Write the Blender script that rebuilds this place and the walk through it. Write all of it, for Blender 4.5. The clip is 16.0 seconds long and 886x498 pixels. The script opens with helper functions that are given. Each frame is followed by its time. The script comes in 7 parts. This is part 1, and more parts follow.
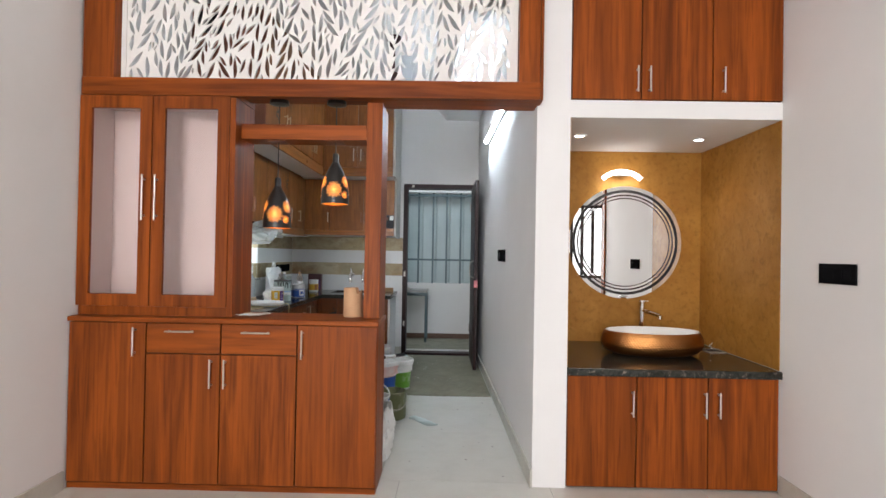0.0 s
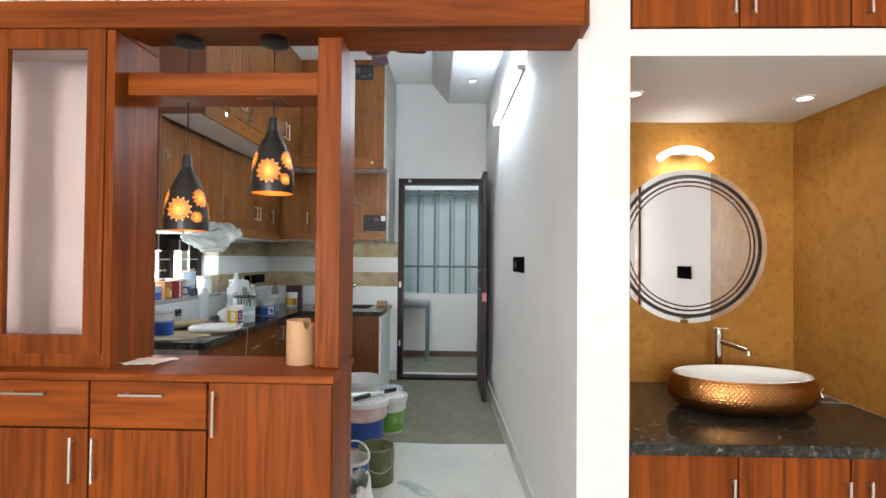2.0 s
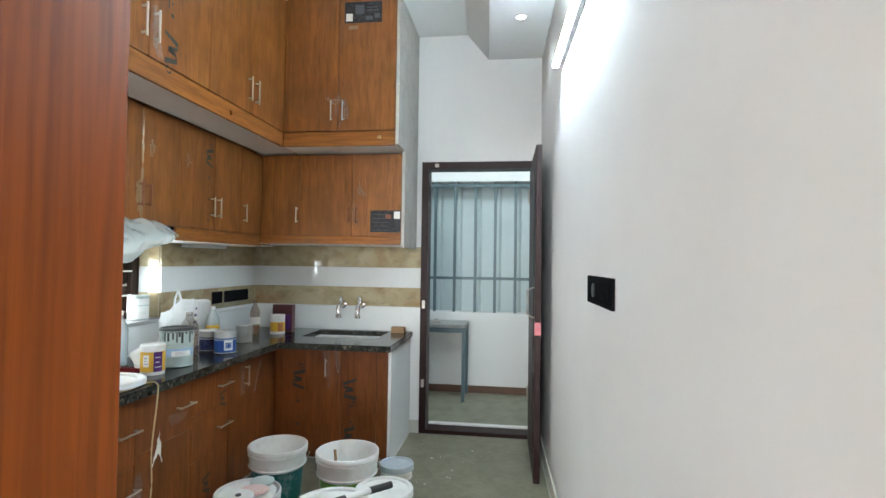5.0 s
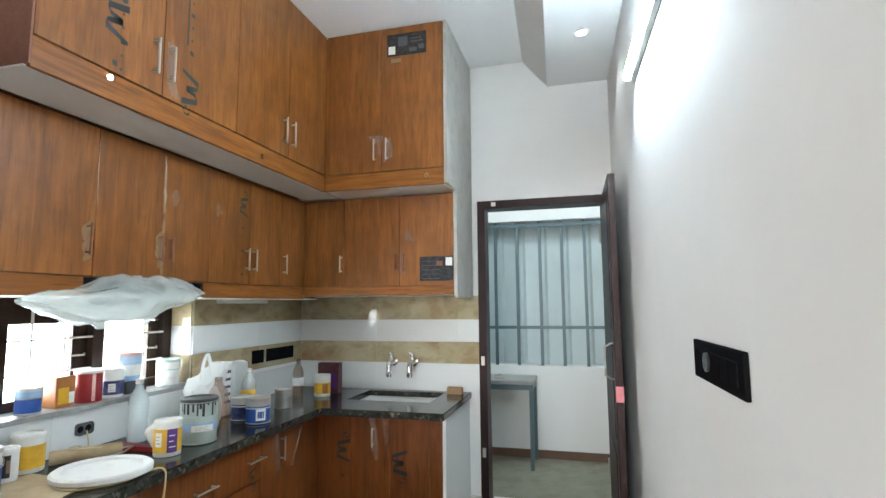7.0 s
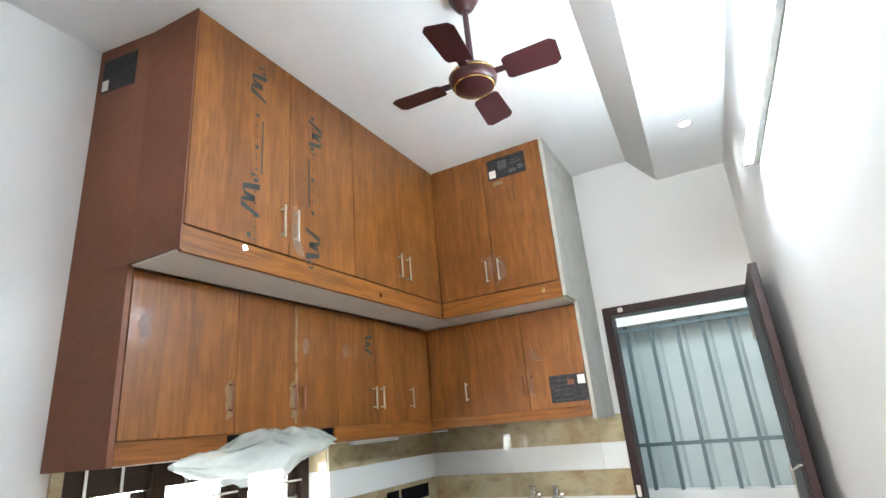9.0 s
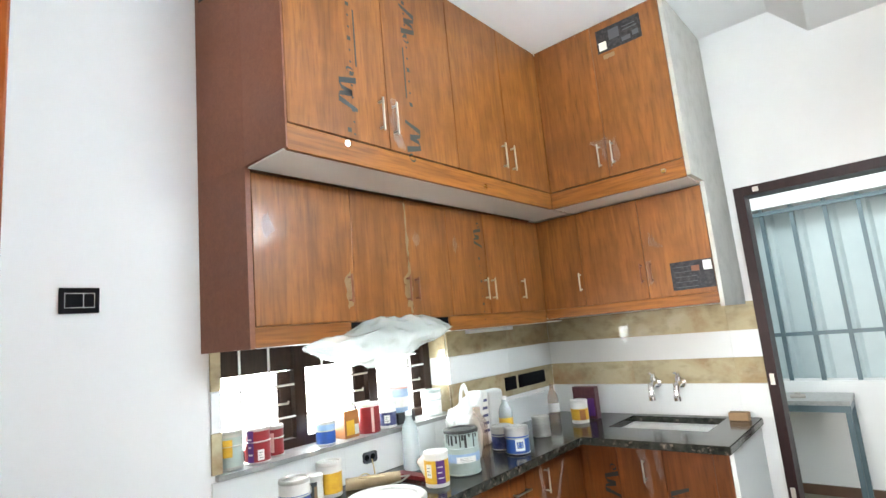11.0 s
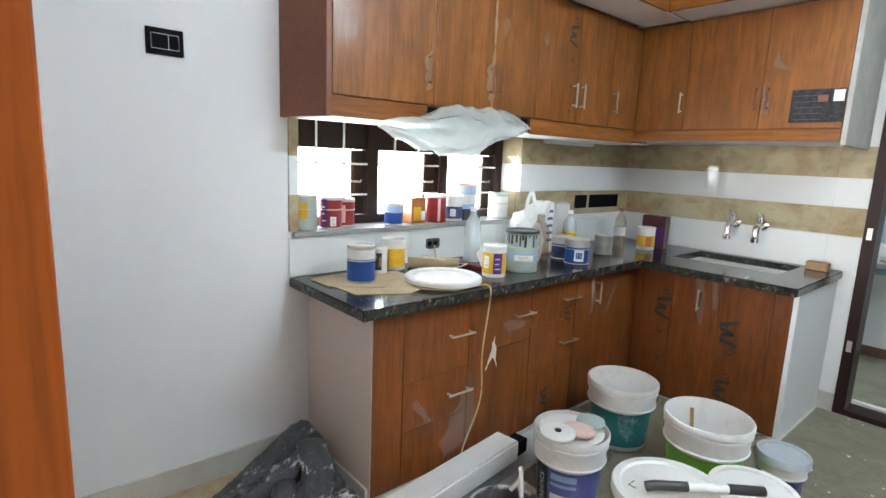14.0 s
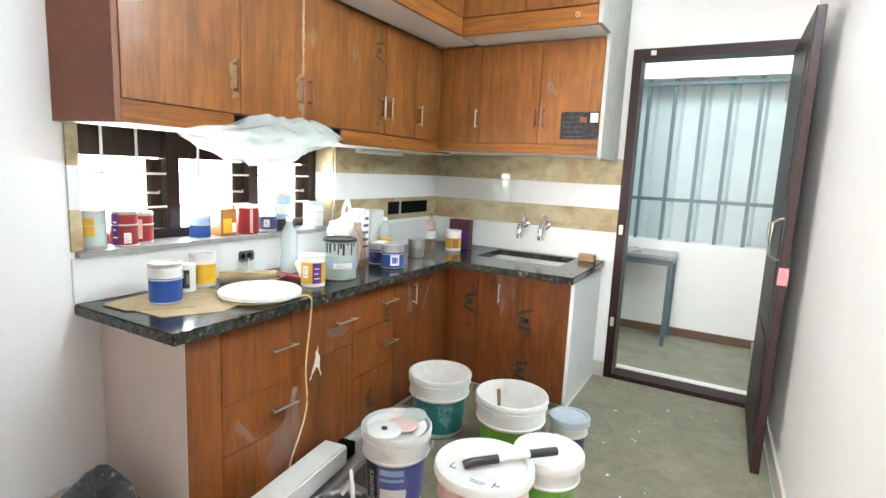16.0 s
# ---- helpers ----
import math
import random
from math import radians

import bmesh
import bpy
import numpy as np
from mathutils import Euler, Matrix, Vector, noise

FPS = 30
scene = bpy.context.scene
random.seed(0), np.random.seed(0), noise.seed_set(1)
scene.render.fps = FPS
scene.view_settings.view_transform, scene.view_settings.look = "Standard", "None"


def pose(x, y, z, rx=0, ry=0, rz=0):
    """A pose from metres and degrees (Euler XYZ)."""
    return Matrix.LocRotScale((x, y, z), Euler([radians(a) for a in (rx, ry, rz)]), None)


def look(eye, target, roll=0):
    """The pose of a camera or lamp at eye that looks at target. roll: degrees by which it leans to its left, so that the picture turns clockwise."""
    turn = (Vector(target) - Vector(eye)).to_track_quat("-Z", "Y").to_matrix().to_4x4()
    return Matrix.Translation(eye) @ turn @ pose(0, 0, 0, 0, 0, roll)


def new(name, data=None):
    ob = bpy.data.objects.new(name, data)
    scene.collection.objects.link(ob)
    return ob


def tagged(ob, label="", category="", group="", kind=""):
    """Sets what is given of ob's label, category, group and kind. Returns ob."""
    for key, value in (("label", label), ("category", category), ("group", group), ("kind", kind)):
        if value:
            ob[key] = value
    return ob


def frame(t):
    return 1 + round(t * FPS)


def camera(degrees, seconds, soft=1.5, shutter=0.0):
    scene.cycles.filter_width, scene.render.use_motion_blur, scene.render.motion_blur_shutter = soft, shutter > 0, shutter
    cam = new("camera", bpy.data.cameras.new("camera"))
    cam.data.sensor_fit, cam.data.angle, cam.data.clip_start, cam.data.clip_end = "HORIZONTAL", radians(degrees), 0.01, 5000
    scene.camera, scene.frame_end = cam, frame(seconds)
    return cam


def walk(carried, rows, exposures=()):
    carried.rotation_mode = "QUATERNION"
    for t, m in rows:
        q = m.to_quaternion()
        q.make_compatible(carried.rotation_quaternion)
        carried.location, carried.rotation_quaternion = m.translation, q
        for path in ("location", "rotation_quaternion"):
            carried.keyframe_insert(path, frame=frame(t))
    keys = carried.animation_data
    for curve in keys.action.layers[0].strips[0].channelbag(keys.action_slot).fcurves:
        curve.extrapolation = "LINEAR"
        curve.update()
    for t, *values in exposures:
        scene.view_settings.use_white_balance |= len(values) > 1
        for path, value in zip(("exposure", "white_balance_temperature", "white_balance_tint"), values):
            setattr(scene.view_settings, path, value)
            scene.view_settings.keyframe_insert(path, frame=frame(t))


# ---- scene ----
cam = camera(80.5, 16.0)
PATH = [
    (0, (1.116, 0.574, 1.221), (1.086, 2.574, 1.243), 1.0),
    (0.5, (1.092, 0.833, 1.23), (1.049, 2.832, 1.257), 0.9),
    (1, (1.096, 1.057, 1.24), (1.051, 3.056, 1.268), 0.9),
    (1.5, (1.14, 1.315, 1.261), (1.091, 3.314, 1.291), 0.7),
    (2, (1.151, 1.542, 1.26), (1.094, 3.54, 1.293), 0.5),
    (2.5, (1.125, 1.802, 1.279), (1.067, 3.801, 1.314), 0.3),
    (3, (1.13, 2.022, 1.276), (1.07, 4.021, 1.315), 0.1),
    (5.5, (1.252, 3.131, 1.314), (0.924, 5.103, 1.362), 0.9),
    (6, (1.234, 3.243, 1.313), (0.862, 5.208, 1.333), 0.7),
    (6.5, (1.228, 3.319, 1.32), (0.805, 5.273, 1.37), 0.4),
    (7, (1.23, 3.378, 1.363), (0.718, 5.299, 1.573), -0.5),
    (7.5, (1.229, 3.405, 1.4), (0.643, 5.283, 1.76), -2.0),
    (8, (1.227, 3.414, 1.42), (0.572, 5.244, 1.892), -3.7),
    (8.5, (1.219, 3.43, 1.439), (0.48, 5.197, 2.013), -4.7),
    (9, (1.22, 3.435, 1.442), (0.345, 5.117, 2.078), -5.1),
    (11.5, (1.17, 3.519, 1.379), (-0.199, 4.965, 1.557), -4.3),
    (12, (1.155, 3.524, 1.357), (-0.286, 4.911, 1.4), -2.4),
    (12.5, (1.142, 3.54, 1.341), (-0.367, 4.851, 1.262), -0.8),
    (13, (1.146, 3.55, 1.325), (-0.398, 4.807, 1.136), 0.4),
    (13.5, (1.145, 3.552, 1.3), (-0.39, 4.8, 1.009), 1.5),
    (14, (1.147, 3.548, 1.274), (-0.343, 4.837, 0.931), 2.4),
    (14.5, (1.163, 3.543, 1.284), (-0.239, 4.916, 0.894), 3.7),
    (15, (1.15, 3.519, 1.279), (-0.114, 5.025, 0.912), 4.2),
    (15.5, (1.171, 3.504, 1.294), (0.054, 5.129, 0.958), 3.9),
    (16, (1.179, 3.493, 1.3), (0.221, 5.223, 1.003), 2.7),
]
EXPOSURES = [(0, -0.80, 6350, 11), (1.5, -0.58, 6400, 10), (3, -0.26, 6400, 5), (5.5, -0.10, 6300, 5), (6.5, -0.1, 6300, 5), (7.5, -0.06, 6500, 6), (8.5, 0.02, 6600, 7),
             (9, 0.18, 6650, 8), (11.5, 0.60, 6600, 8), (12.5, -0.35, 6450, 9), (13.5, -0.42, 6400, 9), (14, 0.15, 6450, 8), (14.5, 0.36, 6500, 7), (15, 0.54, 6600, 7), (16, 0.74, 6750, 8)]
walk(cam, [(t, look(eye, target, roll)) for t, eye, target, roll in PATH], EXPOSURES)

# ---- plan, in metres ----
W, F, C = -0.83, 6.945, 3.06          # window wall, far wall, ceiling
FRONT = 3.362                         # face of the wall with the basin niche
NX0, NX1, NB = 1.742, 2.861, 4.254    # niche: sides and back
SB0, SBT = 3.22, 0.877                # sideboard front and top
CT = 0.77                             # kitchen worktop


def wall_x(y):
    return 1.564 - 0.0355 * (y - 3.362)


# ---- world and light ----
world = bpy.data.worlds.new("sky")
scene.world = world
world.use_nodes = True
wn = world.node_tree
sky = wn.nodes.new("ShaderNodeTexSky")
sky.sky_type, sky.sun_disc = "NISHITA", False
sky.sun_elevation, sky.sun_rotation = radians(50), radians(200)
wn.links.new(sky.outputs[0], wn.nodes["Background"].inputs[0])
wn.nodes["Background"].inputs[1].default_value = 0.12

sun = new("sun", bpy.data.lights.new("sun", "SUN"))
sun.data.energy, sun.data.angle, sun.data.color = 2.5, radians(0.5), (1, 0.95, 0.88)
sun.matrix_world = look((0, 0, 10), (-3.5, -1.5, 2.0))


def area(name, at, aim, sx, sy, watts, colour=(1, 1, 1)):
    lamp = new(name, bpy.data.lights.new(name, "AREA"))
    lamp.data.shape, lamp.data.size, lamp.data.size_y = "RECTANGLE", sx, sy
    lamp.data.energy, lamp.data.color = watts, colour
    lamp.matrix_world = look(at, aim)
    return lamp


def bulb(name, at, watts, colour, radius=0.02):
    lamp = new(name, bpy.data.lights.new(name, "POINT"))
    lamp.data.energy, lamp.data.color, lamp.data.shadow_soft_size = watts, colour, radius
    lamp.location = at
    return lamp


def spot(name, at, aim, watts, colour, angle=110):
    lamp = new(name, bpy.data.lights.new(name, "SPOT"))
    lamp.data.energy, lamp.data.color, lamp.data.shadow_soft_size = watts, colour, 0.03
    lamp.data.spot_size, lamp.data.spot_blend = radians(angle), 0.6
    lamp.matrix_world = look(at, aim)
    return lamp


area("daylight_kitchen_window", (-1.27, 5.14, 1.22), (0.5, 5.14, 0.95), 1.5, 0.7, 72, (0.86, 0.95, 1))
area("daylight_work_area", (1.0, 7.35, 2.62), (1.0, 7.9, 0.0), 1.6, 0.6, 21, (0.84, 0.95, 1))
area("daylight_hall_back", (0.35, -3.85, 1.7), (2.6, 3, 1.3), 1.6, 1.6, 425, (1, 0.965, 0.955))
area("daylight_hall_side", (6.0, -1.2, 1.6), (1, 0.8, 1.4), 2.4, 1.7, 55, (1, 0.965, 0.955))
spot("downlight_niche_glow", (1.89, 3.77, 1.95), (1.89, 3.8, 0), 5.5, (1, 0.93, 0.8))
spot("downlight_niche_glow", (2.64, 3.83, 1.95), (2.64, 3.86, 0), 5.5, (1, 0.93, 0.8))
area("mirror_lamp_glow", (2.29, 4.17, 1.775), (2.29, 4.19, 1.0), 0.22, 0.03, 2.2, (1, 0.98, 0.95))
spot("downlight_beam_glow_and_fill", (1.27, 6.24, 2.84), (1.25, 6.2, 0), 8, (0.86, 0.95, 1))
# unseen near downlight, added as a wide fill for the left wall
spot("downlight_beam_glow_and_fill", (1.27, 4.4, 2.84), (0.6, 4.35, 0), 9, (0.88, 0.95, 1), 155)
bulb("pendant_glow", (0.169, 3.405, 1.43), 1.1, (1, 0.55, 0.2))
bulb("pendant_glow", (0.482, 3.405, 1.566), 1.1, (1, 0.55, 0.2))


# ---- materials ----
def mat(name, colour=(0.8, 0.8, 0.8), rough=0.5, metal=0.0, grain=None, bump=0.0, stains=None, spec=0.5, coat=0.0,
        emit=None, alpha=1.0, trans=0.0, tone=0.0, planks=None, film=False):
    """grain: (x scale, y scale, z scale, dark colour, amount); stains: (scale, colour, amount); tone: how far pieces differ;
    planks: (direction across, board width)."""
    m = bpy.data.materials.new(name)
    m.use_nodes = True
    nt = m.node_tree
    b = nt.nodes["Principled BSDF"]
    b.inputs["Base Color"].default_value = (*colour, 1)
    b.inputs["Roughness"].default_value, b.inputs["Metallic"].default_value = rough, metal
    b.inputs["Specular IOR Level"].default_value = spec
    b.inputs["Coat Weight"].default_value, b.inputs["Coat Roughness"].default_value = coat, 0.12
    b.inputs["Alpha"].default_value, b.inputs["Transmission Weight"].default_value = alpha, trans
    if emit:
        b.inputs["Emission Color"].default_value, b.inputs["Emission Strength"].default_value = (*emit[:3], 1), emit[3]
    if not (grain or stains or bump or tone):
        return m
    tc = nt.nodes.new("ShaderNodeTexCoord")
    info = nt.nodes.new("ShaderNodeObjectInfo")
    add = nt.nodes.new("ShaderNodeVectorMath")
    add.operation = "MULTIPLY_ADD"
    nt.links.new(info.outputs["Random"], add.inputs[0])
    add.inputs[1].default_value = (7.3, 5.1, 9.7)
    nt.links.new(tc.outputs["Object"], add.inputs[2])
    where = add.outputs[0]
    last = None

    def layer(fac, dark):
        nonlocal last
        mix = nt.nodes.new("ShaderNodeMix")
        mix.data_type = "RGBA"
        nt.links.new(fac, mix.inputs[0])
        if last is None:
            mix.inputs[6].default_value = (*colour, 1)
        else:
            nt.links.new(last, mix.inputs[6])
        mix.inputs[7].default_value = (*dark, 1)
        last = mix.outputs[2]

    def ramped(out, lo, hi, amount):
        r = nt.nodes.new("ShaderNodeMapRange")
        r.inputs[1].default_value, r.inputs[2].default_value = lo, hi
        r.inputs[4].default_value = amount
        nt.links.new(out, r.inputs[0])
        return r.outputs[0]

    height = None
    if grain:
        mp = nt.nodes.new("ShaderNodeMapping")
        mp.inputs["Scale"].default_value = grain[:3]
        nt.links.new(where, mp.inputs[0])
        n1 = nt.nodes.new("ShaderNodeTexNoise")
        n1.inputs["Scale"].default_value, n1.inputs["Detail"].default_value = 1.0, 8
        n1.inputs["Roughness"].default_value, n1.inputs["Distortion"].default_value = 0.60, 1.1
        nt.links.new(mp.outputs[0], n1.inputs["Vector"])
        layer(ramped(n1.outputs[0], 0.36, 0.68, grain[4]), grain[3])
        n2 = nt.nodes.new("ShaderNodeTexNoise")
        n2.inputs["Scale"].default_value, n2.inputs["Detail"].default_value = 5.0, 4
        nt.links.new(mp.outputs[0], n2.inputs["Vector"])
        layer(ramped(n2.outputs[0], 0.5, 0.72, grain[4] * 0.65), [c * 0.55 for c in grain[3]])
        height = n2.outputs[0]
    if planks:
        dot = nt.nodes.new("ShaderNodeVectorMath")
        dot.operation = "DOT_PRODUCT"
        dot.inputs[1].default_value = [c / planks[1] for c in planks[0]]
        nt.links.new(where, dot.inputs[0])
        wob = nt.nodes.new("ShaderNodeMath")
        wob.operation = "MULTIPLY_ADD"
        nt.links.new(n1.outputs[0], wob.inputs[0])
        wob.inputs[1].default_value = 0.35
        nt.links.new(dot.outputs["Value"], wob.inputs[2])
        fl = nt.nodes.new("ShaderNodeMath")
        fl.operation = "FLOOR"
        nt.links.new(wob.outputs[0], fl.inputs[0])
        wn_ = nt.nodes.new("ShaderNodeTexWhiteNoise")
        wn_.noise_dimensions = "1D"
        nt.links.new(fl.outputs[0], wn_.inputs["W"])
        layer(ramped(wn_.outputs[0], 0.25, 1.0, planks[2] if len(planks) > 2 else 0.55), [c * 0.55 for c in colour])
    if stains:
        n3 = nt.nodes.new("ShaderNodeTexNoise")
        n3.inputs["Scale"].default_value, n3.inputs["Detail"].default_value = stains[0], 7
        n3.inputs["Roughness"].default_value = 0.65
        nt.links.new(where, n3.inputs["Vector"])
        layer(ramped(n3.outputs[0], stains[3] if len(stains) > 3 else 0.45, 0.75, stains[2]), stains[1])
        rr = ramped(n3.outputs[0], 0.2, 0.8, 1.0)
        rm = nt.nodes.new("ShaderNodeMapRange")
        rm.inputs[3].default_value, rm.inputs[4].default_value = rough * 0.85, min(1, rough * 1.2)
        nt.links.new(rr, rm.inputs[0])
        nt.links.new(rm.outputs[0], b.inputs["Roughness"])
        height = height or n3.outputs[0]
    if tone:
        hs = nt.nodes.new("ShaderNodeHueSaturation")
        r = nt.nodes.new("ShaderNodeMapRange")
        r.inputs[3].default_value, r.inputs[4].default_value = 1 - tone, 1 + tone
        nt.links.new(info.outputs["Random"], r.inputs[0])
        nt.links.new(r.outputs[0], hs.inputs["Value"])
        if last is None:
            hs.inputs["Color"].default_value = (*colour, 1)
        else:
            nt.links.new(last, hs.inputs["Color"])
        last = hs.outputs[0]
    if last is not None:
        nt.links.new(last, b.inputs["Base Color"])
    if film:
        n5 = nt.nodes.new("ShaderNodeTexNoise")
        n5.inputs["Scale"].default_value, n5.inputs["Detail"].default_value = 11, 4
        nt.links.new(where, n5.inputs["Vector"])
        cb = nt.nodes.new("ShaderNodeBump")
        cb.inputs["Strength"].default_value, cb.inputs["Distance"].default_value = 0.5, 0.01
        nt.links.new(n5.outputs[0], cb.inputs["Height"])
        nt.links.new(cb.outputs[0], b.inputs["Coat Normal"])
    if bump:
        if height is None:
            n4 = nt.nodes.new("ShaderNodeTexNoise")
            n4.inputs["Scale"].default_value, n4.inputs["Detail"].default_value = 60, 6
            nt.links.new(where, n4.inputs["Vector"])
            height = n4.outputs[0]
        bp = nt.nodes.new("ShaderNodeBump")
        bp.inputs["Strength"].default_value, bp.inputs["Distance"].default_value = bump, 0.004
        nt.links.new(height, bp.inputs["Height"])
        nt.links.new(bp.outputs[0], b.inputs["Normal"])
    return m


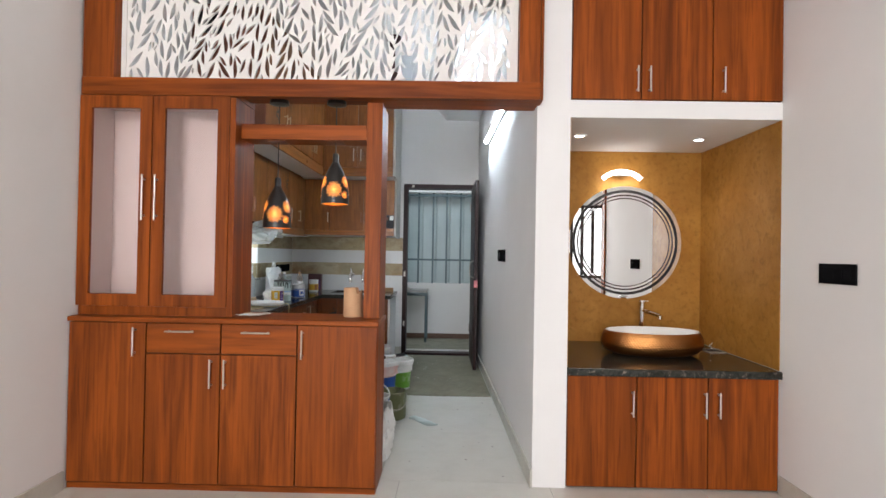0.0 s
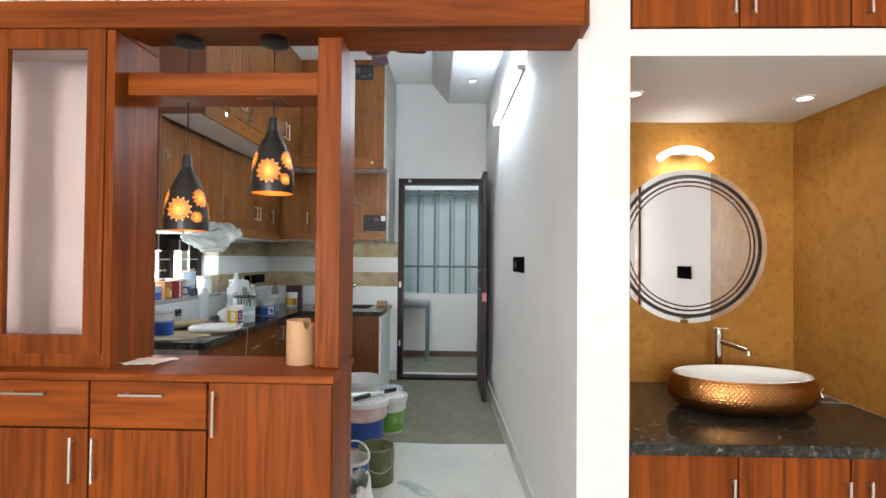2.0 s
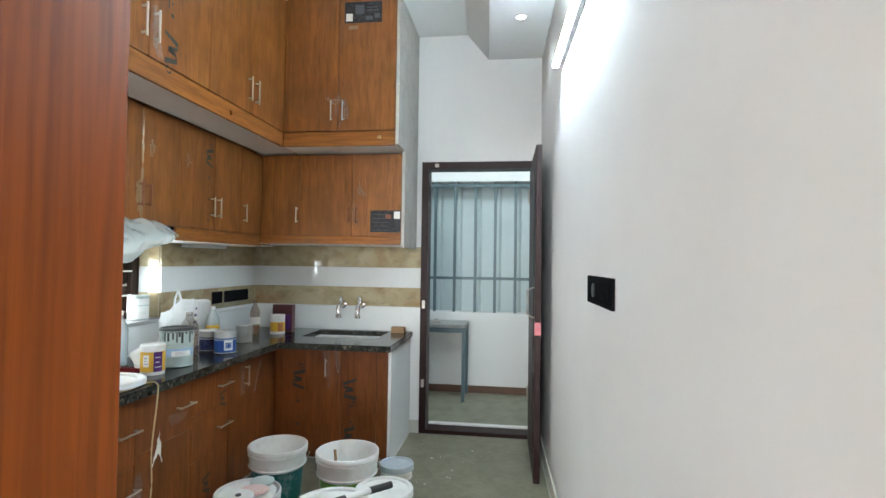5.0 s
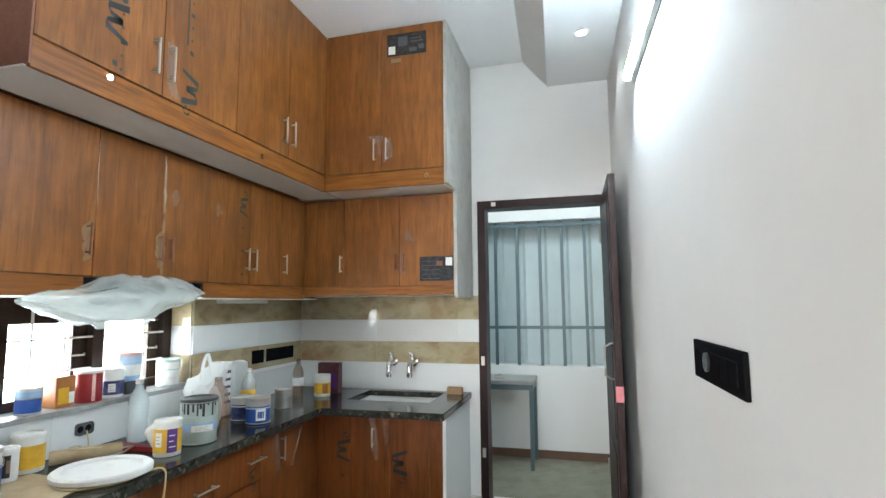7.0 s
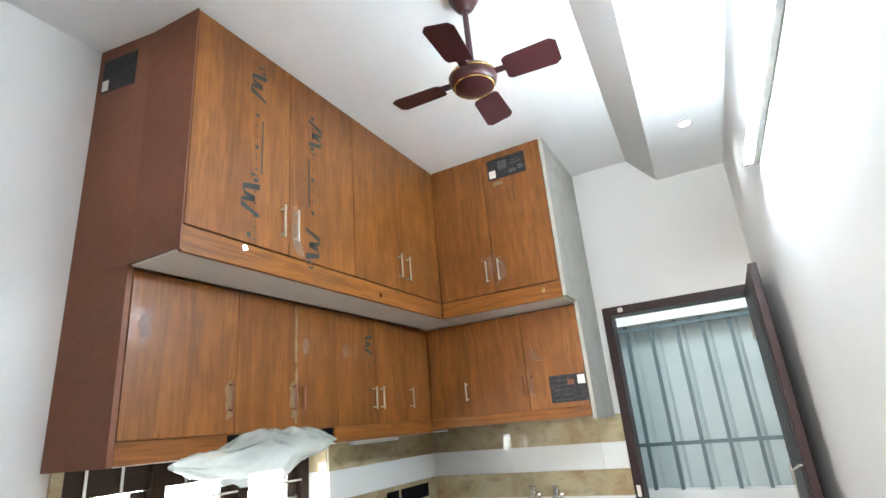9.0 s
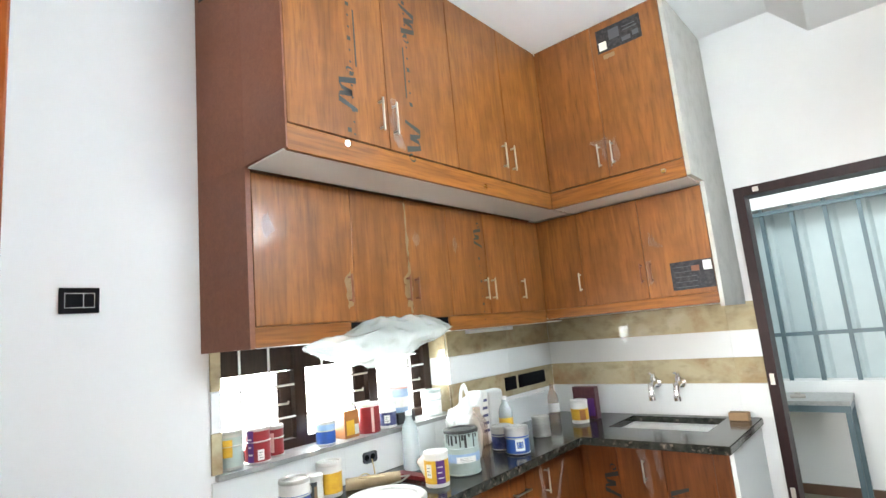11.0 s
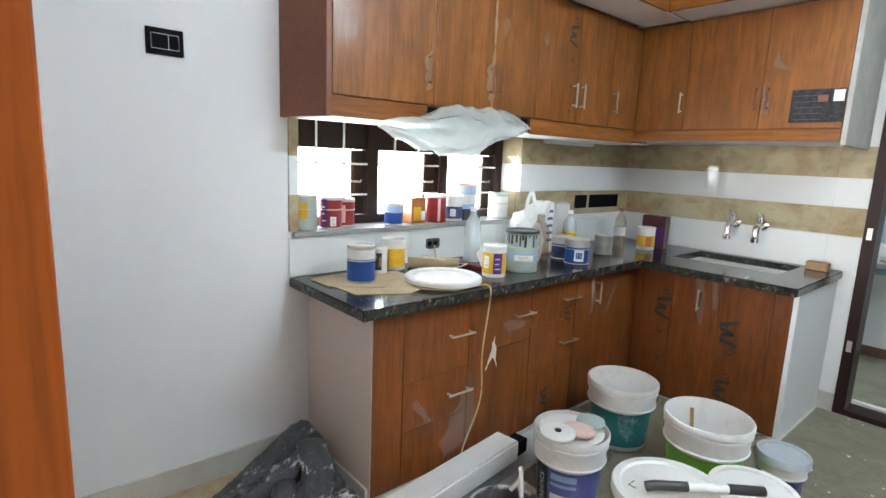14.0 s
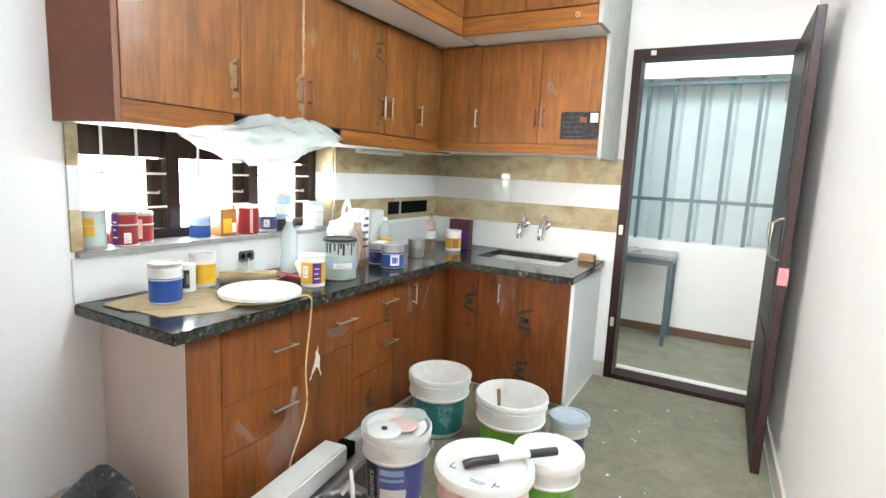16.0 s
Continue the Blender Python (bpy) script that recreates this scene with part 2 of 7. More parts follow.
TEAK, TEAK_D = (0.345, 0.080, 0.009), (0.10, 0.020, 0.0035)
KIT, KIT_D = (0.282, 0.100, 0.021), (0.115, 0.034, 0.007)
M = {
    "teak": mat("teak_upright", TEAK, 0.44, spec=0.16, grain=(13, 13, 0.6, TEAK_D, 0.9), bump=0.05, tone=0.10, planks=((1, 1, 0), 0.085, 0.45), stains=(2.0, (0.17, 0.04, 0.007), 0.5)),
    "teak_x": mat("teak_along", TEAK, 0.42, spec=0.16, grain=(0.55, 9, 9, TEAK_D, 0.85), bump=0.06, tone=0.06, planks=((0, 1, 1), 0.11)),
    "kit": mat("film_covered_teak", KIT, 0.40, spec=0.3, grain=(15, 15, 1.5, KIT_D, 0.7), bump=0.05, tone=0.07, coat=0.35, film=True, planks=((1, 1, 0), 0.11, 0.12), stains=(2.8, (0.125, 0.040, 0.008), 0.75)),
    "kit_x": mat("film_covered_teak_along_x", KIT, 0.30, spec=0.3, grain=(1.3, 24, 24, KIT_D, 0.8), bump=0.08, coat=0.25),
    "kit_y": mat("film_covered_teak_along_y", KIT, 0.30, spec=0.3, grain=(24, 1.3, 24, KIT_D, 0.8), bump=0.08, coat=0.25),
    # same laminate as kit, its colour darkened for the shade low down
    "low": mat("film_covered_teak_shaded", (0.245, 0.072, 0.016), 0.40, spec=0.3, grain=(15, 15, 1.5, (0.095, 0.025, 0.006), 0.7), bump=0.05, tone=0.08, coat=0.35, film=True, planks=((1, 1, 0), 0.10, 0.16), stains=(3.0, (0.10, 0.028, 0.007), 0.7)),
    "side": mat("brown_laminate", (0.215, 0.082, 0.045), 0.5, spec=0.3, grain=(60, 60, 40, (0.15, 0.054, 0.030), 0.6), stains=(3, (0.17, 0.062, 0.035), 0.5), bump=0.08),
    "wall": mat("white_wall_paint", (0.80, 0.79, 0.78), 0.7, stains=(1.7, (0.745, 0.735, 0.725), 0.5), bump=0.05),
    "ceil": mat("white_ceiling_paint", (0.80, 0.79, 0.78), 0.85, stains=(1.2, (0.745, 0.735, 0.72), 0.5), bump=0.03),
    "lining": mat("primed_cabinet_lining", (0.60, 0.475, 0.44), 0.7, stains=(5, (0.56, 0.44, 0.41), 0.5)),
    "pink": mat("primer_pink_board", (0.80, 0.69, 0.63), 0.7, stains=(5, (0.76, 0.65, 0.60), 0.5)),
    "grey": mat("bare_grey_plaster", (0.46, 0.44, 0.40), 0.9, stains=(9, (0.36, 0.34, 0.30), 0.8), bump=0.2),
    "gold": mat("golden_texture_paint", (0.42, 0.205, 0.042), 0.5, spec=0.18, grain=(6, 6, 6, (0.34, 0.15, 0.025), 0.8), stains=(3.2, (0.29, 0.125, 0.02), 0.9), bump=0.45),
    "granite": mat("dark_granite", (0.012, 0.012, 0.011), 0.14, spec=0.35, grain=(22, 22, 22, (0.055, 0.055, 0.045), 0.8), stains=(46, (0.26, 0.21, 0.165), 1.0, 0.55), bump=0.03),
    "sill": mat("grey_sill_stone", (0.30, 0.30, 0.29), 0.3, stains=(30, (0.18, 0.18, 0.18), 0.7)),
    "tile_w": mat("white_gloss_tile", (0.78, 0.79, 0.78), 0.035, stains=(5, (0.74, 0.75, 0.74), 0.5)),
    "tile_b": mat("beige_marble_tile", (0.50, 0.43, 0.28), 0.045, grain=(2.2, 2.2, 3.5, (0.36, 0.27, 0.14), 0.8), stains=(3.2, (0.30, 0.14, 0.06), 0.85, 0.55), tone=0.08),
    "floor": mat("vitrified_floor_tile", (0.66, 0.64, 0.58), 0.16, stains=(4, (0.56, 0.54, 0.48), 0.6), tone=0.02),
    "grout": mat("grout", (0.30, 0.28, 0.25), 0.9, stains=(20, (0.2, 0.19, 0.17), 0.5)),
    "dust": mat("dusty_protective_sheet", (0.165, 0.148, 0.098), 0.55, grain=(9, 9, 9, (0.24, 0.22, 0.155), 0.7), stains=(3.0, (0.30, 0.275, 0.20), 0.8, 0.48), bump=0.15),
    "skirt": mat("skirting_tile", (0.55, 0.53, 0.47), 0.3, stains=(6, (0.42, 0.40, 0.34), 0.8)),
    "dark": mat("dark_door_wood", (0.026, 0.009, 0.009), 0.42, spec=0.2, grain=(30, 30, 2, (0.018, 0.007, 0.007), 0.8), bump=0.05),
    "window": mat("dark_window_wood", (0.034, 0.017, 0.010), 0.45, spec=0.25, grain=(30, 30, 2, (0.018, 0.009, 0.006), 0.8)),
    "black": mat("black_plastic", (0.009, 0.009, 0.010), 0.42, spec=0.0),
    "matt_black": mat("black_lacquer", (0.014, 0.012, 0.011), 0.38),
    "glossy_grey": mat("grey_glass_switch", (0.10, 0.10, 0.11), 0.08),
    "steel": mat("brushed_steel", (0.56, 0.52, 0.47), 0.42, 1.0),
    "chrome": mat("chrome", (0.86, 0.86, 0.86), 0.08, 1.0),
    "mirror": mat("mirror_silver", (0.90, 0.91, 0.90), 0.01, 1.0),
    "glass": mat("clear_glass", (1, 1, 1), 0.02, trans=1.0, spec=0.5),
    "lattice": mat("white_cnc_board", (0.82, 0.79, 0.75), 0.5),
    "ceramic": mat("white_ceramic", (0.85, 0.85, 0.83), 0.07, coat=0.5),
    "copper": mat("hammered_copper", (0.44, 0.20, 0.065), 0.32, 1.0, stains=(9, (0.33, 0.135, 0.04), 0.7)),
    "glow_tube": mat("lit_tube", (1, 1, 1), 0.5, emit=(0.72, 0.88, 1, 300)),
    "glow_cold": mat("lit_downlight", (1, 1, 1), 0.5, emit=(0.93, 0.97, 1, 14)),
    "glow_warm": mat("lit_lamp", (1, 1, 1), 0.5, emit=(1, 0.97, 0.93, 16)),
    "glow_bulb": mat("lit_bulb", (1, 0.7, 0.3), 0.5, emit=(1, 0.62, 0.22, 22)),
    "glow_shade": mat("lit_cut_out", (1, 0.4, 0.1), 0.5, emit=(1, 0.28, 0.03, 3.2)),
    "copper_in": mat("shade_lining", (0.75, 0.38, 0.10), 0.35, 0.6),
    "fan": mat("maroon_enamel", (0.042, 0.011, 0.012), 0.32, spec=0.3, stains=(9, (0.028, 0.008, 0.009), 0.6)),
    "brass": mat("brass", (0.70, 0.48, 0.16), 0.25, 1.0),
    "card": mat("cardboard", (0.47, 0.36, 0.22), 0.85, stains=(12, (0.33, 0.22, 0.12), 0.7), bump=0.1),
    "roll": mat("pale_cardboard_roll", (0.60, 0.36, 0.20), 0.8, stains=(14, (0.52, 0.30, 0.16), 0.6)),
    "paper": mat("white_paper", (0.80, 0.79, 0.76), 0.8, stains=(12, (0.72, 0.71, 0.68), 0.5)),
    "plastic_w": mat("white_bucket_plastic", (0.76, 0.75, 0.72), 0.36, stains=(11, (0.58, 0.55, 0.51), 0.75, 0.52)),
    "plastic_p": mat("pink_stained_plastic", (0.72, 0.42, 0.38), 0.4, stains=(9, (0.78, 0.74, 0.70), 0.9)),
    "blue": mat("blue_label", (0.02, 0.085, 0.36), 0.4, stains=(20, (0.03, 0.07, 0.22), 0.6)),
    "navy": mat("navy_label", (0.022, 0.028, 0.12), 0.4, stains=(26, (0.25, 0.28, 0.45), 0.5)),
    "violet": mat("violet_label", (0.085, 0.02, 0.16), 0.4, stains=(26, (0.04, 0.01, 0.08), 0.6)),
    "red": mat("red_label", (0.27, 0.014, 0.018), 0.4, stains=(24, (0.20, 0.01, 0.012), 0.7)),
    "yellow": mat("yellow_label", (0.72, 0.42, 0.03), 0.4, stains=(24, (0.55, 0.24, 0.02), 0.6)),
    "orange": mat("orange_label", (0.38, 0.14, 0.035), 0.4, stains=(24, (0.22, 0.07, 0.02), 0.7)),
    "teal": mat("teal_label", (0.02, 0.17, 0.17), 0.4, stains=(11, (0.55, 0.60, 0.58), 0.85, 0.53)),
    "green": mat("green_label", (0.16, 0.40, 0.04), 0.4, stains=(11, (0.62, 0.64, 0.55), 0.8, 0.55)),
    "lightblue": mat("light_blue_plastic", (0.30, 0.45, 0.66), 0.4, stains=(14, (0.55, 0.65, 0.75), 0.7)),
    "olive": mat("olive_tin", (0.16, 0.17, 0.075), 0.45, 0.3, stains=(14, (0.45, 0.43, 0.36), 0.7, 0.52)),
    "greytin": mat("grey_green_tin", (0.46, 0.54, 0.51), 0.38, 0.15, stains=(14, (0.34, 0.41, 0.39), 0.7)),
    "tin": mat("worn_tin", (0.58, 0.57, 0.54), 0.32, 0.8, stains=(22, (0.40, 0.38, 0.35), 0.7)),
    "paint_black": mat("dried_black_paint", (0.012, 0.012, 0.013), 0.45, stains=(30, (0.05, 0.05, 0.05), 0.6)),
    "bag": mat("white_thin_plastic", (0.82, 0.82, 0.82), 0.4, alpha=0.85),
    "film": mat("clear_plastic_film", (0.86, 0.92, 0.90), 0.13, alpha=0.34, bump=0.2),
    "scrap": mat("torn_film", (0.86, 0.80, 0.75), 0.14, alpha=0.13, bump=0.5),
    "clear": mat("clear_plastic_bottle", (0.84, 0.92, 0.92), 0.05, alpha=0.36),
    "amber": mat("amber_glass", (0.32, 0.15, 0.06), 0.08, alpha=0.36),
    "tarp": mat("black_rubber_cloth", (0.022, 0.022, 0.024), 0.62, stains=(26, (0.075, 0.075, 0.075), 0.9), bump=0.5),
    "pvc": mat("white_pvc", (0.74, 0.74, 0.72), 0.4, stains=(10, (0.64, 0.64, 0.62), 0.7)),
    "channel": mat("grey_channel", (0.45, 0.47, 0.46), 0.35, 0.3, stains=(14, (0.30, 0.31, 0.30), 0.7)),
    "sheet": mat("blue_grey_roof_sheet", (0.50, 0.58, 0.59), 0.45, stains=(2.2, (0.40, 0.48, 0.50), 0.6)),
    "bar": mat("slate_blue_paint", (0.085, 0.13, 0.15), 0.4),
    "white_bar": mat("white_enamel", (0.78, 0.78, 0.76), 0.35),
    "cement": mat("green_grey_cement", (0.24, 0.23, 0.17), 0.5, stains=(7, (0.15, 0.145, 0.10), 0.8), bump=0.1),
    "redbrown": mat("red_brown_skirting", (0.12, 0.06, 0.035), 0.4, stains=(10, (0.08, 0.04, 0.025), 0.7)),
    "ink": mat("dark_print", (0.02, 0.022, 0.025), 0.5),
    "sticker": mat("dark_sticker", (0.022, 0.020, 0.023), 0.5, spec=0.2, stains=(60, (0.10, 0.09, 0.09), 0.6)),
    "tape": mat("clear_brown_tape", (0.50, 0.33, 0.20), 0.15, alpha=0.55),
    "cord": mat("straw_cord", (0.60, 0.48, 0.26), 0.7),
    "day": mat("bright_outdoors", (1, 1, 1), 1.0, emit=(0.96, 1, 1, 14)),
    "day_hall": mat("daylight_outside_hall", (1, 1, 1), 1.0, emit=(1, 0.98, 0.96, 2.5)),
    "ring": mat("dark_bronze_line", (0.035, 0.012, 0.008), 0.4),
    "maroon": mat("dark_maroon_print", (0.060, 0.012, 0.016), 0.35, stains=(30, (0.13, 0.05, 0.05), 0.6)),
    "indigo": mat("indigo_label", (0.115, 0.125, 0.36), 0.4, stains=(16, (0.32, 0.34, 0.52), 0.6, 0.5)),
    # carcass colour that paints shade into the gaps between door fronts
    "gap": mat("door_gap_shade", (0.05, 0.018, 0.008), 0.7, stains=(20, (0.03, 0.012, 0.006), 0.5)),
    "greylid": mat("blue_grey_lid", (0.42, 0.47, 0.52), 0.4, stains=(14, (0.55, 0.58, 0.60), 0.7)),
    "pinklabel": mat("pink_label", (0.62, 0.16, 0.18), 0.5, stains=(40, (0.5, 0.4, 0.4), 0.6)),
    "skin_wood": mat("pale_wood", (0.36, 0.22, 0.11), 0.7, grain=(3, 40, 40, (0.26, 0.15, 0.07), 0.7)),
}

def smear(m, colour, scale, stretch):
    """Dried paint wiped over a material: thin broken streaks, thicker on sharp creases."""
    nt = m.node_tree
    b = nt.nodes["Principled BSDF"]
    base = b.inputs["Base Color"].links[0].from_socket
    tc, geo = nt.nodes.new("ShaderNodeTexCoord"), nt.nodes.new("ShaderNodeNewGeometry")
    mp, n = nt.nodes.new("ShaderNodeMapping"), nt.nodes.new("ShaderNodeTexNoise")
    mp.inputs["Scale"].default_value = stretch
    n.inputs["Scale"].default_value, n.inputs["Detail"].default_value, n.inputs["Roughness"].default_value = scale, 9, 0.7
    nt.links.new(tc.outputs["Object"], mp.inputs[0])
    nt.links.new(mp.outputs[0], n.inputs["Vector"])
    add, r, mix = nt.nodes.new("ShaderNodeMath"), nt.nodes.new("ShaderNodeMapRange"), nt.nodes.new("ShaderNodeMix")
    add.operation = "MULTIPLY_ADD"
    nt.links.new(geo.outputs["Pointiness"], add.inputs[0])
    add.inputs[1].default_value = 2.2
    nt.links.new(n.outputs[0], add.inputs[2])
    r.inputs[1].default_value, r.inputs[2].default_value, r.inputs[4].default_value = 1.71, 1.84, 0.85
    nt.links.new(add.outputs[0], r.inputs[0])
    mix.data_type = "RGBA"
    nt.links.new(r.outputs[0], mix.inputs[0])
    nt.links.new(base, mix.inputs[6])
    mix.inputs[7].default_value = (*colour, 1)
    nt.links.new(mix.outputs[2], b.inputs["Base Color"])


def backlit(m, amount):
    """Lets light from behind glow through a thin sheet."""
    nt = m.node_tree
    b, out = nt.nodes["Principled BSDF"], nt.nodes["Material Output"]
    mix, tr = nt.nodes.new("ShaderNodeMixShader"), nt.nodes.new("ShaderNodeBsdfTranslucent")
    tr.inputs["Color"].default_value = (0.90, 0.95, 0.92, 1)
    mix.inputs[0].default_value = amount
    nt.links.new(b.outputs[0], mix.inputs[1])
    nt.links.new(tr.outputs[0], mix.inputs[2])
    nt.links.new(mix.outputs[0], out.inputs["Surface"])


backlit(M["film"], 0.07)
backlit(M["bag"], 0.2)
smear(M["tarp"], (0.66, 0.65, 0.63), 10, (1.6, 0.4, 1.6))

# ---- builders ----
ORG = {}


def thing(name, at, label, category, group=""):
    ob = new(name)
    ob.location = at
    ob.empty_display_size = 0.05
    ORG[ob] = Vector(at)
    return tagged(ob, label, category, group)


def mesh_of(bm, name, shift=(0, 0, 0), smooth=False):
    bmesh.ops.translate(bm, verts=bm.verts, vec=-Vector(shift))
    bmesh.ops.recalc_face_normals(bm, faces=bm.faces)
    me = bpy.data.meshes.new(name)
    bm.to_mesh(me)
    bm.free()
    if smooth:
        for p in me.polygons:
            p.use_smooth = True
        me.set_sharp_from_angle(angle=radians(40))
    return me


def part(name, bm, material, parent, label="", smooth=False):
    shift = ORG[parent]
    ob = new(name, mesh_of(bm, name, shift, smooth))
    ob.data.materials.append(M[material])
    ob.parent = parent
    ORG[ob] = shift
    if label:
        ob["label"] = label
    return ob


def solid(name, bm, material, label, category, kind="", group="", smooth=False, at=(0, 0, 0)):
    ob = new(name, mesh_of(bm, name, at, smooth))
    ob.location = at
    ob.data.materials.append(M[material])
    ORG[ob] = Vector(at)
    return tagged(ob, label, category, group, kind)


def box(x0, x1, y0, y1, z0, z1, bevel=0.0, bm=None):
    own = bm is None
    bm = bm or bmesh.new()
    r = bmesh.ops.create_cube(bm, size=1)
    for v in r["verts"]:
        v.co = Vector(((x0 + x1) / 2 + v.co.x * (x1 - x0), (y0 + y1) / 2 + v.co.y * (y1 - y0), (z0 + z1) / 2 + v.co.z * (z1 - z0)))
    if bevel and own:
        bmesh.ops.bevel(bm, geom=bm.edges[:], offset=bevel, segments=2, affect="EDGES", profile=0.5)
    return bm


def boxes(*dims):
    bm = bmesh.new()
    for d in dims:
        box(*d, bm=bm)
    return bm


def prism(points, z0, z1, bm=None):
    bm = bm or bmesh.new()
    lo = [bm.verts.new((x, y, z0)) for x, y in points]
    hi = [bm.verts.new((x, y, z1)) for x, y in points]
    bm.faces.new(lo)
    bm.faces.new(hi)
    for i in range(len(lo)):
        j = (i + 1) % len(lo)
        bm.faces.new((lo[i], lo[j], hi[j], hi[i]))
    return bm


def smooth_line(pts, n=6):
    out = []
    P = [Vector(p) for p in pts]
    for i in range(len(P) - 1):
        p0, p1, p2, p3 = P[max(i - 1, 0)], P[i], P[i + 1], P[min(i + 2, len(P) - 1)]
        for k in range(n):
            t = k / n
            out.append(0.5 * ((2 * p1) + (p2 - p0) * t + (2 * p0 - 5 * p1 + 4 * p2 - p3) * t * t + (3 * p1 - p0 - 3 * p2 + p3) * t ** 3))
    return out + [P[-1]]


def lathe(profile, at=(0, 0, 0), n=28, bm=None, sx=1.0, sy=1.0, close=False):
    """Turns (radius, height) pairs round the upright through at."""
    bm = bm or bmesh.new()
    rings = []
    for r, z in profile:
        if r < 1e-5:
            rings.append([bm.verts.new((at[0], at[1], at[2] + z))])
        else:
            rings.append([bm.verts.new((at[0] + sx * r * math.cos(2 * math.pi * i / n), at[1] + sy * r * math.sin(2 * math.pi * i / n), at[2] + z)) for i in range(n)])
    pairs = list(zip(rings, rings[1:])) + ([(rings[-1], rings[0])] if close else [])
    for a, b in pairs:
        for i in range(n):
            j = (i + 1) % n
            if len(a) == 1 and len(b) > 1:
                bm.faces.new((a[0], b[i], b[j]))
            elif len(b) == 1 and len(a) > 1:
                bm.faces.new((a[i], a[j], b[0]))
            elif len(a) > 1:
                bm.faces.new((a[i], a[j], b[j], b[i]))
    return bm


def tube(points, r, n=8, bm=None):
    bm = bm or bmesh.new()
    pts = [Vector(p) for p in points]
    rings = []
    for i, p in enumerate(pts):
        d = (pts[min(i + 1, len(pts) - 1)] - pts[max(i - 1, 0)]).normalized()
        q = d.to_track_quat("Z", "Y")
        rings.append([bm.verts.new(p + q @ Vector((r * math.cos(2 * math.pi * k / n), r * math.sin(2 * math.pi * k / n), 0))) for k in range(n)])
    for a, b in zip(rings, rings[1:]):
        for k in range(n):
            bm.faces.new((a[k], a[(k + 1) % n], b[(k + 1) % n], b[k]))
    bm.faces.new(rings[0])
    bm.faces.new(rings[-1])
    return bm


def flat(points, material_normal, thick=0.0008, bm=None):
    """A thin plate from 3D points in one plane, thickened along the given normal."""
    bm = bm or bmesh.new()
    nrm = Vector(material_normal) * thick
    a = [bm.verts.new(Vector(p)) for p in points]
    b = [bm.verts.new(Vector(p) + nrm) for p in points]
    bm.faces.new(a)
    bm.faces.new(b)
    for i in range(len(a)):
        j = (i + 1) % len(a)
        bm.faces.new((a[i], a[j], b[j], b[i]))
    return bm


def handle(parent, at, along, out, length, material="steel", name="handle"):
    """A slim bar handle on two posts; along and out are unit vectors."""
    p, a, o = Vector(at), Vector(along), Vector(out)
    bm = tube([p + a * (-length / 2) + o * 0.026, p + a * (length / 2) + o * 0.026], 0.0048, 8)
    for s in (-0.4, 0.4):
        tube([p + a * length * s, p + a * length * s + o * 0.026], 0.005, 6, bm)
    return part(name, bm, material, parent, "slim brushed steel bar handle", True)


# ---- structure ----
def structure(name, bm, material, label, category):
    return solid(name, bm, material, label, category, "structure")


floor = structure("floor", boxes((W - 0.1, 6.3, -4.1, F + 0.1, -0.12, -0.006)), "grout", "pale vitrified tile floor with thin joints", "floor")

wy0, wy1, wz0, wz1 = 4.475, 5.80, 0.955, 1.75
west = structure("wall_west", boxes(
    (W - 0.23, W, -4.1, wy0, 0, C), (W - 0.23, W, wy1, F + 0.15, 0, C),
    (W - 0.23, W, wy0, wy1, 0, wz0 - 0.02), (W - 0.23, W, wy0, wy1, wz1, C)), "wall", "white painted wall with the kitchen window", "wall")
DX0, DX1, DT = 0.533, 1.41, 2.075
far = structure("wall_north", boxes(
    (W, DX0, F, F + 0.15, 0, C), (DX0, DX1, F, F + 0.15, DT, C), (DX1, 1.75, F, F + 0.15, 0, C)),
    "wall", "white painted end wall with the back door", "wall")
structure("wall_passage", prism([(wall_x(FRONT), FRONT), (NX0, FRONT), (NX0, F), (wall_x(F), F)], 0, C), "wall",
          "white painted wall beside the kitchen passage", "wall")
structure("wall_niche_back", boxes((NX0, NX1, NB, NB + 0.15, 0, C)), "gold", "golden textured paint behind the basin", "wall")
structure("wall_niche_side", boxes((NX0, NX0 + 0.004, FRONT + 0.004, NB, 0.64, 1.965)), "gold", "golden textured paint in the basin niche", "wall")
structure("wall_niche_end", boxes((NX1 - 0.004, NX1, FRONT + 0.006, NB, 0.64, 1.965)), "gold", "golden textured paint in the basin niche", "wall")
structure("niche_ceiling", boxes((NX0, NX1, FRONT, NB, 1.965, 2.058)), "wall", "white plastered slab over the basin niche", "ceiling")
structure("wall_east", boxes((NX1, NX1 + 0.15, 2.0, NB + 0.15, 0, C)), "wall", "white painted wall with a black switch plate", "wall")
structure("wall_hall_return", boxes((NX1 + 0.15, 6.2, 2.0, 2.15, 0, C)), "wall", "white painted hall wall", "wall")
structure("wall_hall_east", boxes((6.2, 6.35, -4.1, 2.15, 0, 0.7), (6.2, 6.35, -4.1, 2.15, 2.4, C), (6.2, 6.35, -4.1, -2.5, 0.7, 2.4),
                                  (6.2, 6.35, 0.1, 2.15, 0.7, 2.4)), "wall", "white painted hall wall with a window", "wall")
structure("wall_south", boxes((W, 6.2, -4.1, -3.95, 0, 0.75), (W, 6.2, -4.1, -3.95, 2.4, C), (W, -0.5, -4.1, -3.95, 0.75, 2.4),
                              (2.9, 3.35, -4.1, -3.95, 0.75, 2.4), (4.6, 6.2, -4.1, -3.95, 0.75, 2.4)), "wall", "white painted hall wall with windows", "wall")
structure("ceiling", boxes((W - 0.2, 6.35, -4.1, F + 0.15, C, C + 0.15)), "ceil", "flat white painted ceiling", "ceiling")


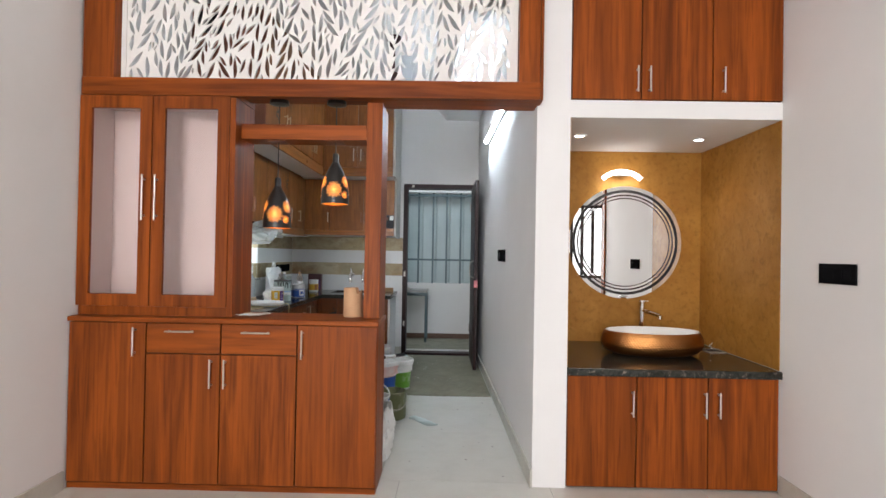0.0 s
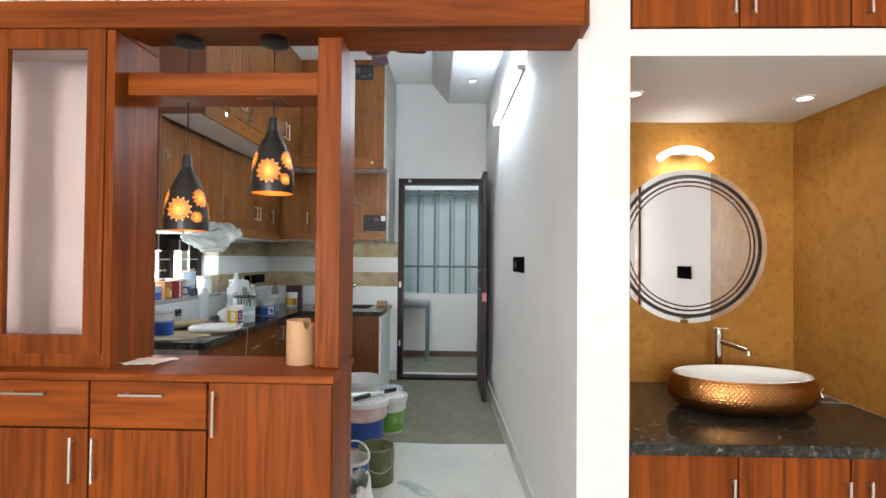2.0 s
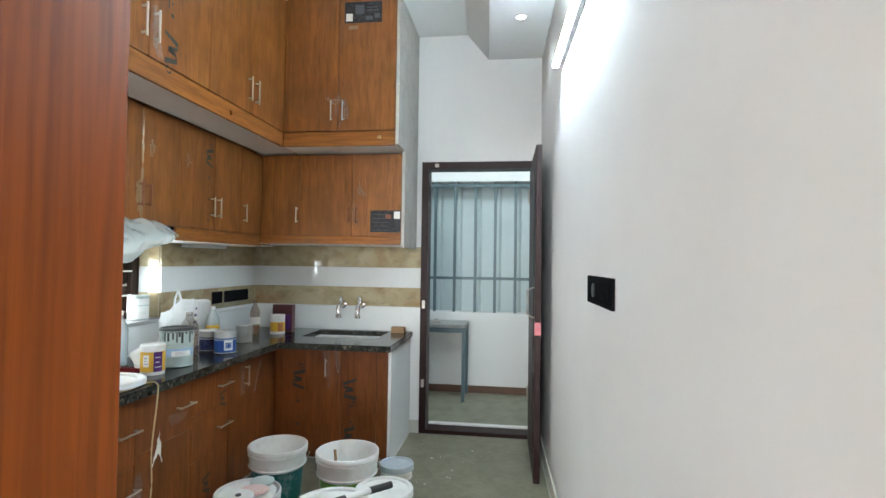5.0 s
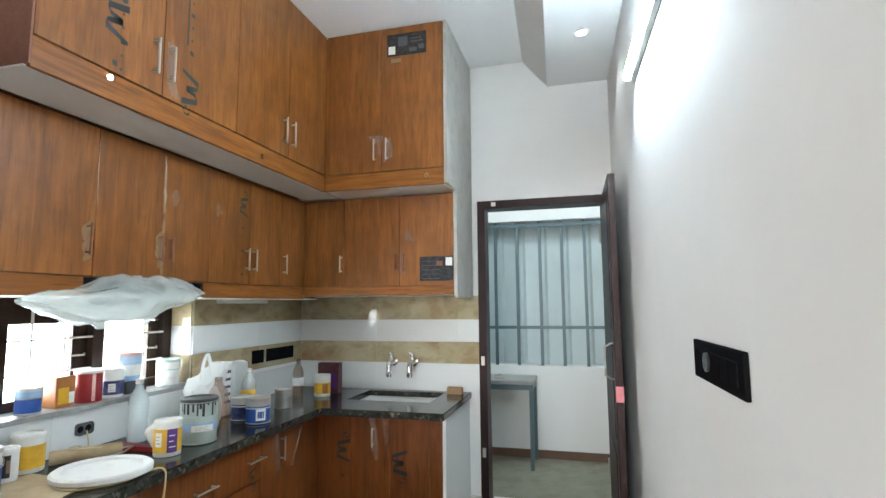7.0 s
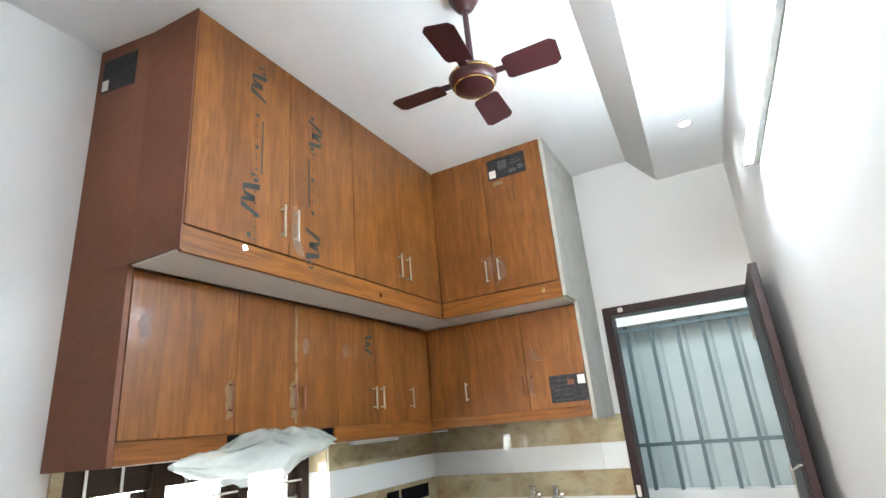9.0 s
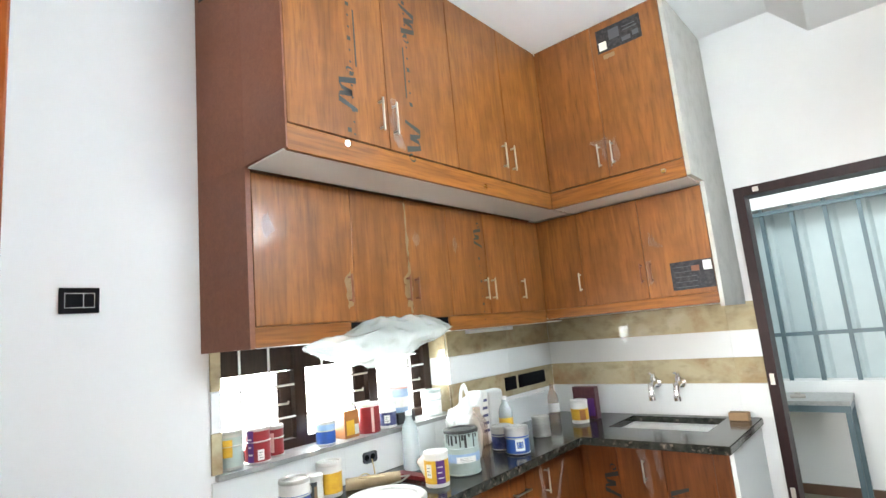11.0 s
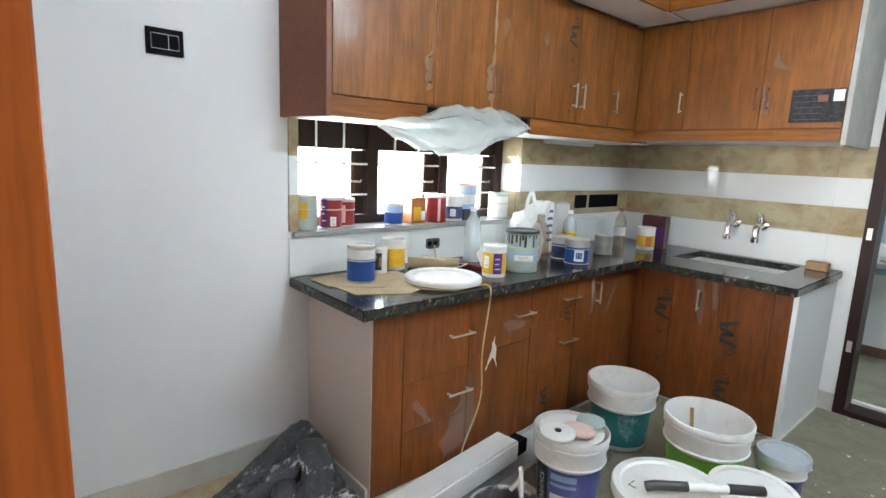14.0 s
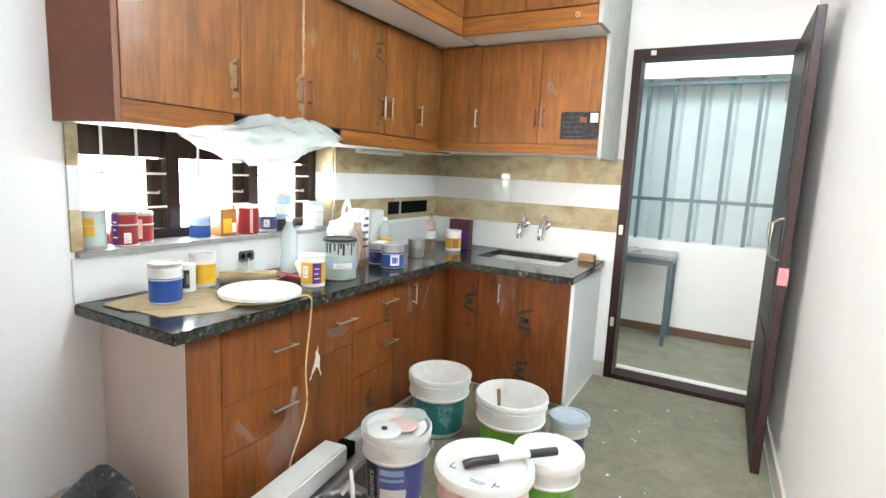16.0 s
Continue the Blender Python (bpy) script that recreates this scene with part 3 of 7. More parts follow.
def beam_profile(points, axis, lo, hi, slant=0.0):
    bm = bmesh.new()
    ends = [[bm.verts.new((p[0] + (slant * (t - hi) if p[0] < 1.5 else 0), t, p[1]) if axis == "y" else (t, p[0], p[1])) for p in points] for t in (lo, hi)]
    bm.faces.new(ends[0])
    bm.faces.new(ends[1])
    for i in range(len(points)):
        j = (i + 1) % len(points)
        bm.faces.new((ends[0][i], ends[0][j], ends[1][j], ends[1][i]))
    return bm


structure("ceiling_beam", beam_profile([(0.87, C), (1.035, 2.86), (1.57, 2.86), (1.57, C)], "y", 4.06, F, -0.05), "ceil", "white boxed ceiling beam with a downlight and a second, added one", "beam")
structure("ceiling_beam_cross", beam_profile([(4.06, C), (3.86, 2.86), (3.36, 2.86), (3.36, C)], "x", W, 1.57), "ceil", "white boxed ceiling beam over the partition", "beam")

# skirting
structure("baseboard_west", boxes((W, W + 0.012, -3.9, SB0 - 0.02, 0, 0.095), (W, W + 0.012, 3.56, 4.455, 0, 0.095)), "skirt", "pale tile skirting with a dusty top", "skirting")
structure("baseboard_passage", prism([(wall_x(FRONT), FRONT - 0.012), (wall_x(FRONT) - 0.012, FRONT - 0.012), (wall_x(F) - 0.012, F), (wall_x(F), F)], 0, 0.095), "skirt", "pale tile skirting", "skirting")
structure("baseboard_east", boxes((NX1 - 0.012, NX1, 2.0, FRONT - 0.01, 0, 0.095)), "skirt", "pale tile skirting", "skirting")
structure("baseboard_north", boxes((0.457, DX0, F - 0.012, F, 0, 0.095)), "skirt", "pale tile skirting", "skirting")
structure("trim_hall_opening", boxes((NX1 - 0.02, NX1 + 0.17, 1.9, 2.0, 0, C)), "teak", "teak-faced end of the hall wall", "trim")

# work area behind the back door
structure("work_area_floor", boxes((-0.6, 2.2, F + 0.15, 8.42, -0.12, 0.0)), "cement", "green-grey cement floor", "floor")
structure("work_area_wall", boxes((-0.6, 2.2, 8.25, 8.42, 0, 0.80)), "wall", "low white wall under the grille", "wall")
structure("work_area_lintel", boxes((-0.6, 2.2, 8.25, 8.42, 2.13, 2.8)), "wall", "white lintel over the grille", "wall")
structure("work_area_sides", boxes((-0.75, -0.6, F + 0.15, 8.42, 0, 2.8), (2.2, 2.35, F + 0.15, 8.42, 0, 2.8)), "wall", "white side walls", "wall")
structure("work_area_ceiling", boxes((-0.75, 2.35, F + 0.15, 8.42, 2.8, 2.9)), "ceil", "white slab", "ceiling")
structure("baseboard_work_area", boxes((-0.6, 2.2, 8.235, 8.25, 0, 0.07)), "redbrown", "red-brown skirting", "skirting")
bm = bmesh.new()
xs, prev = [], None
x = -0.735
while x < 2.2:
    xs += [(x, 0), (x + 0.13, 0), (x + 0.15, 0.03), (x + 0.18, 0.03)]
    x += 0.205
for x, d in xs:
    cur = [bm.verts.new((x, 8.46 - d, z)) for z in (0.75, 2.2)]
    if prev:
        bm.faces.new((prev[0], cur[0], cur[1], prev[1]))
    prev = cur
roof_sheet = solid("corrugated_sheet", bm, "sheet", "blue-grey corrugated sheet behind the grille", "roof sheet", at=(0.8, 8.46, 0.75))
sol = roof_sheet.modifiers.new("thickness", "SOLIDIFY")
sol.thickness = 0.002
structure("ground", boxes((-60, 60, -60, 60, -0.5, -0.125)), "cement", "bare ground around the house", "ground")


def grille():
    g = thing("window_grille", (0.9, 8.3, 0.8), "slate-blue painted steel grille over the low wall", "grille")
    for x in (0.025, 0.23, 0.435, 0.638, 0.85, 1.05, 1.255, 1.46, 1.66, 1.865):
        part("upright", box(x - 0.014, x + 0.014, 8.29, 8.31, 0.8, 2.13), "bar", g)
    for z in (1.145, 2.09):
        part("crossbar", box(-0.58, 2.18, 8.275, 8.29, z - 0.014, z + 0.014), "bar", g)


grille()


def work_table():
    g = thing("work_table", (0.4, 7.95, 0), "pale slab on a slate-painted steel frame", "table")
    part("slab", box(-0.58, 0.80, 7.85, 8.245, 0.69, 0.72, 0.004), "sill", g)
    part("front_rail", box(-0.58, 0.80, 7.86, 7.89, 0.645, 0.688), "bar", g)
    part("leg", box(0.765, 0.795, 7.86, 7.89, 0, 0.644), "bar", g)
    part("leg", box(0.765, 0.795, 8.20, 8.23, 0, 0.688), "bar", g)
    part("side_rail", box(0.765, 0.795, 7.892, 8.198, 0.645, 0.688), "bar", g)


work_table()
b = thing("brass_valve", (0.5, 7.95, 0.72), "small metal valve lying on the slab", "valve")
part("body", tube([(0.46, 7.95, 0.735), (0.55, 7.96, 0.735)], 0.014), "steel", b, smooth=True)
part("knob", lathe([(0, 0.0), (0.02, 0.0), (0.02, 0.012), (0, 0.012)], (0.505, 7.955, 0.749), 12), "steel", b)


# ---- back door ----
def back_door():
    d = solid("door_1", boxes((DX0, 0.585, F - 0.02, F + 0.12, 0, DT), (1.362, DX1, F - 0.02, F + 0.12, 0, DT), (0.585, 1.362, F - 0.02, F + 0.12, 2.02, DT),
                             (0.585, 1.362, F - 0.02, F + 0.12, 0, 0.03)), "dark", "dark stained back door standing open into the kitchen", "door", "structure")
    part("outer_sill", box(0.585, 1.362, F + 0.122, F + 0.16, 0.0, 0.045, 0.004), "wall", d, "pale outer sill")
    bm = box(-0.018, 0.018, -0.79, 0, 0.008, 2.02, 0.003)
    for z0, z1 in ((0.15, 0.6), (0.68, 1.15), (1.23, 1.9)):
        box(-0.022, 0.022, -0.68, -0.12, z0, z1, bm=bm)
    turn = Matrix.Translation((1.372, F - 0.03, 0)) @ Matrix.Rotation(radians(1.0), 4, "Z")
    bmesh.ops.transform(bm, matrix=turn, verts=bm.verts)
    leaf = part("leaf", bm, "dark", d, "dark panelled door leaf")
    bm = tube([(-0.03, -0.72, 0.98), (-0.06, -0.72, 1.0), (-0.06, -0.72, 1.14), (-0.03, -0.72, 1.16)], 0.006)
    tube([(0.0, -0.72, 0.98), (-0.03, -0.72, 0.98)], 0.005, bm=bm)
    tube([(0.0, -0.72, 1.16), (-0.03, -0.72, 1.16)], 0.005, bm=bm)
    bmesh.ops.transform(bm, matrix=turn, verts=bm.verts)
    part("pull_handle", bm, "steel", leaf, "steel pull handle", True)
    bm = box(-0.0195, 0.0195, -0.7935, -0.775, 0.88, 0.955)
    bmesh.ops.transform(bm, matrix=turn, verts=bm.verts)
    part("label", bm, "pinklabel", leaf, "pink paper label on the door edge")
    for z in (0.3, 1.0, 1.75):
        bm = tube([(1.352, F - 0.03, z), (1.352, F - 0.03, z + 0.1)], 0.009)
        part("hinge", bm, "steel", d)
    for z in (0.95, 0.35):
        part("strike_plate", box(DX0 + 0.014, DX0 + 0.036, F - 0.0235, F - 0.0195, z, z + 0.06), "steel", d)
    part("strike_plate", box(DX0 + 0.1, DX0 + 0.13, F - 0.0235, F - 0.0195, 2.035, 2.062), "steel", d)


back_door()


# ---- kitchen window ----
def kitchen_window():
    w = solid("window_1", boxes((-1.02, -0.96, wy0, wy0 + 0.06, wz0, wz1), (-1.02, -0.96, wy1 - 0.06, wy1, wz0, wz1),
                               (-1.02, -0.96, wy0 + 0.06, wy1 - 0.06, wz0, wz0 + 0.04), (-1.02, -0.96, wy0 + 0.06, wy1 - 0.06, wz1 - 0.06, wz1),
                               (-1.02, -0.96, 4.885, 4.945, wz0 + 0.04, wz1 - 0.06), (-1.02, -0.96, 5.32, 5.38, wz0 + 0.04, wz1 - 0.06)), "window",
              "dark wooden three-light window with white bars", "window", "structure")
    part("window_sill", boxes((W - 0.21, W, wy0 + 0.001, wy1 - 0.001, wz0 - 0.02, wz0), (W, W + 0.030, wy0 - 0.025, wy1 + 0.03, wz0 - 0.02, wz0)), "sill", w, "grey stone window sill")
    for y0, y1 in ((wy0 + 0.06, 4.885), (4.945, 5.32), (5.38, wy1 - 0.06)):
        part("transom_panel", box(-1.015, -0.985, y0, y1, 1.295, wz1 - 0.06), "window", w, "dark wooden panel over the lights")
        leaf = part("shutter", boxes((-1.016, -0.992, y1 - 0.20 * (y1 - y0), y1 - 0.002, wz0 + 0.042, 1.292), (-0.9915, -0.987, y1 - 0.17 * (y1 - y0), y1 - 0.012, wz0 + 0.08, 1.26)), "window", w, "closed dark wooden shutter leaf")
        part("hook", tube([(-0.984, y1 - 0.09, 1.15), (-0.972, y1 - 0.07, 1.15), (-0.972, y1 - 0.03, 1.148), (-0.984, y1 - 0.02, 1.155)], 0.005), "steel", leaf)
        for f in (0.27, 0.66):
            y = y0 + (y1 - y0) * f
            part("upright_bar", tube([(-0.972, y, wz0 + 0.04), (-0.972, y, wz1 - 0.06)], 0.0055), "white_bar", w)
        for z in (1.09, 1.23):
            part("crossbar", tube([(-0.965, y0, z), (-0.965, y1, z)], 0.0048), "white_bar", w)
    bd = solid("backdrop", boxes((-2.6, -2.58, 2.5, 8.5, -0.12, 2.2)), "day", "overexposed daylight outside the window", "backdrop", "structure")


kitchen_window()


def hall_window(name, x0, x1, y0, y1, z0, z1):
    along_x = x1 - x0 > y1 - y0
    w = solid(name, boxes((x0, x1, y0, y1, z0, z0 + 0.06), (x0, x1, y0, y1, z1 - 0.06, z1)), "window", "dark wooden hall window with cross bars", "window", "structure")
    n = 5
    for i in range(n + 1):
        if along_x:
            x = x0 + (x1 - x0 - 0.06) * i / n
            part("mullion", box(x, x + 0.06, y0, y1, z0 + 0.06, z1 - 0.06), "window", w)
        else:
            y = y0 + (y1 - y0 - 0.06) * i / n
            part("mullion", box(x0, x1, y, y + 0.06, z0 + 0.06, z1 - 0.06), "window", w)
    for k in range(1, 6):
        z = z0 + (z1 - z0) * k / 6
        ym, xm = (y0 + y1) / 2, (x0 + x1) / 2
        ends = ((x0, ym, z), (x1, ym, z)) if along_x else ((xm, y0, z), (xm, y1, z))
        part("crossbar", tube(ends, 0.008, 6), "white_bar", w)


hall_window("window_2", -0.5, 2.9, -4.06, -3.99, 0.75, 2.4)
hall_window("window_3", 3.35, 4.6, -4.06, -3.99, 0.75, 2.4)
hall_window("window_4", 6.24, 6.31, -2.5, 0.1, 0.7, 2.4)
solid("backdrop_hall", boxes((-6, 12, -7.02, -7, -0.12, 5)), "day_hall", "bright daylight outside the hall", "backdrop", "structure")

# ---- living room: partition, sideboard, show cabinet ----
def sideboard():
    g = thing("sideboard", (-0.04, SB0, 0), "teak laminate sideboard with four doors and two drawers", "sideboard")
    part("carcass", box(W + 0.002, 0.736, SB0 + 0.026, 3.522, 0.03, 0.85), "gap", g)
    part("end_panel", box(0.737, 0.752, SB0 + 0.0215, 3.522, 0.03, 0.85), "teak", g)
    part("plinth", box(W + 0.002, 0.752, SB0 + 0.012, 3.522, 0.0, 0.028), "teak_x", g)
    part("top", box(W + 0.002, 0.758, SB0 - 0.012, 3.53, 0.852, SBT, 0.004), "teak_x", g, "teak laminate top board")
    cuts = [W + 0.003, -0.428, -0.045, 0.345, 0.752]
    for i in range(4):
        x0, x1 = cuts[i] + 0.0035, cuts[i + 1] - 0.0035
        top = 0.848 if i in (0, 3) else 0.692
        d = part("door", box(x0, x1, SB0, SB0 + 0.02, 0.037, top, 0.002), "teak", g)
        hx = (x1 - 0.05, x1 - 0.04, x0 + 0.025, x0 + 0.025)[i]
        hz = 0.755 if i in (0, 3) else 0.60
        handle(d, (hx, SB0, hz), (0, 0, 1), (0, -1, 0), 0.145)
        if i in (1, 2):
            d = part("drawer", box(x0, x1, SB0, SB0 + 0.02, 0.698, 0.848, 0.002), "teak_x", g)
            handle(d, ((x0 + x1) / 2 - 0.01, SB0, 0.81), (1, 0, 0), (0, -1, 0), 0.145)


sideboard()


def show_cabinet():
    g = thing("show_cabinet", (-0.42, 3.27, SBT), "teak show cabinet with two glazed doors on the sideboard", "cabinet")
    y0, y1, x1 = 3.29, 3.525, -0.012
    f0, f1, top = 3.262, 3.2825, 2.0225
    part("side", box(W + 0.002, W + 0.02, y0, y1, SBT + 0.001, 2.02), "teak", g)
    part("side", box(x1 - 0.028, x1, y0 - 0.022, y1, SBT + 0.001, 2.02), "teak", g)
    part("face_frame", boxes((W + 0.004, W + 0.022, f1 + 0.0005, y0 - 0.001, SBT + 0.001, 2.022), (W + 0.022, x1 - 0.03, f1 + 0.0005, y0 - 0.001, SBT + 0.001, 0.925)), "teak", g)
    part("back", box(W + 0.021, x1 - 0.029, y1 - 0.014, y1, SBT + 0.002, 2.02), "lining", g, "pale primed back board")
    part("base", box(W + 0.021, x1 - 0.029, y0, y1 - 0.015, SBT + 0.002, 0.925), "teak_x", g)
    part("lining", box(W + 0.021, W + 0.027, y0 + 0.002, y1 - 0.016, 0.926, 2.01), "lining", g, "pale primed side lining")
    part("lining", box(x1 - 0.036, x1 - 0.030, y0 + 0.002, y1 - 0.016, 0.926, 2.01), "lining", g, "pale primed side lining")
    part("top_lining", box(W + 0.028, x1 - 0.037, y0 + 0.002, y1 - 0.016, 2.004, 2.015), "lining", g)
    for x0, x1b, hx in ((W + 0.004, -0.447, -0.478), (-0.441, -0.042, -0.412)):
        s = 0.062
        d = part("door", boxes((x0, x0 + s, f0, f1, 0.928, top), (x1b - s, x1b, f0, f1, 0.928, top),
                               (x0 + s, x1b - s, f0, f1, 0.928, 0.99), (x0 + s, x1b - s, f0, f1, 1.957, top)), "teak", g, "teak-framed glazed door")
        pane = part("pane", box(x0 + s, x1b - s, f0 + 0.008, f0 + 0.012, 0.99, 1.957), "glass", d, "clear glass pane")
        pane.visible_shadow = False
        handle(d, (hx, f0, 1.49), (0, 0, 1), (0, -1, 0), 0.235)


show_cabinet()


def partition():
    g = thing("wooden_partition", (0.36, 3.38, SBT), "teak laminate partition frame over the sideboard and passage", "partition")
    part("post", box(0.66, 0.743, 3.335, 3.574, SBT + 0.001, 2.022, 0.002), "teak", g, "square teak post")
    part("shelf_rail", box(-0.011, 0.659, 3.337, 3.48, 1.82, 1.90, 0.002), "teak_x", g, "teak cross rail carrying the pendant cords")
    part("beam", box(W + 0.012, wall_x(FRONT) - 0.002, 3.255, 3.30, 2.024, 2.115, 0.002), "teak_x", g, "wide teak lintel beam")
    part("soffit", box(0.661, wall_x(FRONT) - 0.002, 3.3005, 3.465, 2.024, 2.115), "teak_x", g, "teak underside of the beam over the passage")
    part("soffit", box(-0.011, 0.660, 3.3005, 3.465, 2.045, 2.115), "teak_x", g, "teak underside of the beam over the pendants")
    part("soffit", box(W + 0.012, -0.0115, 3.3005, 3.525, 2.024, 2.115), "teak_x", g)
    part("stile", box(W + 0.012, -0.655, 3.262, 3.34, 2.117, 2.80), "teak", g)
    part("stile", box(1.452, wall_x(FRONT) - 0.004, 3.262, 3.34, 2.117, 2.80), "teak", g)
    part("head", box(W + 0.012, wall_x(FRONT) - 0.004, 3.262, 3.34, 2.802, 2.86), "teak_x", g)
    part("beam_end", box(wall_x(FRONT) - 0.001, wall_x(FRONT) + 0.012, 3.255, FRONT - 0.001, 2.024, 2.86), "teak", g)
    part("inner_frame", boxes((-0.653, -0.628, 3.318, 3.34, 2.117, 2.80), (1.425, 1.45, 3.318, 3.34, 2.117, 2.80)), "lattice", g, "white inner frame strip")


partition()
structure("wall_over_partition", boxes((W, 1.57, 3.3405, 3.36, 2.862, C)), "wall", "white wall above the partition", "wall")


def lattice_panel():
    """A white board pierced with leaves along leaning stems."""
    rnd = random.Random(5)
    x0, x1, z0, z1 = -0.628, 1.425, 2.118, 2.80
    step = 0.0025
    nx, nz = int((x1 - x0) / step), int((z1 - z0) / step)
    taken = np.zeros((nx, nz), bool)
    edge = int(0.012 / step)
    taken[:edge], taken[-edge:], taken[:, :int(0.006 / step)], taken[:, -edge:] = True, True, True, True
    leaves = []

    def leaf(px, pz, ang, length, width, bend):
        n = 9
        up, dn = [], []
        for i in range(n):
            s = i / (n - 1)
            half = width * 0.5 * math.sin(math.pi * s ** 0.95) ** 0.95 if 0 < i < n - 1 else 0
            cx, cz = s * length, bend * length * math.sin(math.pi * s / 2) * s
            up.append((cx, cz + half))
            dn.append((cx, cz - half))
        pts = up + dn[-2:0:-1]
        c, q = math.cos(ang), math.sin(ang)
        return [(px + a * c - b * q, pz + a * q + b * c) for a, b in pts]

    def try_leaf(pts, grow):
        cx, cz = sum(p[0] for p in pts) / len(pts), sum(p[1] for p in pts) / len(pts)
        big = []
        for a, b in pts:
            d = math.hypot(a - cx, b - cz) or 1
            big.append((a + (a - cx) / d * grow, b + (b - cz) / d * grow))
        lo_x, hi_x = min(p[0] for p in big), max(p[0] for p in big)
        lo_z, hi_z = min(p[1] for p in big), max(p[1] for p in big)
        i0, i1 = int((lo_x - x0) / step), int((hi_x - x0) / step) + 1
        k0, k1 = int((lo_z - z0) / step), int((hi_z - z0) / step) + 1
        if i0 < 0 or k0 < 0 or i1 >= nx or k1 >= nz:
            return
        gx, gz = np.meshgrid(x0 + (np.arange(i0, i1) + 0.5) * step, z0 + (np.arange(k0, k1) + 0.5) * step, indexing="ij")
        inside = np.zeros(gx.shape, bool)
        for (ax, az), (bx, bz) in zip(big, big[1:] + big[:1]):
            cross = ((az > gz) != (bz > gz)) & (gx < (bx - ax) * (gz - az) / ((bz - az) or 1e-9) + ax)
            inside ^= cross
        if (taken[i0:i1, k0:k1] & inside).any():
            return
        taken[i0:i1, k0:k1] |= inside
        leaves.append(pts)

    def spray(bx, lean, wave, spread, length, width, gap):
        """Paired leaves curving up and out from one wavy stem."""
        for k in range(int(0.78 / gap)):
            t = k * gap
            px, pz = bx + lean * t + 0.022 * math.sin(wave + 5 * t), z0 - 0.06 + t
            dirn = math.atan2(1, lean + 0.11 * math.cos(wave + 5 * t))
            for side in (1, -1):
                a = dirn + side * (spread + rnd.uniform(-0.06, 0.06))
                for f in (1, 0.85, 0.7, 0.55):
                    n0 = len(leaves)
                    h = side * gap * 0.2
                    try_leaf(leaf(px + 0.013 * math.cos(a), pz + h + 0.013 * math.sin(a), a, length * f * rnd.uniform(0.93, 1.07), width * (0.4 + 0.6 * f), side * -0.30), 0.0024)
                    if len(leaves) > n0:
                        break

    leans = (0.35, -0.25, 0.45, 0.10, -0.40, 0.30, -0.15, 0.42, -0.30, 0.20, -0.10, 0.38, -0.22, 0.28)
    for k in range(14):
        spray(x0 - 0.06 + 0.160 * k, leans[k], k * 1.7, 0.66, 0.115, 0.027, 0.033)
    for k in range(14):
        spray(x0 + 0.02 + 0.160 * k, -0.6 * leans[k], k * 2.3, 0.50, 0.10, 0.024, 0.032)
    for length, tries in ((0.085, 1200), (0.06, 1200), (0.042, 900)):
        for k in range(tries):
            a = rnd.uniform(0.9, 2.25)
            try_leaf(leaf(rnd.uniform(x0, x1), rnd.uniform(z0, z1), a, length * rnd.uniform(0.9, 1.1), length * 0.25, rnd.choice((-0.22, 0.22))), 0.0026)
    cu = bpy.data.curves.new("lattice", "CURVE")
    cu.dimensions, cu.fill_mode, cu.extrude = "2D", "BOTH", 0.006
    for pts in [[(x0, z0), (x1, z0), (x1, z1), (x0, z1)]] + leaves:
        sp = cu.splines.new("POLY")
        sp.points.add(len(pts) - 1)
        for q, (a, c) in zip(sp.points, pts):
            q.co = (a, c, 0, 1)
        sp.use_cyclic_u = True
    tmp = new("lattice_outline", cu)
    me = bpy.data.meshes.new_from_object(tmp.evaluated_get(bpy.context.evaluated_depsgraph_get()))
    bpy.data.objects.remove(tmp)
    me.materials.clear()
    me.materials.append(M["lattice"])
    ob = new("lattice_panel", me)
    ob.location, ob.rotation_euler = (0, 3.33, 0), (radians(90), 0, 0)
    tagged(ob, "white fretwork board pierced with leaf sprays above the partition", "fretwork panel")


lattice_panel()


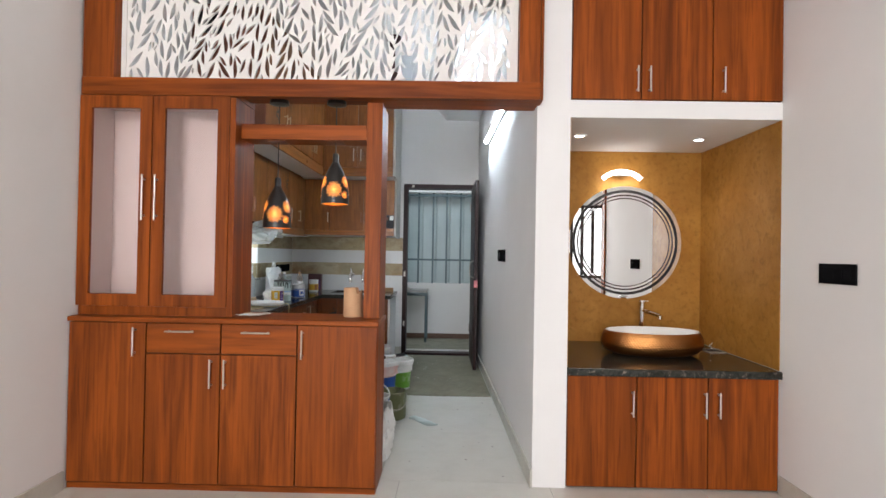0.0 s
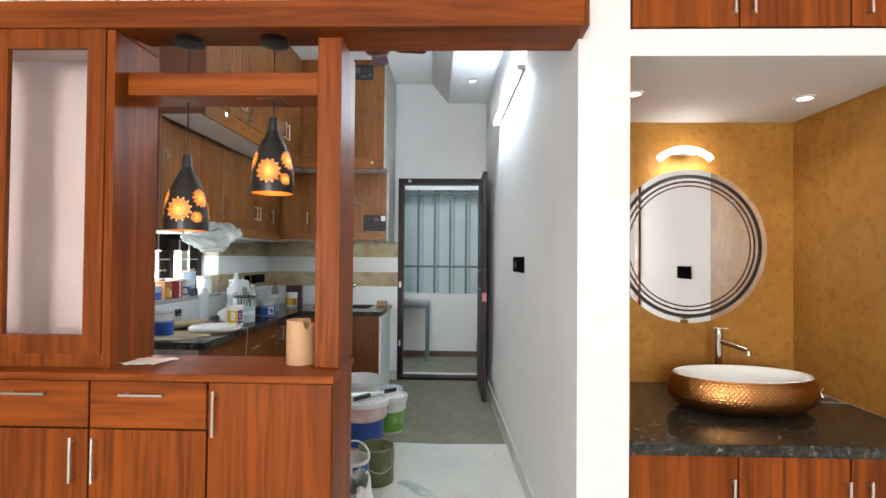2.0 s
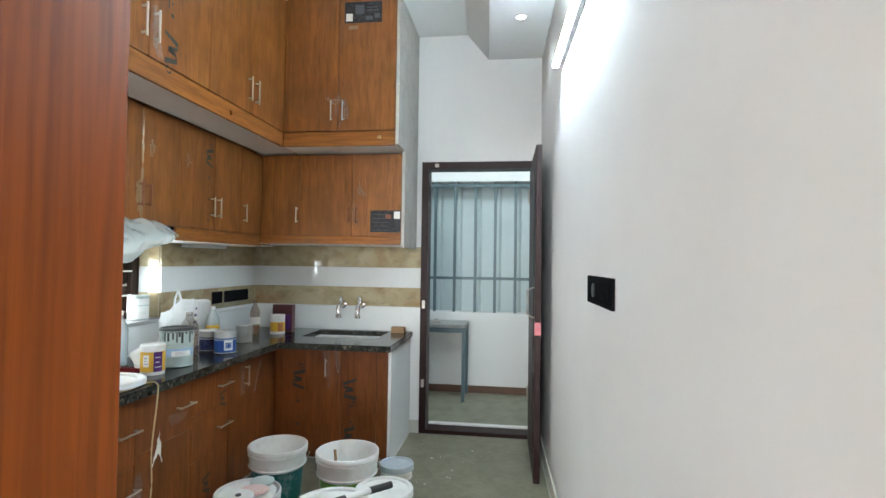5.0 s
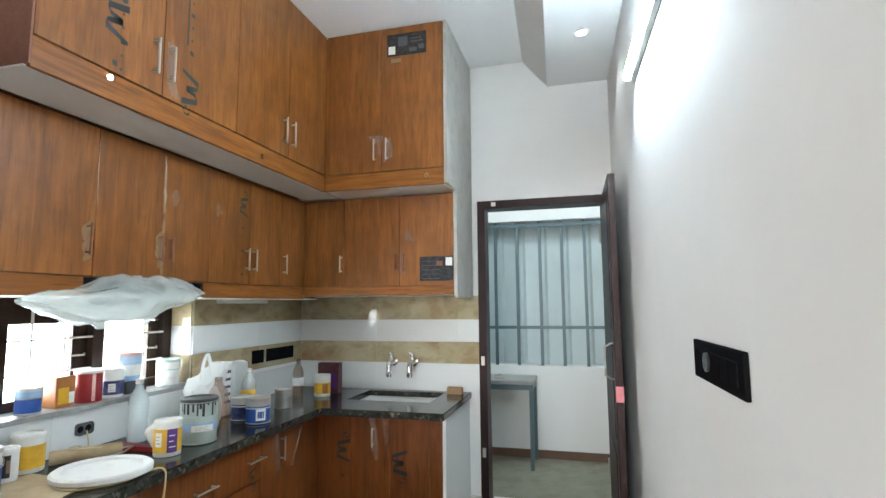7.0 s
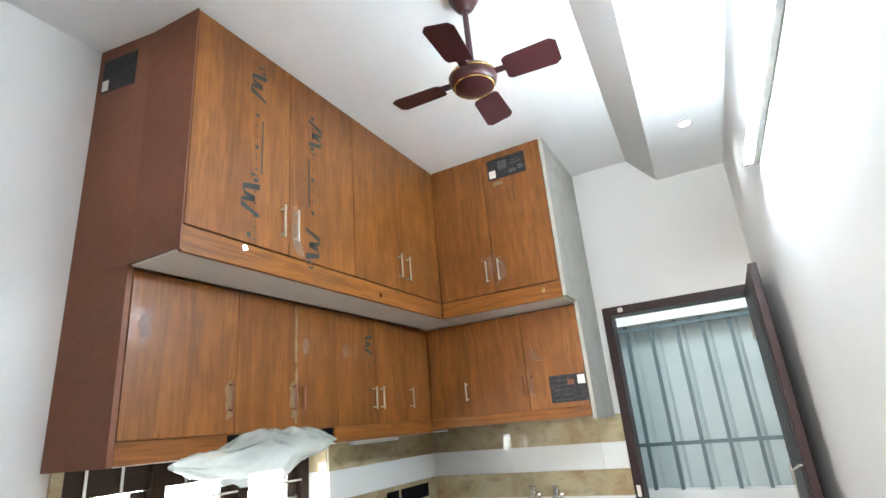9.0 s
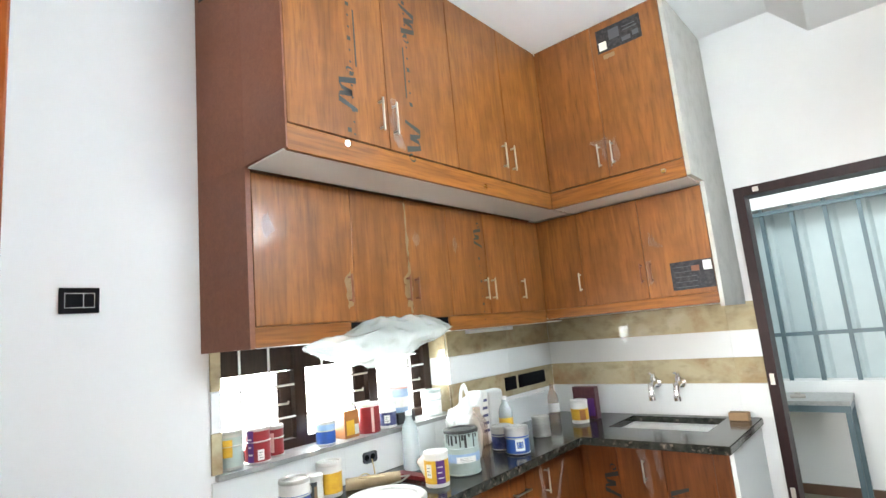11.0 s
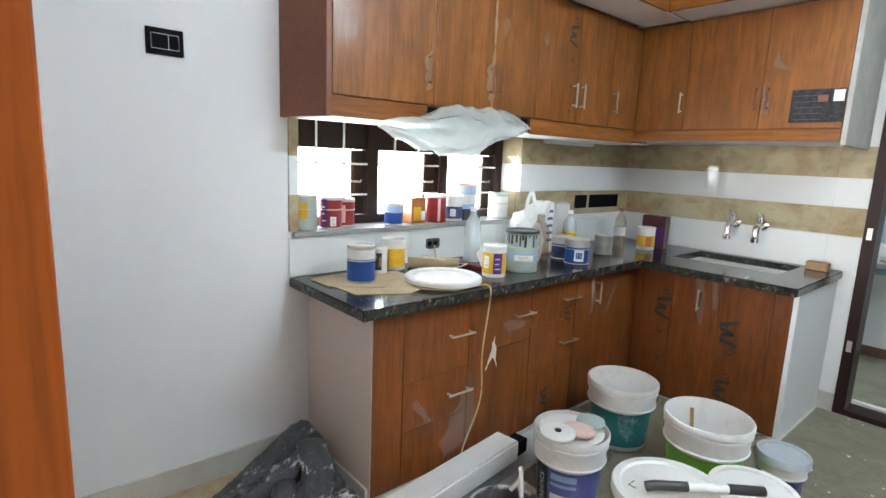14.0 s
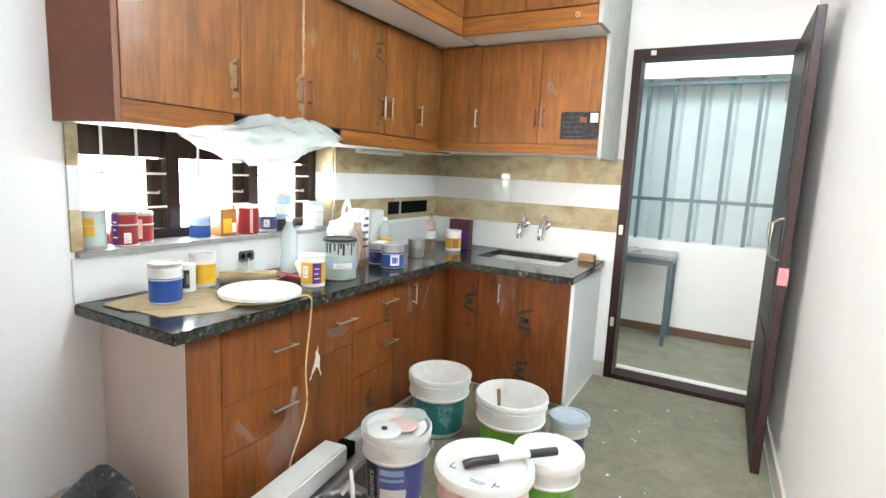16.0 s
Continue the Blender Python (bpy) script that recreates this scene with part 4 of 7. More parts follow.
def pendant(x, y, bottom):
    g = thing("pendant_lamp", (x, y, bottom), "black metal pendant lamp with glowing starburst cut-outs", "pendant lamp", "pendants over the sideboard")
    o = (x, y, bottom)
    part("ceiling_rose", lathe([(0, 0.0), (0.05, 0.0), (0.052, -0.02), (0.02, -0.028), (0, -0.028)], (x, y, 2.0445), 24), "matt_black", g, smooth=True)
    part("rail_plate", box(x - 0.045, x + 0.045, y - 0.045, y + 0.045, 1.8155, 1.8195, 0.001), "side", g, "brown square cover plate")
    part("cord", tube([(x, y, bottom + 0.27), (x, y, 1.8155)], 0.003, 6), "matt_black", g)
    part("cord", tube([(x, y, 1.9005), (x, y, 2.018)], 0.003, 6), "matt_black", g)
    part("socket", lathe([(0, 0.275), (0.012, 0.275), (0.017, 0.265), (0.017, 0.225), (0, 0.225)], o, 16), "matt_black", g, smooth=True)
    prof = [(0.017, 0.228), (0.026, 0.21), (0.042, 0.18), (0.058, 0.145), (0.068, 0.105), (0.073, 0.06), (0.0745, 0.02), (0.074, 0.0)]
    shade = part("shade", lathe(prof + [(r - 0.002, z) for r, z in prof[::-1]], o, 40, close=True), "matt_black", g, "black lacquered bell shade", True)
    part("lining", lathe([(r - 0.003, z) for r, z in prof], o, 40), "copper_in", shade, "copper-coloured inside", True)
    part("bulb", lathe([(0, 0.04), (0.014, 0.045), (0.026, 0.07), (0.026, 0.09), (0.014, 0.13), (0.014, 0.15), (0, 0.15)], o, 16), "glow_bulb", g, "lit filament bulb", True)

    def radius(z):
        for (r0, z0), (r1, z1) in zip(prof, prof[1:]):
            if z1 <= z <= z0:
                return r0 + (r1 - r0) * (z0 - z) / (z0 - z1)
        return 0.07

    def on(az, z, lift=0.0012):
        r = radius(z) + lift
        return Vector((x + r * math.cos(az), y + r * math.sin(az), bottom + z))

    for az0, zc, size in ((-1.45, 0.072, 0.042), (-0.35, 0.115, 0.032), (-2.55, 0.115, 0.032), (0.75, 0.07, 0.042), (1.9, 0.11, 0.034), (3.0, 0.07, 0.042), (-0.62, 0.045, 0.02)):
        bm = bmesh.new()
        rays = 26
        for k in range(rays):
            th = 2 * math.pi * k / rays
            cut = 1.0 if k % 2 else 0.82
            pts = []
            for rr, dth in ((0.30, -0.10), (cut * 0.88, -0.026), (cut * 0.93, -0.06), (cut * 1.02, -0.045), (cut * 1.05, 0.0), (cut * 1.02, 0.045), (cut * 0.93, 0.06), (cut * 0.88, 0.026), (0.30, 0.10)):
                u, v = rr * size * math.cos(th + dth), rr * size * math.sin(th + dth)
                pts.append(on(az0 + u / 0.072, max(0.004, zc + v)))
            bm.faces.new([bm.verts.new(p) for p in pts])
        core = [on(az0 + 0.24 * size * math.cos(a) / 0.072, zc + 0.24 * size * math.sin(a)) for a in [2 * math.pi * i / 12 for i in range(12)]]
        bm.faces.new([bm.verts.new(p) for p in core])
        part("cut_out", bm, "glow_shade", shade, "glowing starburst opening")


pendant(0.169, 3.405, 1.35)
pendant(0.482, 3.405, 1.486)

# things on the sideboard
r = thing("cardboard_roll", (0.59, 3.41, SBT), "pale brown cardboard tube standing on the sideboard", "cardboard tube")
bm = lathe([(0.047, 0.0), (0.05, 0.0), (0.05, 0.155), (0.047, 0.155)], (0.59, 3.41, SBT + 0.001), 32, close=True)
for v in bm.verts:
    if v.co.z > SBT + 0.1 and v.co.x > 0.615:
        v.co.z -= 0.02 + 0.012 * math.sin(v.co.y * 90)
part("tube", bm, "roll", r, smooth=True)
r = thing("paper_sheet", (0.07, 3.36, SBT), "crumpled white paper sheet on the sideboard", "paper")
bm = bmesh.new()
bmesh.ops.create_grid(bm, x_segments=10, y_segments=8, size=0.5)
for v in bm.verts:
    u = v.co.copy()
    v.co = Vector((0.065 + u.x * 0.13 + u.y * 0.03, 3.37 + u.y * 0.12 + 0.01 * math.sin(9 * u.x), SBT + 0.004 + 0.006 * (noise.noise(u * 5) + 0.5) + 0.006 * abs(u.x)))
p = part("sheet", bm, "paper", r, smooth=True)
p.modifiers.new("thickness", "SOLIDIFY").thickness = 0.0008


# ---- basin niche ----
def niche_cabinets():
    cuts = [NX0 + 0.003, 2.112, 2.488, NX1 - 0.003]
    up = thing("wall_cabinet", (2.3, FRONT, 2.06), "teak laminate wall cabinet with three doors above the niche", "cabinet")
    part("carcass", box(NX0 + 0.001, NX1 - 0.001, FRONT + 0.014, 3.8, 2.0595, C - 0.002), "gap", up)
    low = thing("vanity_cabinet", (2.3, FRONT, 0), "teak laminate vanity cabinet with three doors under the basin", "cabinet")
    part("carcass", box(NX0 + 0.001, NX1 - 0.001, FRONT + 0.024, NB - 0.002, 0.0, 0.594), "gap", low)
    for i in range(3):
        x0, x1 = cuts[i] + 0.003, cuts[i + 1] - 0.003
        d = part("door", box(x0, x1, FRONT - 0.008, FRONT + 0.01, 2.063, C - 0.006, 0.002), "teak", up)
        handle(d, ((2.087, 2.152, 2.54)[i], FRONT - 0.008, 2.165), (0, 0, 1), (0, -1, 0), 0.135)
        d = part("door", box(x0, x1, FRONT + 0.002, FRONT + 0.02, 0.01, 0.592, 0.002), "teak", low)
        handle(d, ((2.088, 2.468, 2.54)[i], FRONT + 0.002, 0.455), (0, 0, 1), (0, -1, 0), 0.135)
    return low


VANITY = niche_cabinets()
part("countertop", box(NX0 + 0.005, NX1 + 0.006, FRONT - 0.02, NB - 0.001, 0.596, 0.637, 0.006), "granite", VANITY, "polished dark granite slab")


def basin():
    cx, cy, z = 2.355, 3.80, 0.638
    g = thing("wash_basin", (cx, cy, z), "oval vessel basin, white ceramic inside and hammered copper outside", "basin")
    out = [(0.60, 0.0), (0.78, 0.006), (0.92, 0.025), (0.99, 0.055), (1.0, 0.085), (0.97, 0.12), (0.925, 0.142)]
    prof = [(0, 0.0)] + [(p.x * 0.303, p.y) for p in smooth_line([(r, h, 0) for r, h in out], 11)]
    bm = lathe(prof, (cx, cy, z), 700, sy=0.62)
    for v in bm.verts:
        h = v.co.z - z
        if 0.01 < h < 0.138:
            a = math.atan2((v.co.y - cy) / 0.62, v.co.x - cx)
            row = math.floor(h / 0.0105)
            d = abs(math.sin(a * 52 + (row % 2) * math.pi / 2)) * math.sin(h / 0.0105 % 1 * math.pi) ** 0.7
            d += 0.5 * noise.noise(Vector((a * 30, h * 160, row)))
            n = Vector((v.co.x - cx, (v.co.y - cy) / 0.62, 0)).normalized()
            v.co += n * 0.0019 * (d - 0.4)
    part("outer_bowl", bm, "copper", g, "hammered copper-coloured outside", True)
    inner = [(0.925, 0.142), (0.915, 0.145), (0.89, 0.142), (0.84, 0.11), (0.72, 0.06), (0.45, 0.035), (0, 0.03)]
    part("inner_bowl", lathe([(r * 0.303, h) for r, h in inner], (cx, cy, z), 64, sy=0.62), "ceramic", g, "glossy white ceramic inside", True)
    part("drain", lathe([(0, 0.036), (0.025, 0.036), (0.028, 0.0335)], (cx, cy, z), 20), "chrome", g)


basin()
t = thing("floor_drain_cover", (2.80, 3.94, 0.638), "small chrome grating lying on the granite top", "drain cover")
part("plate", boxes((2.745, 2.853, 3.885, 3.895, 0.6385, 0.643), (2.745, 2.853, 3.985, 3.995, 0.6385, 0.643), (2.745, 2.755, 3.895, 3.985, 0.6385, 0.643), (2.843, 2.853, 3.895, 3.985, 0.6385, 0.643)), "steel", t)
part("centre", box(2.757, 2.841, 3.897, 3.983, 0.6385, 0.6405), "matt_black", t, "dark centre plate")
part("lever", tube([(2.79, 3.94, 0.641), (2.782, 3.945, 0.675), (2.80, 3.95, 0.685)], 0.006, 10), "chrome", t, smooth=True)
t = thing("basin_tap", (2.385, 4.06, 0.638), "tall chrome basin tap with a straight spout", "tap")
part("body", lathe([(0, 0), (0.027, 0), (0.027, 0.006), (0.019, 0.01), (0.019, 0.255), (0.021, 0.262), (0.021, 0.295), (0, 0.298)], (2.385, 4.06, 0.638), 24), "chrome", t, smooth=True)
part("spout", tube([(2.385, 4.06, 0.878), (2.42, 3.99, 0.868), (2.452, 3.925, 0.856)], 0.011, 12), "chrome", t, smooth=True)
part("nozzle", lathe([(0, 0), (0.014, 0), (0.014, -0.022), (0, -0.022)], (2.452, 3.925, 0.857), 14), "chrome", t, smooth=True)
part("lever", box(2.365, 2.42, 4.03, 4.055, 0.937, 0.944, 0.003), "chrome", t)


def mirror():
    cx, cz, y = 2.33, 1.33, NB - 0.001
    g = thing("round_mirror", (cx, y, cz - 0.395), "round wall mirror with black and red ring lines", "mirror")

    def disc(r0, r1, ya, yb, n=72):
        prof = [(r1, 0), (r1, yb - ya), (r0, yb - ya), (r0, 0)] if r0 else [(0, 0), (r1, 0), (r1, yb - ya), (0, yb - ya)]
        bm = lathe(prof, n=n, close=bool(r0))
        bmesh.ops.transform(bm, matrix=Matrix.Translation((cx, ya, cz)) @ Matrix.Rotation(radians(-90), 4, "X"), verts=bm.verts)
        return bm

    part("glass", disc(0, 0.392, y - 0.006, y), "mirror", g, "silvered mirror glass")
    part("ring_line", disc(0.347, 0.366, y - 0.0068, y - 0.0060), "matt_black", g, "black ring line")
    part("ring_line", disc(0.324, 0.334, y - 0.0068, y - 0.0060), "ring", g, "dark bronze ring line")
    part("ring_line", disc(0.304, 0.311, y - 0.0068, y - 0.0060), "ring", g, "dark bronze ring line")
    for a in (0.8, -0.8, 2.35, -2.35):
        bm = lathe([(0, 0), (0.009, 0), (0.009, 0.004), (0, 0.004)], n=14)
        bmesh.ops.transform(bm, matrix=Matrix.Translation((cx + 0.318 * math.cos(a), y - 0.007, cz + 0.318 * math.sin(a))) @ Matrix.Rotation(radians(90), 4, "X"), verts=bm.verts)
        part("fixing", bm, "chrome", g)


mirror()
t = thing("mirror_lamp", (2.29, NB, 1.78), "curved lit mirror lamp on the golden wall", "wall lamp")
arc = [(2.285 + 0.155 * math.sin(a), 4.19, 1.70 + 0.115 * math.cos(a)) for a in [(-1 + i / 8) * 0.98 for i in range(17)]]
part("diffuser", tube(arc, 0.015, 10), "glow_warm", t, "glowing white diffuser", True)
part("bracket", box(2.24, 2.34, 4.205, NB - 0.001, 1.785, 1.815, 0.004), "chrome", t)


def downlight(x, y, z, glow, label, group):
    g = thing("downlight", (x, y, z), label, "downlight", group)
    part("trim_ring", lathe([(0.030, -0.001), (0.042, -0.001), (0.042, -0.006), (0.030, -0.008)], (x, y, z), 28, close=True), "white_bar", g, smooth=True)
    part("lens", lathe([(0, -0.0025), (0.030, -0.0025)], (x, y, z), 28), glow, g, "lit lens")


for x, y in ((1.89, 3.77), (2.64, 3.83)):
    downlight(x, y, 1.965, "glow_warm", "small round lit downlight in the niche ceiling", "niche downlights")
# the fixture at y 4.4 is added to carry the fill lamp
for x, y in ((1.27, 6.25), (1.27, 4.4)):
    downlight(x, y, 2.86, "glow_cold", "small round lit downlight in the ceiling beam, near one added", "beam downlights")


def switch_plate(at, along, out, length, height, modules, label, frame_lines=False, socket=None):
    p, a, o, u = Vector(at), Vector(along).normalized(), Vector(out), Vector((0, 0, 1))
    g = thing("switch_plate", at, label, "switch")

    def slab(u0, u1, z0, z1, d0, d1):
        bm = bmesh.new()
        vs = [bm.verts.new(p + a * s + u * z + o * d) for s in (u0, u1) for z in (z0, z1) for d in (d0, d1)]
        for f in ((0, 1, 3, 2), (4, 5, 7, 6), (0, 1, 5, 4), (2, 3, 7, 6), (0, 2, 6, 4), (1, 3, 7, 5)):
            bm.faces.new([vs[i] for i in f])
        bmesh.ops.recalc_face_normals(bm, faces=bm.faces)
        bmesh.ops.bevel(bm, geom=bm.edges[:], offset=0.0015, segments=1, affect="EDGES")
        return bm

    part("plate", slab(-length / 2, length / 2, -height / 2, height / 2, 0.0005, 0.011), "black", g, "glossy black plate")
    for s0, s1 in modules:
        part("rocker", slab(s0 * length, s1 * length, -height * 0.27, height * 0.27, 0.0112, 0.0150), "black", g)
        if frame_lines:
            part("module_frame", slab(s0 * length - 0.0015, s1 * length + 0.0015, -height * 0.29, height * 0.29, 0.0105, 0.0122), "white_bar", g)
    if socket is not None:
        c = p + a * socket * length
        part("socket_rim", tube([c + o * 0.0105, c + o * 0.0165], height * 0.24, 20), "matt_black", g, "round socket face", True)
        for du, dv in ((0, 0.09), (-0.09, -0.06), (0.09, -0.06)):
            q = c + a * height * du + u * height * dv
            part("socket_hole", tube([q + o * 0.0166, q + o * 0.0172], 0.0035, 8), "ink", g)


switch_plate((NX1, 2.955, 1.165), (0, 1, 0), (-1, 0, 0), 0.225, 0.092, ((-0.4, -0.2), (-0.18, 0.02), (0.06, 0.4)), "black modular switch plate on the living room wall")
switch_plate((W, 4.0135, 1.609), (0, 1, 0), (1, 0, 0), 0.112, 0.083, ((-0.36, 0.08), (0.1, 0.36)), "black two-module switch plate on the white wall", True)
a = Vector((wall_x(4.76) - wall_x(4.40), 0.36, 0)).normalized()
switch_plate((wall_x(4.674), 4.674, 1.223), a, (-a.y, a.x, 0), 0.385, 0.092, ((-0.42, -0.28), (-0.26, -0.12), (-0.10, 0.04), (0.30, 0.42)), "long black switch plate with a round socket on the passage wall", socket=0.17)


# ---- kitchen ----
def zigzag(parent, at, along, up, out, size, extra=0.0):
    """A printed zigzag mark with a curl and small dots, lying on a door."""
    p, a, u, o = Vector(at), Vector(along), Vector(up), Vector(out)
    bm = bmesh.new()
    pts = [(-0.45, 0.36), (-0.30, -0.30), (-0.10, -0.22), (0.0, 0.18), (0.12, -0.30), (0.28, -0.34), (0.52, 0.36)]
    wide = [0.10, 0.085, 0.06, 0.10, 0.06, 0.095, 0.06]
    rows = [[bm.verts.new(p + (a * (x + k * w) + u * y) * size + o * 0.0007) for k in (-1, 1)] for (x, y), w in zip(pts, wide)]
    for r0, r1 in zip(rows, rows[1:]):
        bm.faces.new((r0[0], r0[1], r1[1], r1[0]))
    curl = [(-0.72 + 0.13 * math.cos(t) * (1 - 0.04 * i), 0.12 + 0.2 * math.sin(t) * (1 - 0.05 * i)) for i, t in enumerate([0.5 * k for k in range(12)])]
    rows = [[bm.verts.new(p + (a * (x + k) + u * (y + k * 0.4)) * size + o * 0.0007) for k in (-0.035, 0.035)] for x, y in curl]
    for r0, r1 in zip(rows, rows[1:]):
        bm.faces.new((r0[0], r0[1], r1[1], r1[0]))
    for k in range(int(extra)):
        c = p + a * size * (1.2 + 0.42 * k)
        s = size * (0.035 if k % 3 else 0.07)
        part("print_dot", flat([c + (-a - u) * s, c + (a - u) * s, c + (a + u) * s, c + (-a + u) * s], o, 0.0006), "ink", parent)
    return part("print", bm, "ink", parent, "dark zigzag print on the protective film")


def scrap(parent, pts, out, material="scrap"):
    """A torn, crumpled piece of film: a ragged outline filled by rings that rise and fall."""
    o = Vector(out)
    P = [Vector(q) for q in pts]
    seed = P[0].y * 13 + P[0].x * 7
    edge = []
    for q0, q1 in zip(P, P[1:] + P[:1]):
        n = max(3, int((q1 - q0).length / 0.012))
        for k in range(n):
            q = q0.lerp(q1, k / n)
            side = (q1 - q0).normalized().cross(o)
            edge.append(q + side * 0.012 * noise.noise(q * 40 + Vector((seed, 0, 0))))
    mid = sum(edge, Vector()) / len(edge)
    bm = bmesh.new()
    rings = []
    for f in (1.0, 0.82, 0.62, 0.42, 0.2):
        rings.append([bm.verts.new(mid.lerp(q, f) + o * (0.0012 + 0.010 * abs(noise.noise(mid.lerp(q, f) * 55 + Vector((0, seed, 0)))))) for q in edge])
    for r0, r1 in zip(rings, rings[1:]):
        for i in range(len(edge)):
            j = (i + 1) % len(edge)
            bm.faces.new((r0[i], r0[j], r1[j], r1[i]))
    bm.faces.new(rings[-1])
    return part("film_scrap", bm, material, parent, "torn scrap of clear film", True)


def wall_units():
    X, Y = -0.545, 6.478
    g = thing("wall_cabinet_row", (X, 5.4, 1.405), "film-covered teak wall cabinets along the window wall", "cabinet")
    part("carcass", box(W + 0.002, X - 0.022, 4.472, Y + 0.2, 1.41, 2.055), "kit", g)
    part("bottom", box(W + 0.002, X - 0.004, 4.472, Y + 0.19, 1.402, 1.409), "wall", g, "white underside")
    part("end_panel", prism([(W + 0.002, 4.405), (X, 4.45), (X, 4.47), (W + 0.002, 4.47)], 1.402, 2.066), "side", g, "dark brown laminate end panel")
    part("bottom_rail", box(X - 0.02, X - 0.002, 4.471, 4.90, 1.404, 1.476, 0.002), "kit_y", g)
    part("bottom_rail", box(X - 0.02, X - 0.002, 5.53, Y, 1.404, 1.476, 0.002), "kit_y", g)
    cuts = [4.472, 4.93, 5.268, 5.56, 5.885, 6.19, Y]
    hs = [(4.897, 0.12), (5.241, 0.12), (5.298, 0.11), (5.85, 0.12), (5.917, 0.12), (6.224, 0.12)]
    for i in range(6):
        d = part("door", box(X - 0.02, X, cuts[i] + 0.0015, cuts[i + 1] - 0.0015, 1.48, 2.05, 0.002), "kit", g)
        handle(d, (X, hs[i][0], 1.615), (0, 0, 1), (1, 0, 0), hs[i][1], "steel" if i > 2 else "side")
        if i == 3:
            zigzag(d, (X, 5.821, 1.905), (0, 0, -1), (0, 1, 0), (1, 0, 0), 0.10, 9)
        if i == 1:
            scrap(d, [(X, 5.252, 1.50), (X, 5.266, 1.50), (X, 5.266, 2.03), (X, 5.256, 2.03)], (1, 0, 0), "tape")
        if i in (0, 2, 3):
            scrap(d, [(X, cuts[i] + 0.03, 1.86), (X, cuts[i] + 0.06, 1.90), (X, cuts[i] + 0.085, 1.84), (X, cuts[i] + 0.05, 1.80)], (1, 0, 0))
        if i in (0, 1):
            scrap(d, [(X, hs[i][0] - 0.02, 1.66), (X, hs[i][0] + 0.015, 1.70), (X, hs[i][0] + 0.02, 1.54), (X, hs[i][0] - 0.01, 1.53)], (1, 0, 0), "tape")
    f = thing("wall_cabinet_row", (0, Y, 1.405), "film-covered teak wall cabinets over the sink", "cabinet")
    part("carcass", box(X - 0.02, 0.47, Y + 0.022, F - 0.002, 1.4285, 2.055), "kit", f)
    part("bottom", box(X - 0.02, 0.47, Y + 0.0205, F - 0.014, 1.421, 1.428), "wall", f, "white underside")
    part("bottom_rail", box(X, 0.47, Y + 0.002, Y + 0.02, 1.4215, 1.478, 0.002), "kit_x", f)
    cuts = [X + 0.002, -0.262, 0.12, 0.47]
    for i in range(3):
        d = part("door", box(cuts[i] + 0.0015, cuts[i + 1] - 0.0015, Y, Y + 0.02, 1.48, 2.05, 0.002), "kit", f)
        hx = (-0.278, 0.097, 0.151)[i]
        handle(d, (hx, Y, 1.625), (0, 0, 1), (0, -1, 0), 0.11, "side" if i else "steel")
        if i == 2:
            s = part("sticker", box(0.253, 0.468, Y - 0.0012, Y - 0.0002, 1.507, 1.658), "sticker", d, "dark printed sticker")
            part("white_patch", box(0.42, 0.462, Y - 0.002, Y - 0.0013, 1.60, 1.65), "paper", s)
            for k in range(5):
                part("print_line", box(0.27, 0.385, Y - 0.002, Y - 0.0013, 1.52 + 0.027 * k, 1.523 + 0.027 * k), "glossy_grey", s)
            part("print_block", box(0.36, 0.40, Y - 0.002, Y - 0.0013, 1.60, 1.63), "side", s)
            scrap(d, [(0.15, Y, 1.78), (0.17, Y, 1.85), (0.185, Y, 1.80), (0.25, Y, 1.75), (0.20, Y, 1.755)], (0, -1, 0))
            scrap(d, [(0.125, Y, 1.68), (0.15, Y, 1.69), (0.165, Y, 1.56), (0.13, Y, 1.55)], (0, -1, 0))
    part("end_plaster", box(0.4715, 0.492, Y + 0.002, F - 0.0005, 1.404, 2.0675), "grey", f, "bare grey plaster end")


wall_units()


